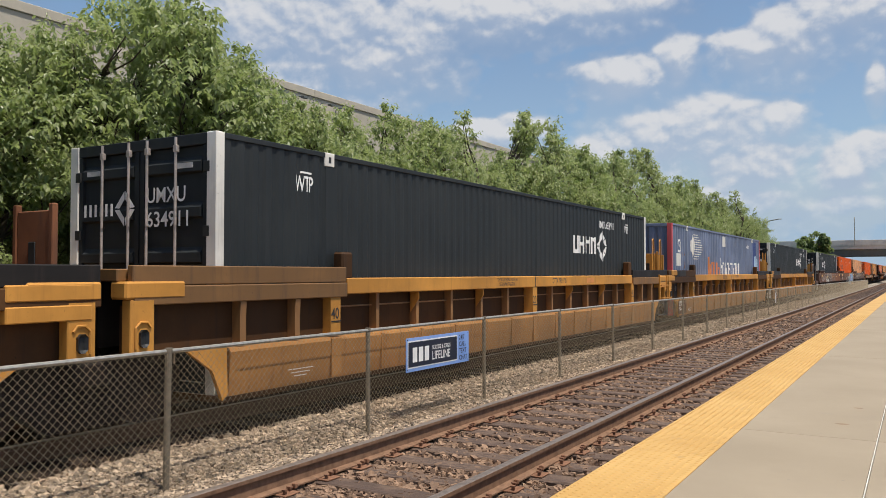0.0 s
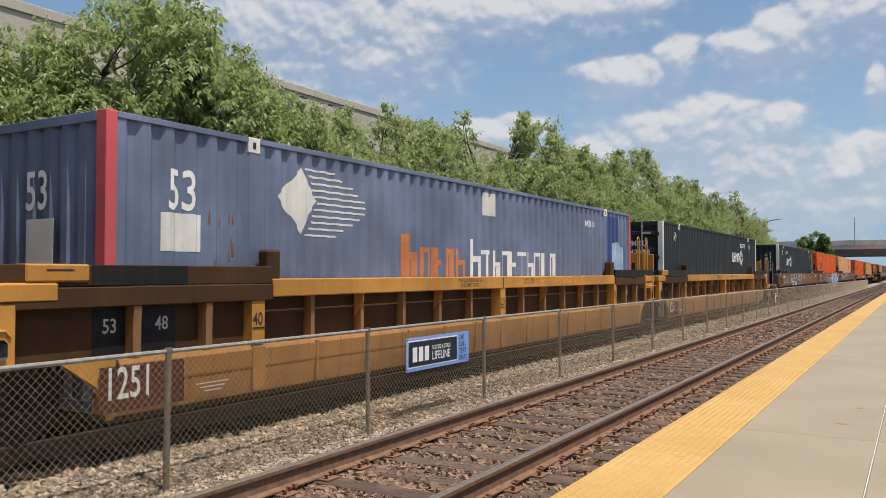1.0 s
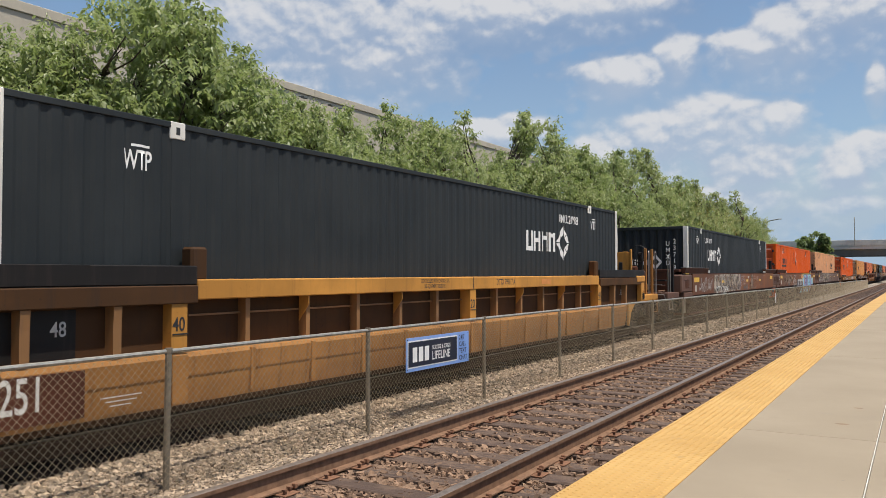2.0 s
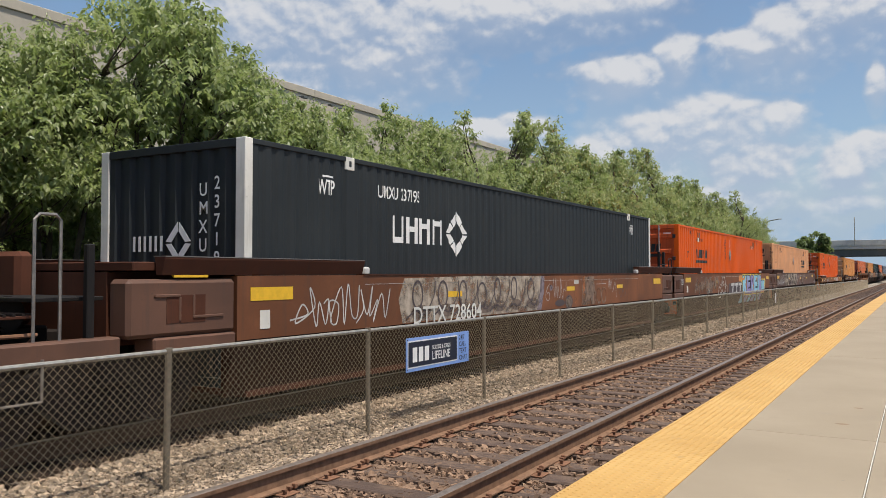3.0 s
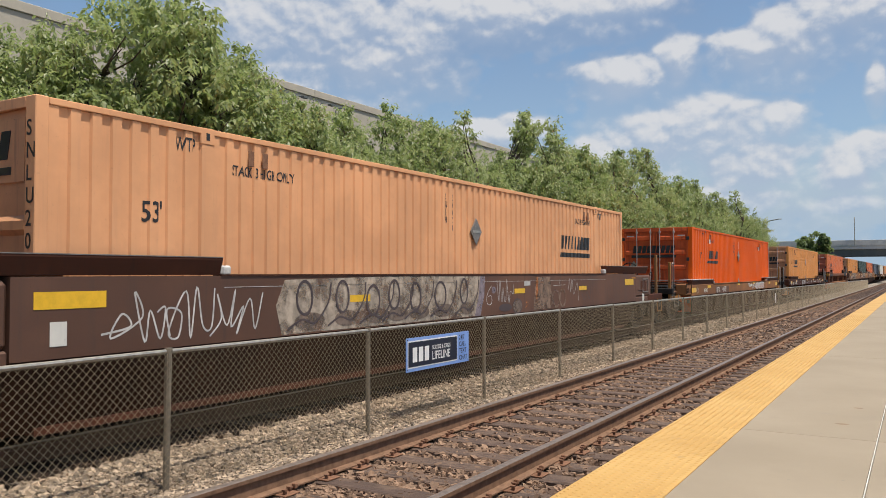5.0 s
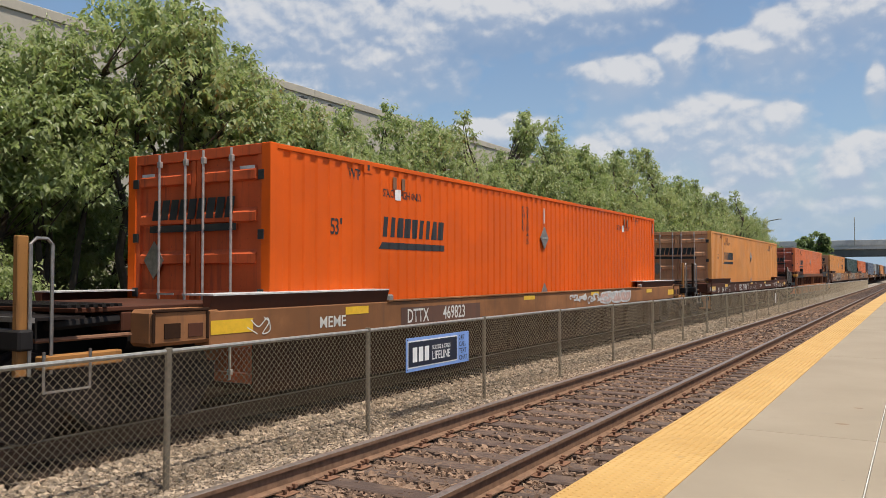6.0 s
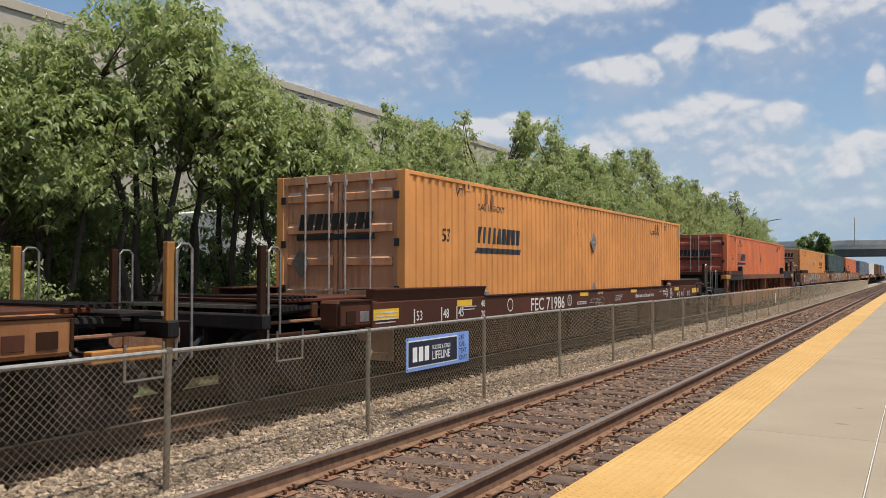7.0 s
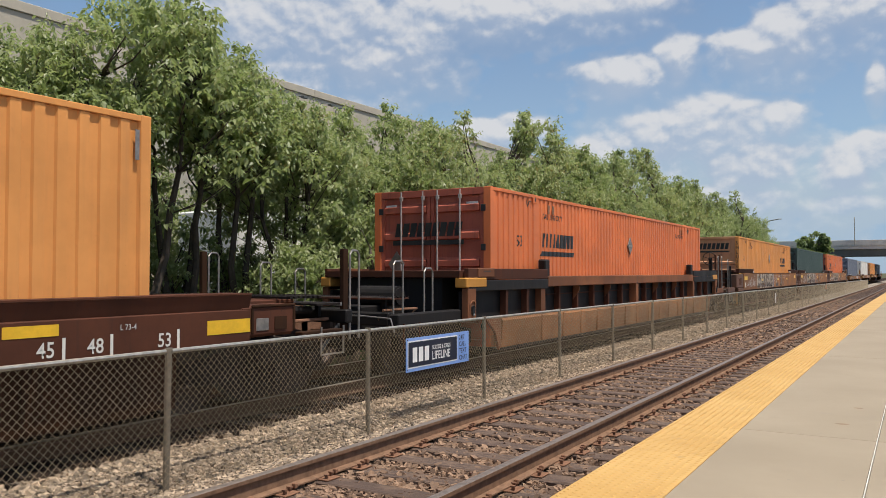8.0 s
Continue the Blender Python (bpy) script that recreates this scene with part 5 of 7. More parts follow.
def squiggles(car, x, y0, y1, z0, z1, material, count, seed, w=0.035):
    """Loose looping spray-can lines, like quick handwriting."""
    rng = random.Random(seed)
    for k in range(count):
        cy = y0 + (y1 - y0) * (k + rng.random() * 0.6) / count
        mid, amp = (z0 + z1) / 2 + rng.uniform(-0.08, 0.08), (z1 - z0) * rng.uniform(0.25, 0.42)
        adv, loop = rng.uniform(0.25, 0.75), rng.uniform(0.05, 0.16)
        turns, ph = rng.uniform(1.2, 3.2), rng.uniform(0, 6)
        pts = []
        for i in range(44):
            t = i / 43
            a = t * turns * math.tau + ph
            pts.append((cy + adv * t + loop * math.sin(a), mid + amp * math.cos(a) * (0.55 + 0.45 * math.sin(3 * t + ph))))
        part("graffiti_line", ribbon(bmesh.new(), pts, w * rng.uniform(0.7, 1.3), x + k * 0.0006), material, car)


def bubble(car, x, y, z, w, h, fill, edge, lean=0.0, notch=True):
    """One swollen graffiti letter: a filled shape with a dark outline behind it."""
    def outline(k):
        pts = []
        for i in range(20):
            t = i / 20 * math.tau
            c, s = math.cos(t), math.sin(t)
            u = math.copysign(abs(c) ** 0.45, c) * (w / 2 + k)
            v = math.copysign(abs(s) ** 0.45, s) * (h / 2 + k)
            pts.append((y + u + lean * v, z + v * (1 + 0.10 * math.sin(3 * t + y))))
        return pts
    part("graffiti_outline", prism(bmesh.new(), outline(0.045), "x", x, x + 0.002), edge, car)
    part("graffiti_letter", prism(bmesh.new(), outline(0.0), "x", x + 0.0025, x + 0.0045), fill, car)
    if notch:
        part("graffiti_outline", boxes((x + 0.005, x + 0.0065, y - w * 0.05, y + w * 0.36, z + h * 0.08, z + h * 0.16)), edge, car)


def smooth_car(s, label, paint, deck, group, first=False, last=False):
    """An open well car with tall smooth plate sides and raised decks over the trucks."""
    car = thing("well_car", label, "rail car", group)
    MOVING.append((car, s, 0.0))
    a, b = 1.95, LONG - 2.0
    for sg in (1, -1):
        x = lambda u, v: (min(sg * u, sg * v), max(sg * u, sg * v))
        part("side_plate", prism(bmesh.new(), [(sg * (W2 - 0.238), 1.55), (sg * W2, 1.55), (sg * W2, 0.845), (sg * (W2 - 0.238), 0.845)], "y", -0.35, LONG + 0.35), paint, car)
        # the plate below the bend has its shade in the paint
        part("lower_side", prism(bmesh.new(), [(sg * (W2 - 0.238), 0.842), (sg * (W2 - 0.002), 0.842), (sg * (W2 - 0.015), 0.80), (sg * (W2 - 0.235), 0.20), (sg * (W2 - 0.238), 0.20)], "y", -0.35, LONG + 0.35), P_SOOTSHADE, car, "sooty inward-sloping lower side with shade put into its colour")
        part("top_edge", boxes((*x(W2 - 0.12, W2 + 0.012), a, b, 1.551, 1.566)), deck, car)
        part("bottom_edge", boxes((*x(W2 - 0.30, W2 - 0.225), 0.2, LONG - 0.2, 0.165, 0.198)), P_SOOTSHADE, car)
        for y0, y1, near in ((-1.75, a, True), (b, LONG + 1.75, False)):
            f = 1 if near else -1
            e = y0 if near else y1
            part("end_deck_side", prism(bmesh.new(), [(sg * (W2 - 0.10), 1.56), (sg * (W2 - 0.02), 1.56), (sg * (W2 + 0.03), 1.72), (sg * (W2 + 0.03), 1.74), (sg * (W2 - 0.12), 1.74)], "y", y0 + 0.4 if near else y0, y1 if near else y1 - 0.4), deck, car)
            part("end_lip", boxes((*x(W2 - 0.14, W2 + 0.034), *sorted((y0 + (0.4 if near else 0), y1 - (0 if near else 0.4))), 1.741, 1.75)), STEEL, car)
            part("latch", boxes((*x(W2 - 0.08, W2 + 0.02), *sorted(((y1 if near else y0), (y1 if near else y0) + f * 0.14)), 1.555, 1.66), bevel=0.02), CHALK, car)
            part("end_block", boxes((*x(W2 - 0.30, W2 - 0.006), *sorted((e, e + f * 1.39)), 0.95, 1.52), bevel=0.04), P_UMBER, car)
            part("end_step", boxes((*x(W2 - 0.30, W2 - 0.0), *sorted((e + f * 0.3, e + f * 1.39)), 0.80, 0.945), bevel=0.02), P_UMBER, car)
            part("number_plate", prism(bmesh.new(), [(sg * (W2 - 0.02), 1.535), (sg * (W2 - 0.02), 1.56), (sg * (W2 - 0.20), 1.66), (sg * (W2 - 0.20), 1.64)], "y", *sorted((e + f * 0.55, e + f * 1.0))), P_REFL, car) if near and first else None
            for q0, q1, r0, r1 in ((0.30, 0.62, 1.34, 1.37), (0.60, 0.63, 1.1, 1.34), (0.78, 1.2, 1.12, 1.15), (0.78, 0.81, 1.15, 1.36)):
                part("block_bead", boxes((*x(W2 - 0.006, W2 + 0.008), *sorted((e + f * q0, e + f * q1)), r0, r1), bevel=0.006), P_UMBER, car)
            part("block_recess", boxes((*x(W2 - 0.005, W2 - 0.002), *sorted((e + f * 0.45, e + f * 0.95)), 1.08, 1.36)), deck, car)
            part("reflector", boxes((*x(W2 + 0.001, W2 + 0.004), *sorted((e + f * 1.6, e + f * 2.3)), 1.27, 1.42)), P_REFL, car)
        for y in (4.2, 9.16, 12.42):
            part("reflector", boxes((*x(W2 + 0.001, W2 + 0.004), y, y + 0.45, 1.20, 1.29)), P_REFL, car)
        part("notice", boxes((*x(W2 + 0.001, W2 + 0.004), 9.58, 9.85, 1.34, 1.42)), CHALK, car)
        part("seam", boxes((*x(W2 + 0.0005, W2 + 0.003), 2.0, LONG - 2.0, 1.425, 1.430)), CHALK, car)
        part("document_plate", boxes((*x(W2 + 0.001, W2 + 0.005), 0.0, 0.16, 0.95, 1.16)), OFFWHITE, car)
    for y0, y1 in ((-1.6, 0.3), (LONG - 0.3, LONG + 1.6)):
        part("end_platform", boxes((-W2 + 0.13, W2 - 0.13, y0, y1, 1.60, 1.69), bevel=0.01), deck, car)
        part("end_box", boxes((-1.0, 1.0, y0, y1, 0.85, 1.59)), P_DBROWN, car)
    part("well_floor", boxes((-W2 + 0.2, W2 - 0.2, 0.0, LONG, 0.17, 0.24)), deck, car)
    truck(car, -1.62)
    if not last:
        for q in (LONG + 0.78, LONG + 1.25):
            part("end_post", boxes((W2 - 0.26, W2 - 0.18, q, q + 0.06, 0.95, 2.2), bevel=0.01), P_BLK, car)
        for k in range(3):
            part("rung", tube(bmesh.new(), [(W2 - 0.19, LONG + 0.80, 1.1 + k * 0.36), (W2 - 0.13, LONG + 0.80, 1.1 + k * 0.36), (W2 - 0.13, LONG + 1.29, 1.1 + k * 0.36), (W2 - 0.19, LONG + 1.29, 1.1 + k * 0.36)], 0.013, 6), P_BLK, car)
        part("grab_iron", hoop(W2 - 0.1, LONG + 1.42, LONG + 1.75, 1.3, 2.0), P_BLK, car)
    if first:
        coupler(car, -3.2, -1)
        open_end(car, -3.1, -1.75, -1, P_UMBER, STEEL)
        for xx in (1.3, -1.3):
            part("grab_iron", hoop(xx, -2.55, -2.3, 0.85, 2.1), STEEL, car)
            part("end_post", boxes((xx - 0.035, xx + 0.035, -2.05, -1.97, 0.85, 1.85), bevel=0.01), P_BLK, car)
        part("hand_brake", boxes((-0.75, 0.15, -2.0, -1.8, 1.06, 1.80), bevel=0.05), P_DBROWN, car)
        part("tank_shelf", boxes((-1.2, 1.2, -2.5, -1.78, 1.32, 1.36), bevel=0.006), P_BLK, car)
    if last:
        truck(car, LONG + 1.9)
        coupler(car, LONG + 3.3, 1)
        open_end(car, LONG + 1.75, LONG + 3.2, 1, P_DBROWN, P_YWORN)
        for xx in (1.3, -1.3):
            part("end_post", boxes((xx - 0.035, xx + 0.035, LONG + 2.98, LONG + 3.06, 0.85, 2.1), bevel=0.01), P_YSTAKE, car)
            part("grab_iron", hoop(xx + 0.06, LONG + 2.2, LONG + 2.4, 0.85, 1.6), P_BLK, car)
        brake_wheel(car, 0.85, LONG + 1.95, 1.62)
        part("number_plate", prism(bmesh.new(), [(W2 - 0.02, 1.575), (W2 - 0.02, 1.60), (W2 - 0.20, 1.70), (W2 - 0.20, 1.68)], "y", LONG + 0.75, LONG + 1.2), P_REFL, car)
        frame_lines = [(0.95, 1.45, 1.40, 1.425), (0.95, 1.45, 1.06, 1.085), (0.95, 0.975, 1.085, 1.40), (1.425, 1.45, 1.085, 1.40)]
        part("window_frame", boxes(*[(W2 - 0.006, W2 + 0.012, LONG + q0, LONG + q1, z0, z1) for q0, q1, z0, z1 in frame_lines]), STEEL, car)
        part("document_plate", boxes((W2 - 0.004, W2 + 0.004, LONG + 0.92, LONG + 1.08, 0.83, 1.02)), OFFWHITE, car)
        stripe(car, P_YWORN, W2 + 0.001, LONG + 0.0, LONG + 0.34, 1.43, 1.47, "notice_line")
    return car


def low_car(s, label, paint, web, group, deck_paint, marks):
    """A stand-alone well car with low side sills."""
    car = thing("well_car", label, "rail car", group)
    MOVING.append((car, s, 0.0))
    a, b = 2.1, LONG - 2.1
    for sg in (1, -1):
        x = lambda u, v: (min(sg * u, sg * v), max(sg * u, sg * v))
        part("top_sill", boxes((*x(W2 - 0.235, W2), -1.16, LONG + 1.16, 0.82, 1.18), bevel=0.012), paint, car)
        part("sill_lip", boxes((*x(W2 - 0.10, W2 + 0.02), a, b, 1.181, 1.20)), paint, car)
        # web and ribs are painted dark for the shade below the sill
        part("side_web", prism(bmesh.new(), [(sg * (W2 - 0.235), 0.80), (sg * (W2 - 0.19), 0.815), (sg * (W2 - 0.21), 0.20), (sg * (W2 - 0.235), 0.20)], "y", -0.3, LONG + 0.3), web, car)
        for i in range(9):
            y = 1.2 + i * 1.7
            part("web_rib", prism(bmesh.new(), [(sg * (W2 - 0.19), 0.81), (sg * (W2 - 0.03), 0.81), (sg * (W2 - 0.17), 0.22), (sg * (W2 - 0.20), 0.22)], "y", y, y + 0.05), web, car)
        for y0, y1, near in ((-1.15, a, True), (b, LONG + 1.15, False)):
            f = 1 if near else -1
            e = y0 if near else y1
            part("end_deck_side", prism(bmesh.new(), [(sg * (W2 - 0.12), 1.181), (sg * (W2 - 0.02), 1.181), (sg * (W2 + 0.03), 1.34), (sg * (W2 - 0.12), 1.34)], "y", y0, y1), deck_paint, car)
            part("end_lip", boxes((*x(W2 - 0.4, W2 + 0.034), y0, y1, 1.341, 1.358)), CHALK if marks == "rusty" else deck_paint, car)
            part("latch", boxes((*x(W2 - 0.08, W2 + 0.02), *sorted(((y1 if near else y0), (y1 if near else y0) + f * 0.14)), 1.18, 1.28), bevel=0.02), STEEL, car)
            part("end_block", boxes((*x(W2 - 0.34, W2 - 0.005), *sorted((e - f * 0.75, e + f * 0.14)), 0.86, 1.22), bevel=0.035), paint, car)
            part("block_recess", boxes((*x(W2 - 0.004, W2 + 0.004), *sorted((e - f * 0.30, e - f * 0.10)), 0.93, 1.07), bevel=0.004), P_DBROWN if marks == "rusty" else STEEL, car)
            part("reflector", boxes((*x(W2 + 0.001, W2 + 0.004), *sorted((e - f * 0.0, e + f * 0.62)), 0.93, 1.08)), P_REFL, car)
            part("reflector", boxes((*x(W2 + 0.001, W2 + 0.004), *sorted((e + f * 2.3, e + f * 2.8)), 1.04, 1.14)), P_REFL, car)
            part("block_border", boxes((*x(W2 - 0.005, W2 + 0.012), *sorted((e - f * 0.75, e - f * 0.02)), 1.19, 1.225), (*x(W2 - 0.005, W2 + 0.012), *sorted((e - f * 0.75, e - f * 0.71)), 0.9, 1.189), (*x(W2 - 0.005, W2 + 0.012), *sorted((e - f * 0.06, e - f * 0.02)), 0.9, 1.189), bevel=0.01), web, car)
            part("block_plate", boxes((*x(W2 - 0.004, W2 + 0.006), *sorted((e - f * 0.60, e - f * 0.40)), 0.93, 1.08)), web, car)
        for y in (6.6, 10.2):
            part("reflector", boxes((*x(W2 + 0.001, W2 + 0.004), y, y + 0.5, 1.07, 1.15)), P_REFL, car)
    for y0, y1, f in ((-2.9, 0.3, -1), (LONG - 0.3, LONG + 2.9, 1)):
        e = y0 if f < 0 else y1
        part("end_platform", boxes((-W2 + 0.45, W2 - 0.45, y0 + 0.5, y1 - 0.5, 1.20, 1.25), bevel=0.01), deck_paint, car)
        part("end_box", boxes((-0.45, 0.45, y0 + 0.2, y1 - 0.2, 0.7, 1.195), bevel=0.02), P_BLK, car)
        for k in range(7):
            q = e - f * (0.25 + k * 0.09)
            part("grating_bar", boxes((-1.3, 1.3, *sorted((q, q - f * 0.045)), 1.262, 1.29)), UNDER, car)
        for xx in (1.08, -1.08):
            part("brace", tube(bmesh.new(), [(xx, e - f * 0.2, 1.1), (xx * 0.9, e - f * 1.5, 1.14), (xx * 1.12, e - f * 2.3, 1.0)], 0.05, 6), P_BLK, car)
            part("air_pipe", tube(bmesh.new(), [(xx * 1.12, e, 0.98), (xx * 1.12, e - f * 1.1, 0.98), (xx * 1.12, e - f * 1.2, 0.85), (xx * 1.12, e - f * 2.0, 0.85)], 0.022, 6), RUST, car)
            part("cross_rail", boxes((*sorted((xx, xx * 0.55)), *sorted((e - f * 1.0, e - f * 1.12)), 1.0, 1.19), bevel=0.01), P_DBROWN, car)
        bm = bmesh.new()
        bmesh.ops.create_cone(bm, cap_ends=True, segments=18, radius1=0.16, radius2=0.16, depth=0.85, matrix=Matrix.Translation((0.85, e - f * 1.55, 0.92)) @ Euler((math.pi / 2, 0, 0)).to_matrix().to_4x4())
        part("air_reservoir", bm, P_BLK, car)
    for y, f in ((-3.1, -1), (LONG + 3.1, 1)):
        part("end_frame", boxes((-1.42, 1.42, y - 0.07, y + 0.07, 0.92, 1.10), bevel=0.02), P_BLK, car)
        part("stirrup", tube(bmesh.new(), [(1.43, y - f * 0.15, 0.9), (1.43, y - f * 0.15, 0.55), (1.43, y - f * 0.6, 0.55), (1.43, y - f * 0.6, 0.9)], 0.014, 6), STEEL, car)
        for xx in (1.32, -1.32):
            part("end_post", boxes((xx - 0.035, xx + 0.035, y - 0.05, y + 0.05, 0.7, 1.9), bevel=0.008), P_YWORN if marks == "rusty" else web, car)
            part("grab_iron", hoop(xx + 0.06, y + 0.05, y + 0.25, 0.7, 1.88), STEEL, car)
        part("walkway", boxes((-1.35, 1.35, *sorted((y - f * 0.12, y - f * 0.6)), 1.165, 1.19)), UNDER, car)
        part("walkway_edge", boxes((-1.35, 1.35, *sorted((y - f * 0.08, y - f * 0.115)), 1.15, 1.195)), STEEL, car)
        for xx in (1.0, -1.0):
            part("walkway_leg", boxes((xx - 0.03, xx + 0.03, *sorted((y - f * 0.12, y - f * 0.18)), 1.0, 1.164)), P_BLK, car)
        part("brake_step", boxes((1.30, 1.42, *sorted((y - f * 0.15, y - f * 0.95)), 0.74, 0.86), bevel=0.01), P_YWORN if marks == "rusty" else web, car)
        coupler(car, y + f * 0.1, f)
        truck(car, y - f * 1.3)
    part("well_floor", boxes((-W2 + 0.22, W2 - 0.22, 0.0, LONG, 0.17, 0.24)), web, car)
    x = W2 + 0.0045
    if marks == "rusty":
        stripe(car, P_UMBER, W2 + 0.001, 2.44, 4.85, 0.83, 1.08, "repainted_patch", 0.003)
        write(car, "DTTX", 0.28, OFFWHITE, x, 2.60, 0.86, aspect=0.8)
        write(car, "469823", 0.28, OFFWHITE, x, 3.62, 0.87, aspect=0.85)
        write(car, "MEME", 0.20, OFFWHITE, x, 0.62, 0.90, aspect=1.05)
        scrawl(car, x, [(-0.56, 1.06), (-0.44, 0.98), (-0.3, 1.07), (-0.26, 0.93), (-0.38, 0.9), (-0.28, 1.02), (-0.36, 1.08)], 0.014, OFFWHITE)
        scrawl(car, x, [(-0.62, 0.98), (-0.46, 0.9)], 0.012, OFFWHITE)
        squiggles(car, x, 8.8, 12.2, 0.88, 1.12, CHALK, 10, 23, 0.05)
        for k, y in enumerate((11.2, 12.0, 12.7)):
            bubble(car, x, y, 1.0, 0.7, 0.2, plain("spray_pink", (0.5, 0.33, 0.27), 0.7), CHALK, 0.3, False)
    else:
        write(car, "FEC 71986", 0.345, OFFWHITE, x, 3.98, 0.855, aspect=1.12)
        for y, t in ((-0.07, "53"), (0.71, "48"), (1.19, "45")):
            write(car, t, 0.20, OFFWHITE, x, y, 0.88, aspect=0.9)
            stripe(car, OFFWHITE, x, y - 0.07, y - 0.04, 0.84, 1.05)
        for y, t in ((16.30, "53"), (15.53, "48"), (15.05, "45")):
            write(car, t, 0.19, OFFWHITE, x, y - 0.25, 0.86, aspect=0.9)
            stripe(car, OFFWHITE, x, y - 0.015, y + 0.015, 0.83, 1.02)
        write(car, "40", 0.20, OFFWHITE, x, 14.00, 0.985, aspect=0.9)
        write(car, "20", 0.20, OFFWHITE, x, 14.00, 0.83, aspect=0.9)
        stripe(car, OFFWHITE, x, 13.96, 14.26, 0.966, 0.976)
        stripe(car, OFFWHITE, x, 14.285, 14.315, 0.87, 1.01)
        write(car, "LOAD LIMIT", 0.062, OFFWHITE, x, 12.81, 1.03, aspect=0.75)
        stripe(car, CHALK, x, 13.19, 13.38, 1.035, 1.07, "number_bar")
        write(car, "L 73-4", 0.075, CHALK, x, 15.62, 1.05)
        write(car, "40", 0.15, OFFWHITE, x, 1.97, 1.01)
        write(car, "20", 0.15, OFFWHITE, x, 1.97, 0.84)
        for y0, n in ((-2.0 + 0.9, 4), (1.35 - 0.1, 2), (9.0, 2), (13.2, 3)):
            for k in range(n):
                stripe(car, CHALK, x, y0, y0 + 0.55 - 0.07 * (k % 2), 1.02 - k * 0.045, 1.035 - k * 0.045, "notice_line", 0.002)
        for y in (3.1, 5.98, 13.61):
            bm = bmesh.new()
            n = 20
            o = [[bm.verts.new((x, y + r * math.cos(i * math.tau / n), 1.0 + r * math.sin(i * math.tau / n))) for i in range(n)] for r in (0.12, 0.10)]
            for i in range(n):
                bm.faces.new((o[0][i], o[0][(i + 1) % n], o[1][(i + 1) % n], o[1][i]))
            part("ring_mark", bm, OFFWHITE, car)
        for k in range(14):
            stripe(car, CHALK, x, 10.6 + k * 0.12 + (0.05 if k in (7, 11) else 0), 10.68 + k * 0.12, 0.93, 1.03 if k in (0, 7, 11) else 1.0, "name_bar")
        for k, (word, size) in enumerate((("EXCEEDS", 0.05), ("PLATE", 0.05), ("H", 0.06))):
            write(car, word, size, CHALK, x, 5.98 - len(word) * size * 0.31, 1.035 - k * 0.062, aspect=0.9)
        write(car, "FEC 71986", 0.085, OFFWHITE, x, 7.72, 1.085, aspect=0.95)
        write(car, "LD LMT 166000", 0.075, CHALK, x, 8.92, 0.90, aspect=0.9)
        stripe(car, CHALK, x, 6.42, 6.98, 0.89, 0.955, "name_bar")
        for k in range(9):
            stripe(car, P_DBROWN, x + 0.0045, 6.45 + k * 0.058, 6.485 + k * 0.058, 0.903, 0.942, "name_bar", 0.002)
        squiggles(car, x, 7.05, 7.9, 0.86, 1.0, G_SILVER, 6, 77, 0.014)
    return car


def blob(car, name, x, pts, material, thick=0.002):
    return part(name, prism(bmesh.new(), pts, "x", x, x + thick), material, car)


def swollen(pts, k):
    """The outline pushed outwards by k."""
    n = len(pts)
    area = sum(pts[i][0] * pts[(i + 1) % n][1] - pts[(i + 1) % n][0] * pts[i][1] for i in range(n))
    sgn = 1 if area > 0 else -1
    made = []
    for i in range(n):
        a, b, c = Vector(pts[i - 1]), Vector(pts[i]), Vector(pts[(i + 1) % n])
        d1, d2 = (b - a).normalized(), (c - b).normalized()
        n1, n2 = Vector((d1.y, -d1.x)), Vector((d2.y, -d2.x))
        m = n1 + n2
        m = m.normalized() if m.length > 0.2 else n1
        made.append(tuple(b + m * k * sgn / max(0.6, m.dot(n1))))
    return made


def oval(y, z, a, b, n=26):
    return [(y + a * math.cos(i * math.tau / n), z + b * math.sin(i * math.tau / n)) for i in range(n + 1)]


def scrawl(car, x, pts, w, material):
    """One hand-drawn line, rounded through its corners."""
    made = []
    for i in range(len(pts) - 1):
        p = [Vector(pts[min(max(i + k, 0), len(pts) - 1)]) for k in (-1, 0, 1, 2)]
        for q in range(6):
            u = q / 6
            v = 0.5 * (2 * p[1] + (p[2] - p[0]) * u + (2 * p[0] - 5 * p[1] + 4 * p[2] - p[3]) * u * u + (3 * p[1] - p[0] - 3 * p[2] + p[3]) * u ** 3)
            made.append((v.x, v.y))
    part("graffiti_line", ribbon(bmesh.new(), made + [pts[-1]], w, x), material, car)


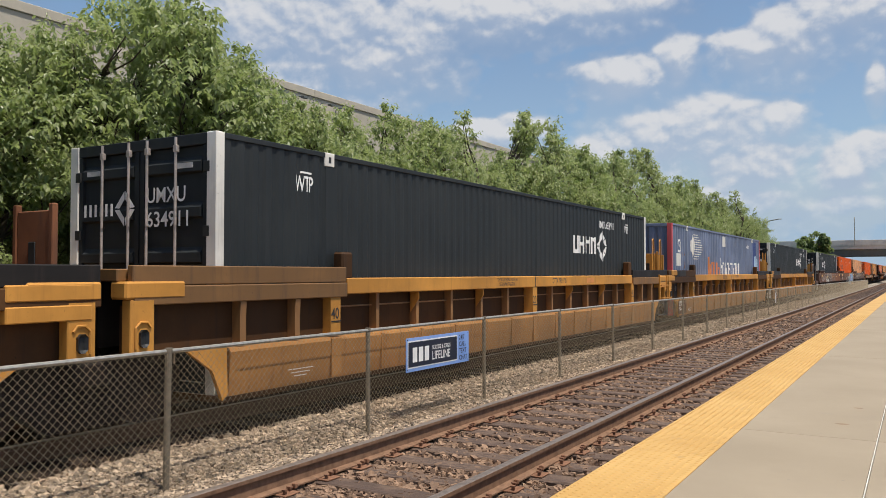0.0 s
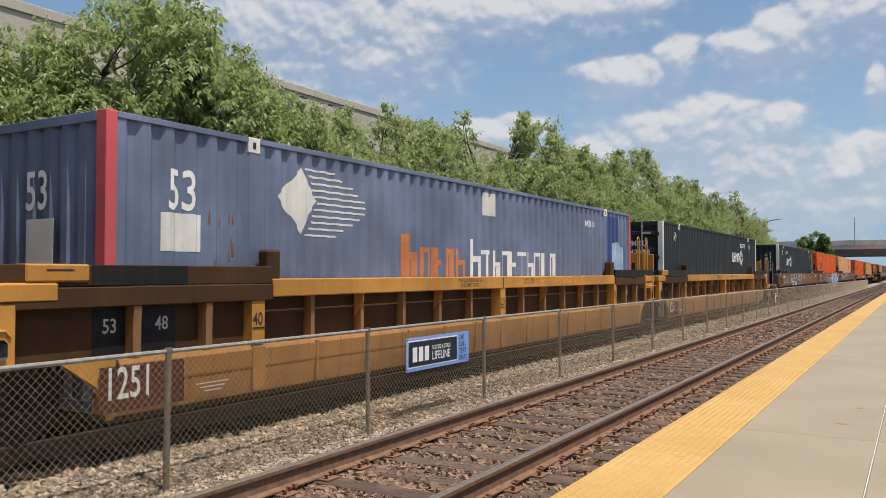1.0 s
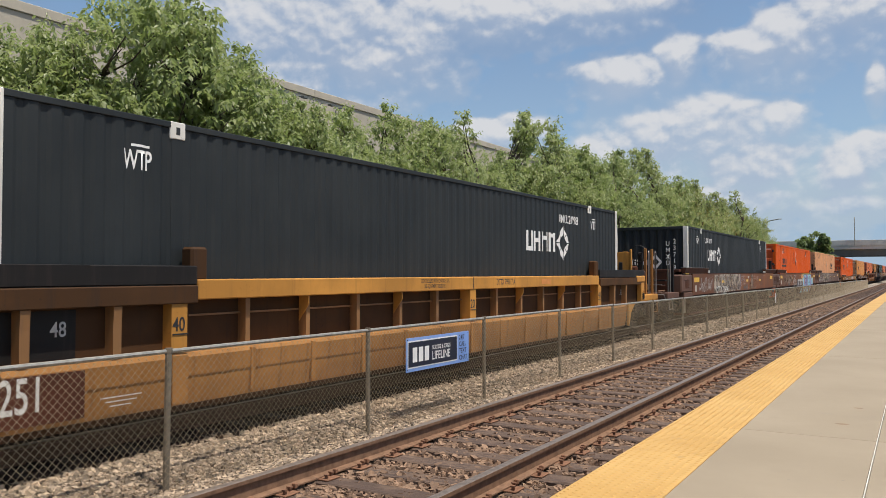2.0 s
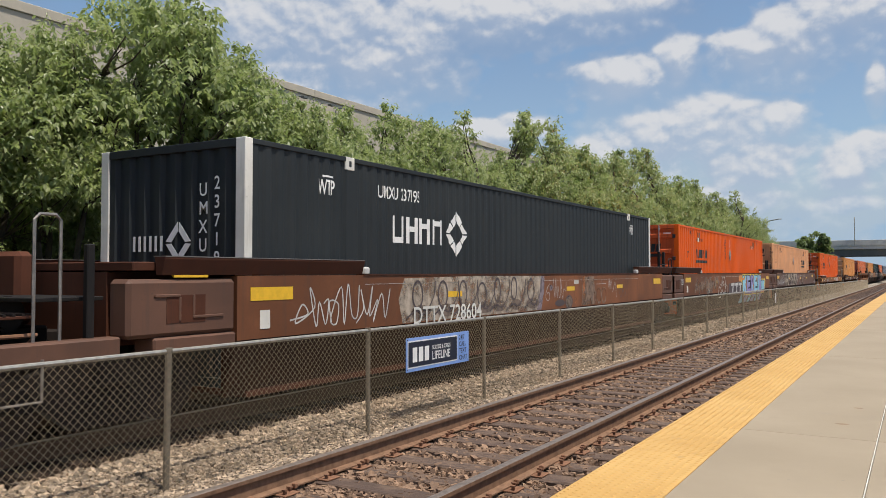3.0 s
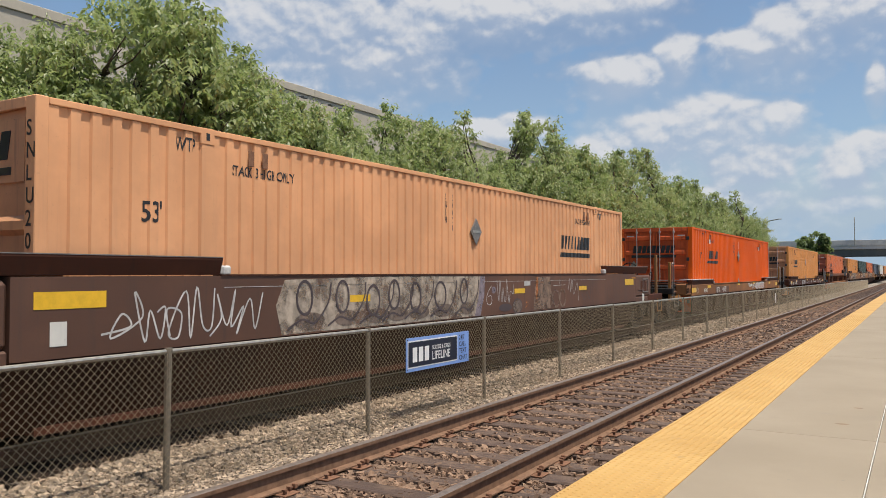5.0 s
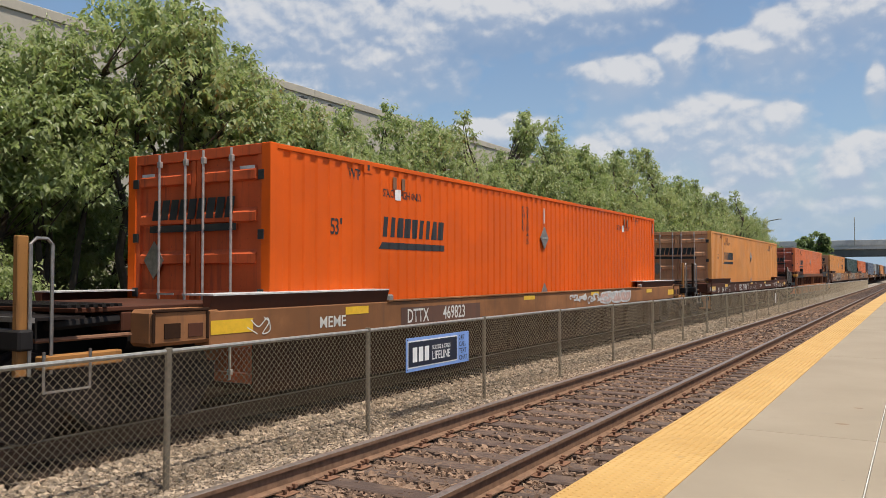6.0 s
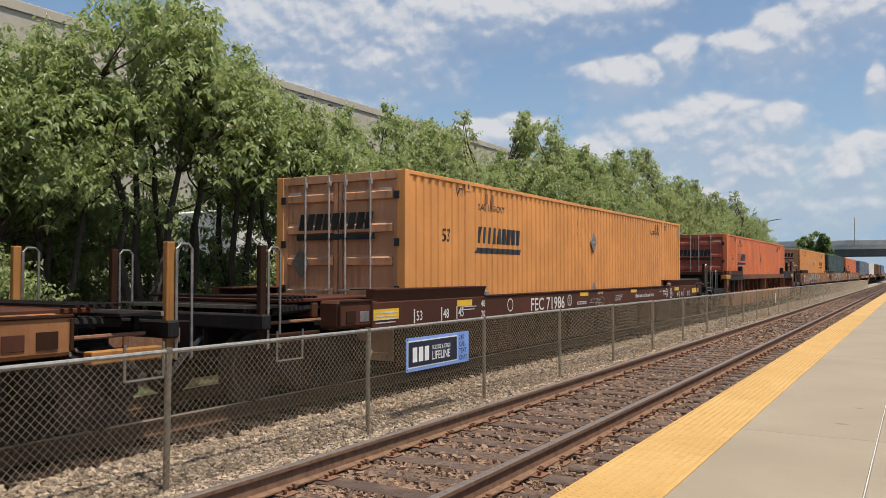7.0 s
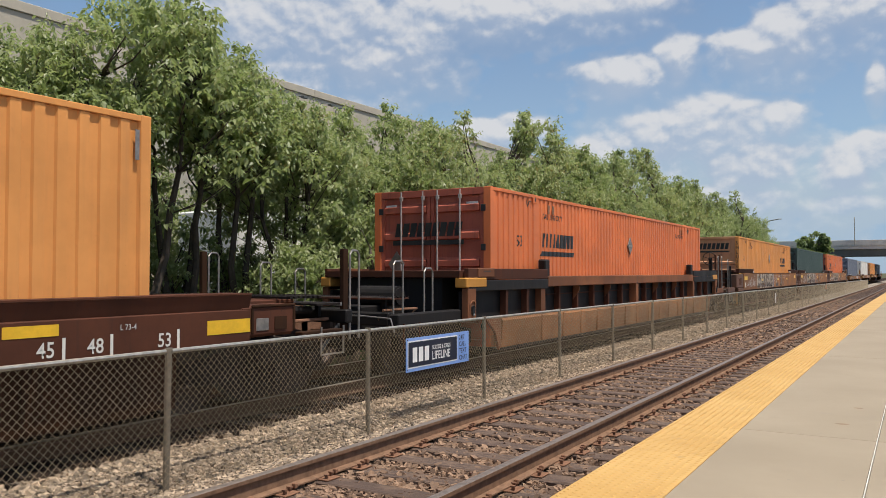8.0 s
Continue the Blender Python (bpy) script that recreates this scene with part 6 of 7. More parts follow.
def graffiti_tall(car, seed):
    """A cream panel with dark ring letters, thin pale tags, and faded brown fill-ins along the tall sides."""
    x = W2 + 0.001
    # tall jagged tag in thin strokes
    for p in ([(0.50, 1.02), (0.82, 1.08), (0.72, 1.20), (0.60, 0.98), (0.95, 1.16), (0.86, 1.40), (0.98, 0.92), (1.04, 1.22), (1.16, 0.94), (1.22, 1.24), (1.12, 1.2)],
              [(1.28, 0.96), (1.24, 1.22), (1.42, 1.18), (1.38, 0.94), (1.26, 1.0), (1.48, 1.40), (1.54, 0.92), (1.62, 1.44), (1.70, 1.04), (1.82, 1.02), (1.86, 1.42)],
              [(1.80, 0.92), (1.96, 1.10), (1.90, 1.36), (2.04, 1.02), (2.16, 1.40), (2.10, 1.0), (2.28, 1.22), (2.18, 0.92), (2.38, 1.30), (2.46, 0.96), (2.58, 1.36)]):
        scrawl(car, x, p, 0.020, CHALK)
    blob(car, "graffiti_patch", x, [(2.9, 0.86), (2.8, 1.2), (2.95, 1.50), (5.0, 1.53), (7.83, 1.52), (7.8, 1.2), (7.68, 0.86)], G_CREAM)
    blob(car, "graffiti_edge", x + 0.003, [(7.80, 1.52), (7.98, 1.52), (7.96, 1.2), (7.82, 0.86), (7.62, 0.86), (7.76, 1.2)], G_LILAC)
    rng = random.Random(seed)
    y = 3.3
    while y < 7.4:
        w = rng.uniform(0.16, 0.24)
        part("graffiti_line", ribbon(bmesh.new(), oval(y, rng.uniform(1.2, 1.3), w * 0.7, 0.2), 0.035, x + 0.006), G_DARK, car)
        blob(car, "graffiti_shade", x + 0.004, oval(y + 0.1, 1.0, w * 1.4, 0.10)[:-1], G_DUSK)
        scrawl(car, x + 0.007, [(y - 0.3, 0.92), (y - 0.05, 1.02), (y + 0.2, 0.98), (y + 0.45, 1.22), (y + 0.5, 1.46)], 0.026, G_DARK)
        y += rng.uniform(0.5, 0.75)
    # thin pale handwriting
    scrawl(car, x, [(8.44, 1.46), (8.52, 1.08), (8.56, 1.46), (8.64, 1.06), (8.68, 1.32), (8.74, 1.08), (8.80, 1.12), (8.82, 1.47), (8.92, 1.04), (8.98, 1.24), (9.10, 1.20), (9.12, 1.38)], 0.011, CHALK)
    scrawl(car, x, [(8.25, 1.36), (8.12, 1.26), (8.05, 1.12), (8.12, 1.03), (8.24, 1.06), (8.22, 1.18), (8.10, 1.17)], 0.011, CHALK)
    scrawl(car, x, [(11.79, 1.22), (11.86, 1.46), (11.92, 1.18), (12.0, 1.42), (12.10, 1.12), (12.3, 1.36), (12.38, 0.98)], 0.012, CHALK)
    scrawl(car, x, [(12.6, 1.12), (12.75, 0.98), (12.9, 1.16), (13.05, 1.0), (13.15, 1.2)], 0.014, G_DARK)
    blob(car, "graffiti_dot", x, oval(8.32, 1.28, 0.08, 0.06, 16)[:-1], G_LILAC)
    blob(car, "graffiti_letter", x, oval(9.28, 0.97, 0.2, 0.13)[:-1], G_DUSK)
    part("graffiti_line", ribbon(bmesh.new(), oval(9.28, 0.97, 0.2, 0.13), 0.026, x + 0.003), G_DARK, car)
    blob(car, "graffiti_shade", x + 0.0025, oval(8.78, 0.96, 0.26, 0.07)[:-1], G_DARK)
    blob(car, "graffiti_patch", x, [(10.02, 0.87), (10.05, 1.2), (10.14, 1.50), (10.82, 1.50), (10.86, 1.2), (10.78, 0.87)], G_SMOKE)
    blob(car, "graffiti_edge", x + 0.003, [(10.10, 1.08), (10.13, 1.5), (10.21, 1.5), (10.2, 1.08)], G_RUST)
    for yy, a in ((10.35, 0.17), (10.75, 0.16), (11.12, 0.15), (11.46, 0.15)):
        part("graffiti_line", ribbon(bmesh.new(), oval(yy, 1.06, a, 0.17), 0.05, x + 0.006), G_SMOKE, car)
    scrawl(car, x, [(9.75, 1.0), (9.66, 1.04), (9.72, 0.98), (9.64, 0.93)], 0.018, G_RUST)
    for p in ([(10.97, 1.32), (11.3, 1.325), (11.63, 1.33)], [(11.3, 1.34), (11.3, 1.44)]):
        scrawl(car, x, p, 0.008, CHALK)


def graffiti_bright(car):
    """A tall light blue and violet piece outlined in black over yellow, beside pale block shapes on a dark patch."""
    x = W2 + 0.001
    blob(car, "graffiti_patch", x, [(8.75, 1.22), (8.7, 1.42), (8.85, 1.47), (9.6, 1.47), (9.6, 1.22)], G_ORANGE)
    blob(car, "graffiti_halo", x + 0.0025, [(9.38, 0.62), (9.34, 1.47), (9.42, 1.52), (14.02, 1.52), (14.06, 1.30), (15.15, 1.30), (15.3, 1.2), (15.1, 0.84), (14.8, 0.62)], G_YELLOW)
    blob(car, "graffiti_halo", x + 0.005, [(9.9, 0.66), (10.15, 1.1), (10.3, 1.3), (14.1, 1.25), (15.05, 1.05), (14.9, 0.66)], G_ORANGE)
    lo, hi = 0.70, 1.46
    forms = [
        (G_CYAN, [(9.45, lo), (9.47, hi), (9.78, hi - 0.02), (9.80, 1.16), (9.98, hi), (10.33, hi - 0.03), (10.06, 1.10), (10.36, lo), (10.02, lo), (9.82, 0.92), (9.80, lo)]),
        (G_VIOLET, [(10.40, lo), (10.38, 1.40), (10.46, hi), (11.24, hi - 0.02), (11.28, 1.28), (10.72, 1.24), (10.72, 1.16), (11.2, 1.18), (11.24, 0.98), (10.72, 0.96), (10.72, 0.88), (11.32, 0.90), (11.34, lo)]),
        (G_VIOLET, [(11.40, lo), (11.38, 1.38), (11.46, hi), (11.95, hi - 0.01), (12.10, 1.30), (12.05, 1.10), (11.90, 1.02), (12.14, lo), (11.82, lo), (11.66, 0.92), (11.64, lo)]),
        (G_CYAN, [(12.20, lo), (12.18, hi), (13.02, hi - 0.02), (13.04, 1.28), (12.52, 1.25), (12.52, 1.16), (12.92, 1.18), (12.96, 0.98), (12.52, 0.96), (12.52, 0.88), (13.1, 0.90), (13.12, lo)]),
        (G_CYAN, [(13.10, 0.92), (13.10, hi), (13.38, hi), (13.38, 0.92), (13.62, lo), (13.2, lo)]),
        (G_VIOLET, [(13.44, lo), (13.44, hi), (13.98, hi - 0.02), (14.0, lo)]),
        (G_CYAN, [(14.14, 0.78), (14.10, 1.18), (14.2, 1.22), (15.05, 1.2), (14.9, 1.0), (14.98, 0.80)]),
    ]
    for k, (fill, pts) in enumerate(forms):
        blob(car, "graffiti_outline", x + 0.0075, swollen(pts, 0.045), BLACKP)
        blob(car, "graffiti_letter", x + 0.010, pts, fill)
    for y0, y1 in ((9.3, 9.85), (12.7, 12.98)):
        part("reflector", boxes((x + 0.013, x + 0.015, y0, y1, 1.27, 1.36)), G_ORANGE, car)
    # the piece runs on below the bend
    low = [(9.45, 10.36, G_CYAN), (10.42, 11.3, G_VIOLET), (11.36, 12.1, G_CYAN), (12.16, 13.1, G_VIOLET), (13.16, 14.0, G_CYAN), (14.1, 14.9, G_VIOLET)]
    for y0, y1, m in low:
        bm = bmesh.new()
        o = [bm.verts.new(p) for p in ((W2 - 0.010, y0, 0.795), (W2 - 0.010, y1, 0.795), (W2 - 0.1925, y1 - 0.08, 0.30), (W2 - 0.198, y0 + 0.05, 0.285))]
        bm.faces.new(o)
        part("graffiti_letter", bm, m, car)
    ring = bmesh.new()
    n = 44
    ribbon(ring, [(11.72 + 0.10 * (i / n) * math.cos(i * 0.45), 1.25 + 0.12 * (i / n) * math.sin(i * 0.45)) for i in range(n)], 0.020, x + 0.0145)
    part("graffiti_line", ring, BLACKP, car)
    # stencilled block on a dark patch, drawn as slanted bars
    blob(car, "repainted_patch", x, [(6.6, 0.70), (6.6, 1.16), (9.3, 1.22), (9.3, 0.70)], G_DARK)
    for y0 in (7.02, 7.80, 8.56):
        blob(car, "name_bar", x + 0.003, [(y0 + 0.06, 1.05), (y0 + 0.10, 1.16), (y0 + 0.76, 1.17), (y0 + 0.72, 1.06)], CHALK)
        blob(car, "name_bar", x + 0.003, [(y0 + 0.22, 0.80), (y0 + 0.34, 1.049), (y0 + 0.54, 1.049), (y0 + 0.42, 0.80)], CHALK)
    for k in range(4):
        part("name_line", boxes((x + 0.0055, x + 0.007, 7.5, 8.75, 0.87 + k * 0.04, 0.88 + k * 0.04)), G_DARK, car)
    # loops like a round-eared face, only as circles
    for cy, cz, r in ((5.65, 1.12, 0.36), (5.55, 1.18, 0.11), (5.55, 1.18, 0.055), (5.92, 1.10, 0.09), (5.92, 1.10, 0.045), (5.15, 0.98, 0.2), (6.15, 0.94, 0.2), (4.95, 0.85, 0.24)):
        bm = bmesh.new()
        ribbon(bm, [(cy + r * math.cos(i * math.tau / 24), cz + r * 0.85 * math.sin(i * math.tau / 24)) for i in range(25)], 0.022, x + 0.003)
        part("graffiti_line", bm, OFFWHITE, car)
    squiggles(car, x + 0.004, 1.0, 4.6, 0.86, 1.46, G_SMOKE, 11, 31, 0.11)
    squiggles(car, x + 0.004, 2.0, 4.4, 0.86, 1.4, P_DTAN, 6, 33, 0.04)
    blob(car, "graffiti_patch", x, [(2.9, 0.85), (2.85, 1.1), (3.1, 1.22), (3.6, 1.18), (3.7, 0.85)], G_SILVER)


def train():
    g1, g2 = "cars of the train", "cars of the train"
    yl = "yellow well car streaked with soot and rust, in a moving train"
    br = "rusty brown well car with tall smooth sides and faded graffiti"
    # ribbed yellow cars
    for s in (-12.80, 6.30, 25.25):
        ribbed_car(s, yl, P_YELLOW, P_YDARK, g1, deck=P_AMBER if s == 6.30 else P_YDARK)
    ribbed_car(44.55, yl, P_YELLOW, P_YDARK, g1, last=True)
    # tall brown cars
    c = smooth_car(68.0, br, P_BROWN, P_DBROWN, g2, first=True)
    graffiti_tall(c, 11)
    write(c, "DTTX 728604", 0.36, OFFWHITE, W2 + 0.016, 3.16, 0.83, aspect=1.0)
    c = smooth_car(87.35, "rusty brown well car with a bright light blue graffiti piece", P_BROWN, P_DBROWN, g2)
    graffiti_bright(c)
    write(c, "1251", 0.25, CHALK, W2 + 0.0095, -0.80, 1.20, aspect=0.80)
    c = smooth_car(106.7, br, P_UMBER, P_DBROWN, g2, last=True)
    graffiti_tall(c, 17)
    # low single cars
    low_car(130.4, "dusty brown well car with low sides and small graffiti", P_DTAN, P_SOOTSHADE, g2, P_DBROWN, "rusty")
    low_car(154.1, "dark maroon well car with low sides and white stencils", P_DBROWN, P_SOOTSHADE, g2, P_DBROWN, "clean")
    ribbed_car(177.7, "dark rusty well car with a black recessed ribbed side", P_BROWN, P_BLK, g2, first=True, last=True, numbers=False, deck=P_DBROWN)
    for i, s in enumerate((201.0, 220.3, 239.6)):
        c = smooth_car(s, br, P_DTAN, P_DBROWN, g2, first=i == 0, last=i == 2)
        graffiti_tall(c, 41 + i)
    for s in (263.0, 286.5, 310.0, 333.5):
        low_car(s, "dusty brown well car with low sides and small graffiti", P_DTAN, P_SOOTSHADE, g2, P_DBROWN, "rusty")

    black = "charcoal 53-foot container with white corner posts and white lettering"
    bk = dict(ridge=(0.225, 0.085, 0.040, 0.017))
    for s, num, end, near, far in ((-12.80, "UMXU 634911", "doors", None, 10.66), (6.30, "UMXU 634911", "doors", None, 10.66), (44.55, "UMXU 247988", "doors", None, 10.66), (68.0, "UMXU 237195", "upright", 3.02, None)):
        c = container(s, black, P_BLACK, P_BLACK, end, post_paint=OFFWHITE, casting=OFFWHITE, **bk)
        carbon_marks(c, num, end == "doors", near, far)
    c = container(25.25, "faded blue 53-foot container with red corner posts and peeling lettering", P_BLUE, P_BLUE, "upright", (0.285, 0.10, 0.055, 0.042), post_paint=P_PINK, casting=OFFWHITE)
    blue_marks(c)
    og = dict(ridge=(0.24, 0.105, 0.024, 0.021))
    tn = dict(ridge=(0.215, 0.10, 0.016, 0.024))
    for s, lab, paint, end, num, name_at, kw, sg in (
            (87.35, "bright orange 53-foot container with dark lettering", P_ORANGE, "doors", "SNLU 221948", 2.35, og, 8.12),
            (106.7, "bleached peach 53-foot container with a ribbed front wall", P_PEACH, "ribs", "SNLU 20078", 12.0, tn, 8.1),
            (130.4, "bright orange 53-foot container with dark lettering", P_ORANGE, "doors", "SNLU 213845", 2.32, og, 8.11),
            (154.1, "faded tan-orange 53-foot container with dark lettering", P_TAN, "doors", "SNLU 157934", 2.3, tn, 8.1),
            (177.7, "weathered orange 53-foot container with dark lettering", P_ORANGE2, "doors", "SNLU 254440", 2.3, tn, 8.1),
            (201.0, "faded tan-orange 53-foot container with a ribbed front wall", P_TAN, "ribs", "SNLU 20155", 12.0, tn, 8.1),
            (239.6, "weathered orange 53-foot container with dark lettering", P_ORANGE2, "doors", "SNLU 254117", 2.3, tn, 8.1),
            (310.0, "faded tan-orange 53-foot container with dark lettering", P_TAN, "doors", "SNLU 230411", 2.3, tn, 8.1)):
        c = container(s, lab, paint, paint, end, end_paint=P_ODOOR if paint == P_ORANGE else P_RDOOR if paint == P_ORANGE2 else P_TDOOR, post_paint=paint, **kw)
        orange_marks(c, num, end, BLACKP, name_at, sg)
    for s, lab, paint in ((220.3, "dark green 53-foot container far down the train", P_GREEN), (263.0, "grey-blue 53-foot container far down the train", P_GREY),
                          (286.5, "white 53-foot container far down the train", OFFWHITE), (333.5, "grey-blue 53-foot container far down the train", P_GREY)):
        container(s, lab, paint, paint, "doors")


# ---- trees ----
def tree_form(seed, height, spread, lobes, leaf_size, leaf_mat, low=0.25, leaders=5, shoots=17):
    """Meshes of a trunk with limbs, and of a crown: lobes of leafy shoots whose large leaves hang from them."""
    rng = random.Random(seed)
    g = np.random.default_rng(seed)
    # lobes fill a dome, the outer ones first; a few leaders stand out above it
    heart = []
    for i in range(lobes):
        a = rng.uniform(0, math.tau)
        out = spread * math.sqrt(rng.random()) * 0.86
        roof = height * (0.92 - 0.46 * (out / spread) ** 2)
        z = roof - (roof - height * low) * rng.random() ** 1.25
        heart.append((out * math.cos(a), out * math.sin(a), z, rng.uniform(0.32, 0.78)))
    for i in range(leaders):
        a, out = rng.uniform(0, math.tau), spread * rng.uniform(0.0, 0.62)
        top = height * (1.0 - 0.40 * (out / spread) ** 2) * (1.0 if i == 0 else rng.uniform(0.90, 1.0))
        for k in range(4):
            heart.append((out * math.cos(a), out * math.sin(a), top - 0.22 - k * 0.28, 0.19 + 0.07 * k))
    # stems, and a limb from a stem to each lobe
    bm = bmesh.new()

    def bar(pts, r0, r1, n):
        last = None
        for i, q in enumerate(pts):
            rr = r0 + (r1 - r0) * i / (len(pts) - 1)
            ring = [bm.verts.new(q + Vector((math.cos(k * math.tau / n) * rr, math.sin(k * math.tau / n) * rr, 0))) for k in range(n)]
            for k in range(n if last else 0):
                bm.faces.new((last[k], last[(k + 1) % n], ring[(k + 1) % n], ring[k]))
            last = ring

    stems = []
    for s in range(3):
        a = s * 2.1 + rng.random()
        lean, r = rng.uniform(0.25, 0.45) * spread, 0.12
        pts = [Vector((r * math.cos(a), r * math.sin(a), -0.1))]
        for i in range(1, 8):
            t = i / 7
            pts.append(Vector(((r + lean * t ** 1.4) * math.cos(a) + rng.uniform(-0.08, 0.08), (r + lean * t ** 1.4) * math.sin(a) + rng.uniform(-0.08, 0.08), height * 0.70 * t)))
        stems.append(pts)
        bar(pts, 0.095, 0.025, 7)
    for x, y, z, r in heart:
        end = Vector((x, y, z))
        best = min((q for pts in stems for q in pts[1:] if q.z < z - 0.1), key=lambda q: (q - end).length + 0.6 * abs(q.z - (z - 0.8)), default=None)
        if best is not None:
            mid = best.lerp(end, 0.55) + Vector((rng.uniform(-0.12, 0.12), rng.uniform(-0.12, 0.12), -0.12))
            bar([best, best.lerp(mid, 0.5), mid, end], 0.032, 0.010, 5)
    trunk = mesh_of("trunk", bm, BARK)
    # shoots on every lobe, leaves in turn along every shoot
    per = 11
    h = np.array(heart)
    count = np.maximum(8, (shoots * (h[:, 3] / 0.5) ** 1.6)).astype(int)
    pick = np.repeat(np.arange(len(h)), count)
    m = len(pick)
    d = g.normal(0, 1, (m, 3))
    d /= np.linalg.norm(d, axis=1)[:, None]
    d[:, 2] = np.where(d[:, 2] < -0.35, -d[:, 2], d[:, 2])
    root = h[pick, :3] + d * (h[pick, 3] * g.uniform(0.45, 0.95, m))[:, None] * np.array((1.0, 1.0, 0.8))
    axis = d * np.array((0.8, 0.8, 0.5)) + np.array((0, 0, 0.45)) + g.normal(0, 0.2, (m, 3))
    axis /= np.linalg.norm(axis, axis=1)[:, None]
    length = g.uniform(0.22, 0.46, m) * np.where(h[pick, 3] < 0.35, 0.62, 1.0)
    t = (np.arange(per) + 0.5) / per
    pos = (root[:, None] + axis[:, None] * (t[None, :, None] * length[:, None, None])).reshape(-1, 3)
    n = len(pos)
    ang = (g.uniform(0, 6.28, (m, 1)) + np.arange(per)[None] * 2.4 + g.normal(0, 0.3, (m, per))).reshape(-1)
    pos[:, 2] -= 0.05 * np.tile(t, m) ** 2
    droop = np.clip(g.normal(0.55, 0.38, n), -0.25, 1.35)
    roll = g.normal(0, 0.38, n)
    sz = (leaf_size * g.uniform(0.6, 1.25, n) * np.tile(1.12 - 0.5 * t ** 2, m))[:, None]
    d = np.stack((np.cos(ang) * np.cos(droop), np.sin(ang) * np.cos(droop), -np.sin(droop)), -1)
    side = np.stack((-np.sin(ang), np.cos(ang), np.zeros(n)), -1)
    up = np.cross(d, side)
    side = side * np.cos(roll)[:, None] + up * np.sin(roll)[:, None]
    up = np.cross(d, side)
    up *= np.sign(up[:, 2:3] + 1e-9)
    down = np.array((0, 0, 0.20))
    pos = pos + d * 0.03
    v = np.stack((pos, pos + (d * 0.28 + side * 0.27 + up * 0.05) * sz, pos + (d * 0.62 + side * 0.21 + up * 0.05 - down * 0.4) * sz, pos + (d * 0.98 - down) * sz,
                  pos + (d * 0.62 - side * 0.21 + up * 0.05 - down * 0.4) * sz, pos + (d * 0.28 - side * 0.27 + up * 0.05) * sz), 1)
    b = np.arange(n) * 6
    f = np.concatenate((np.stack((b, b + 1, b + 2, b + 3), -1), np.stack((b, b + 3, b + 4, b + 5), -1)))
    crown = raw_mesh("crown", v.reshape(-1, 3).tolist(), f.tolist(), leaf_mat)
    return trunk, crown


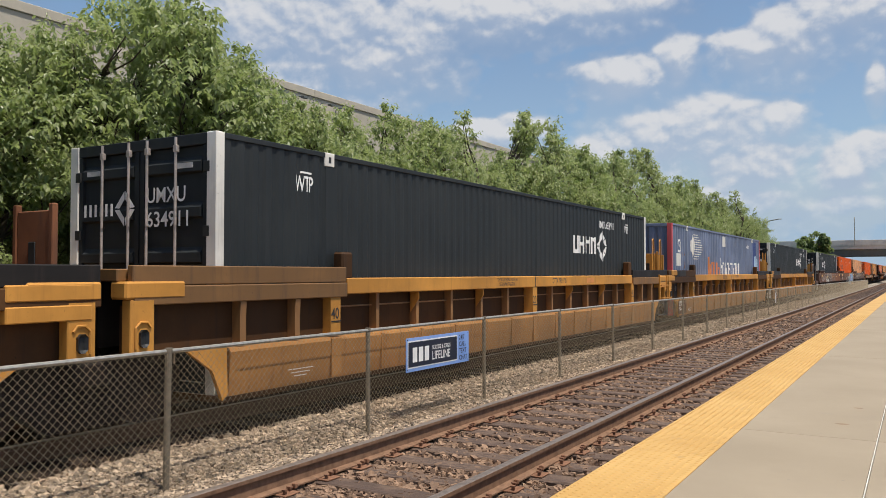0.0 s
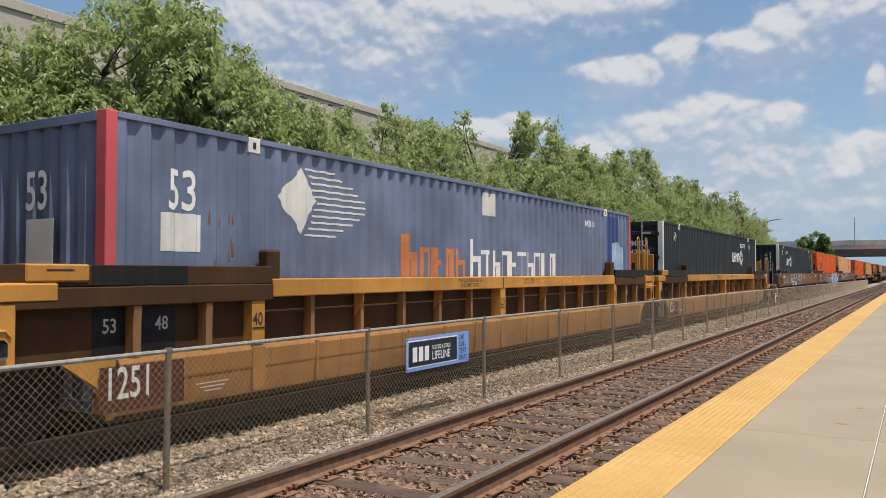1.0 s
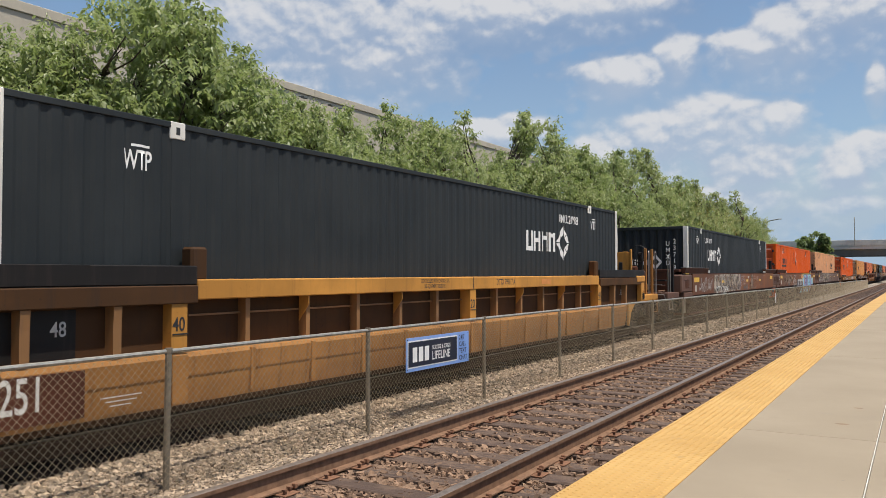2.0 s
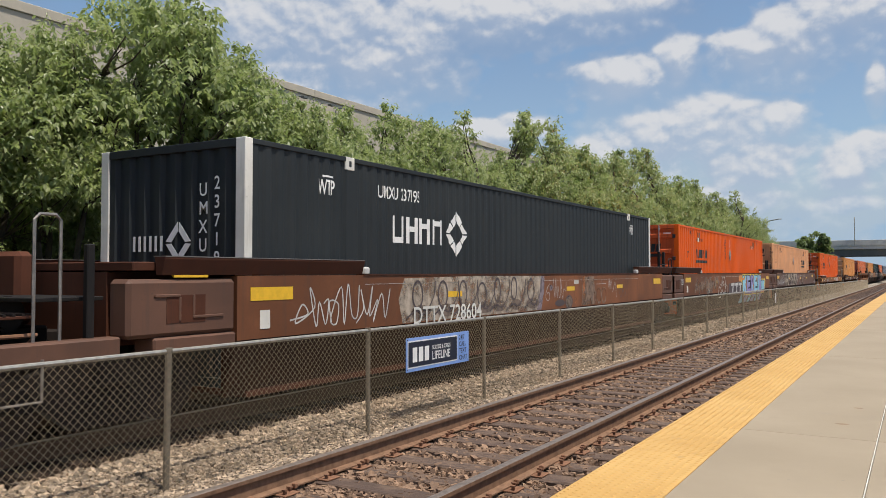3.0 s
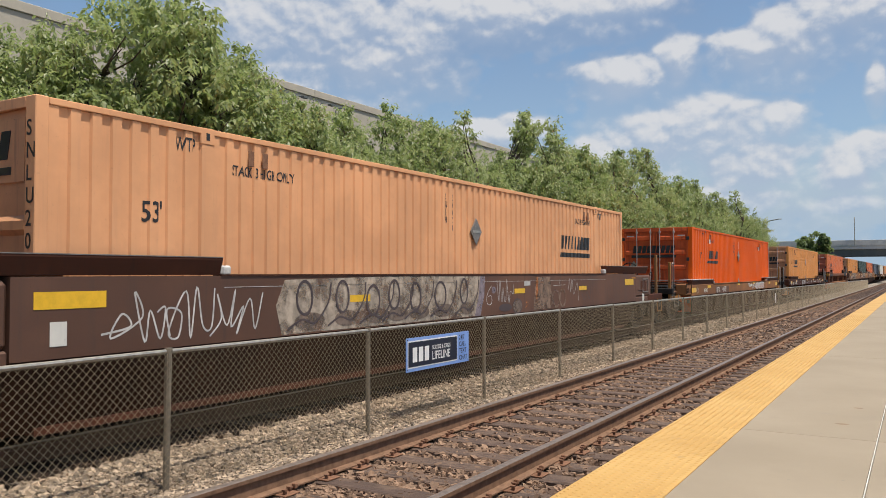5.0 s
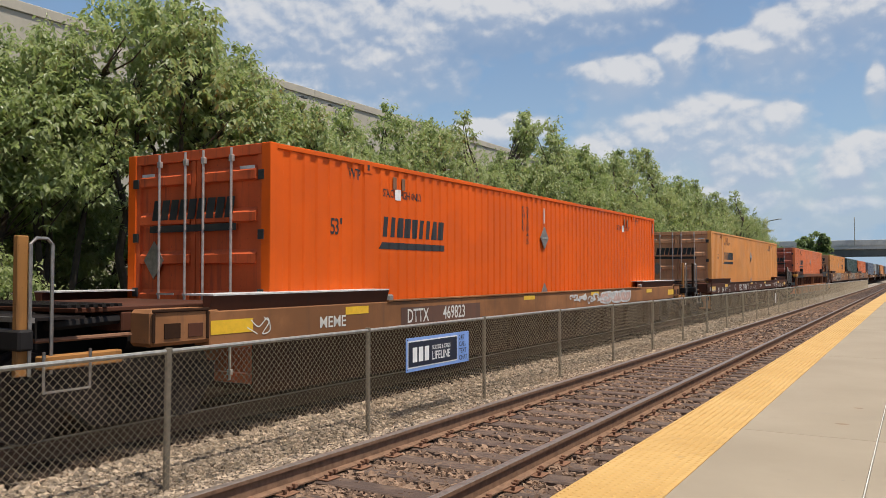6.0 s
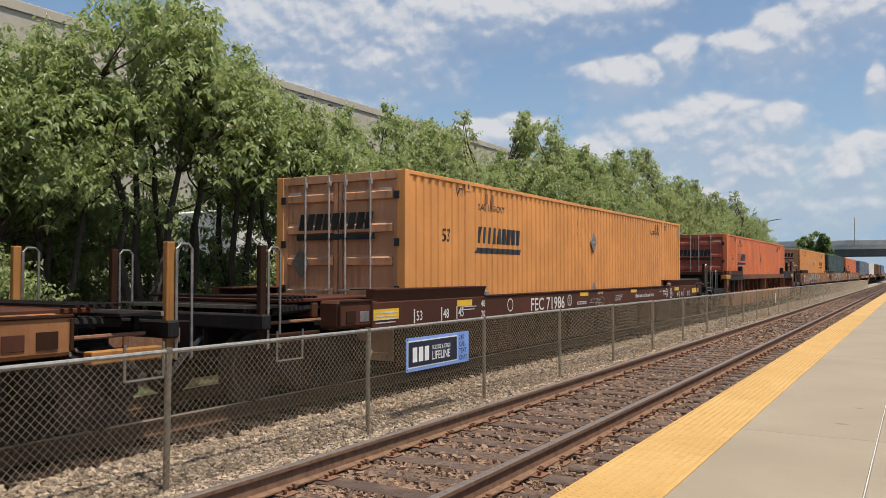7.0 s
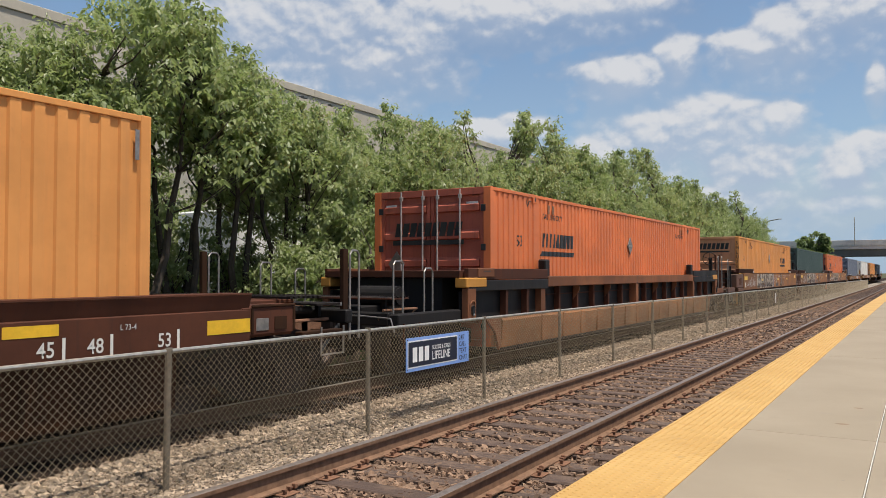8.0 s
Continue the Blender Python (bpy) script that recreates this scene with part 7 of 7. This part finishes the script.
def trees():
    H = 6.8
    forms = [tree_form(20 + k, H, sp, 46, 0.12, LEAF, 0.20) for k, sp in enumerate((2.0, 1.85, 2.1, 1.9, 2.2))]
    open_forms = [tree_form(40 + k, H, 2.0, 48, 0.115, LEAF, 0.45) for k in range(3)]
    slim = tree_form(52, H, 1.25, 26, 0.115, LEAF, 0.60, 3)
    tall_stem = tree_form(53, H, 1.9, 38, 0.115, LEAF, 0.60)
    low = [tree_form(60 + k, 3.6, 1.5, 28, 0.115, LEAF, 0.12, 3) for k in range(2)]
    tuft = tree_form(70, 3.0, 1.1, 15, 0.115, LEAF, 0.52, 2)
    rng = random.Random(12)

    def plant(form, x, y, turn, size, label, z=-0.5):
        t = thing("tree", label, "tree", "trees along the railway", at=pose(x, y, z, 0, 0, turn))
        t.scale = (size, size, size)
        part("trunk", form[0], None, t)
        part("crown", form[1], None, t)

    name = "bushy green deciduous tree with large drooping leaves"
    # place along the row and height of the top above the rails
    row = [(-2.5, 5.9), (-0.3, 6.0), (1.8, 6.0), (3.8, 6.0), (5.6, 5.9), (7.1, 5.8), (8.5, 5.7), (9.9, 7.2), (11.4, 6.8), (12.5, 6.55), (13.7, 5.75), (15.2, 5.5), (16.7, 6.0),
           (18.9, 6.45), (21.5, 6.5), (23.4, 5.85), (25.1, 6.1), (26.9, 7.4), (29.1, 6.9), (31.3, 7.45), (34.0, 7.1), (36.6, 6.8), (39.0, 7.3), (42.6, 7.95), (45.6, 7.3), (48.5, 6.9), (52.5, 7.6)]
    row += [(56.3, 6.9), (60.5, 7.1), (65.1, 7.7), (69.6, 6.9), (74.8, 6.0), (80.0, 5.6)]
    for k, (y, tall) in enumerate(row):
        form = slim if y in (12.5, 16.7) else tall_stem if y == 11.4 else open_forms[k % 3] if 3 < y < 19 else forms[k % 5]
        plant(form, -12.6 + rng.uniform(-0.3, 0.3), y, rng.uniform(0, 360), (tall + (0.75 if y < 22 else 0.35 if y < 26 else 0.65 if y < 32 else 0.95)) / H, name)
        if k % 2 == 0 and not 11 < y < 17:
            plant(forms[(k + 2) % 5], -15.2 + rng.uniform(-0.5, 0.5), y + 1.0, rng.uniform(0, 360), (tall - 0.1) / H, name)
    k = 0
    y = -2.0
    while y < 70:
        if not 3.0 < y < 17.4:
            plant(low[k % 2], -11.4 + rng.uniform(-0.5, 0.4), y, rng.uniform(0, 360), rng.uniform(0.7, 1.15), "leafy green shrub at the foot of the trees")
        y += rng.uniform(2.4, 3.8)
        k += 1
    for x, y, turn, size in ((-13.4, 12.0, 0, 0.85), (-13.1, 13.2, 40, 0.80), (-12.9, 14.7, 130, 0.78), (-13.1, 16.4, 250, 0.84), (-13.6, 18.2, 20, 0.9),
                             (-15.6, 9.4, 75, 1.3), (-15.4, 11.4, 200, 1.25), (-15.7, 20.4, 310, 1.2), (-11.3, 6.4, 90, 0.72)):
        plant(low[k % 2], x, y, turn, size, "leafy green shrub at the foot of the trees")
        k += 1
    for x, y in ((-11.0, 12.7), (-10.9, 14.3), (-11.0, 16.1), (-11.1, 17.6)):
        plant(tuft, x, y, 140 * y, 0.9 if y < 13 else 1.15, "leafy low branch of a young tree in the sun")
    for y in range(12, 45, 3):
        plant(forms[y % 5], -21.6 + rng.uniform(-0.6, 0.6), y + rng.uniform(-0.6, 0.6), rng.uniform(0, 360), 0.86, name)
    far = tree_form(90, 8.0, 3.2, 60, 0.40, LEAF_FAR, 0.12, 4, 9)
    for x, yy, size in ((-18.6, 93, 1.06), (-17.9, 98, 1.06), (-17.5, 104, 1.03), (-18.5, 134, 0.80), (-14.3, 141, 1.14), (-15.2, 144, 1.05), (-30, 150, 1.2), (-40, 150, 1.1)):
        plant(far, x, yy, rng.uniform(0, 360), size, "distant round-headed tree near the road bridge")


setting()
sky_banks()
tracks()
ballast()
fence()
sign()
warehouse()
overpass()
trees()
train()


def travelled(t):
    """Metres that the train has run since the start."""
    return 20.3 * t + 0.04 * t * t - 0.035 * max(0.0, t - 6.0) ** 2


def motions():
    times = [i * 1.0 for i in range(9)]
    for ob, s, z in MOVING:
        walk(ob, [(t, pose(LINE, s - travelled(t), z)) for t in times])


motions()
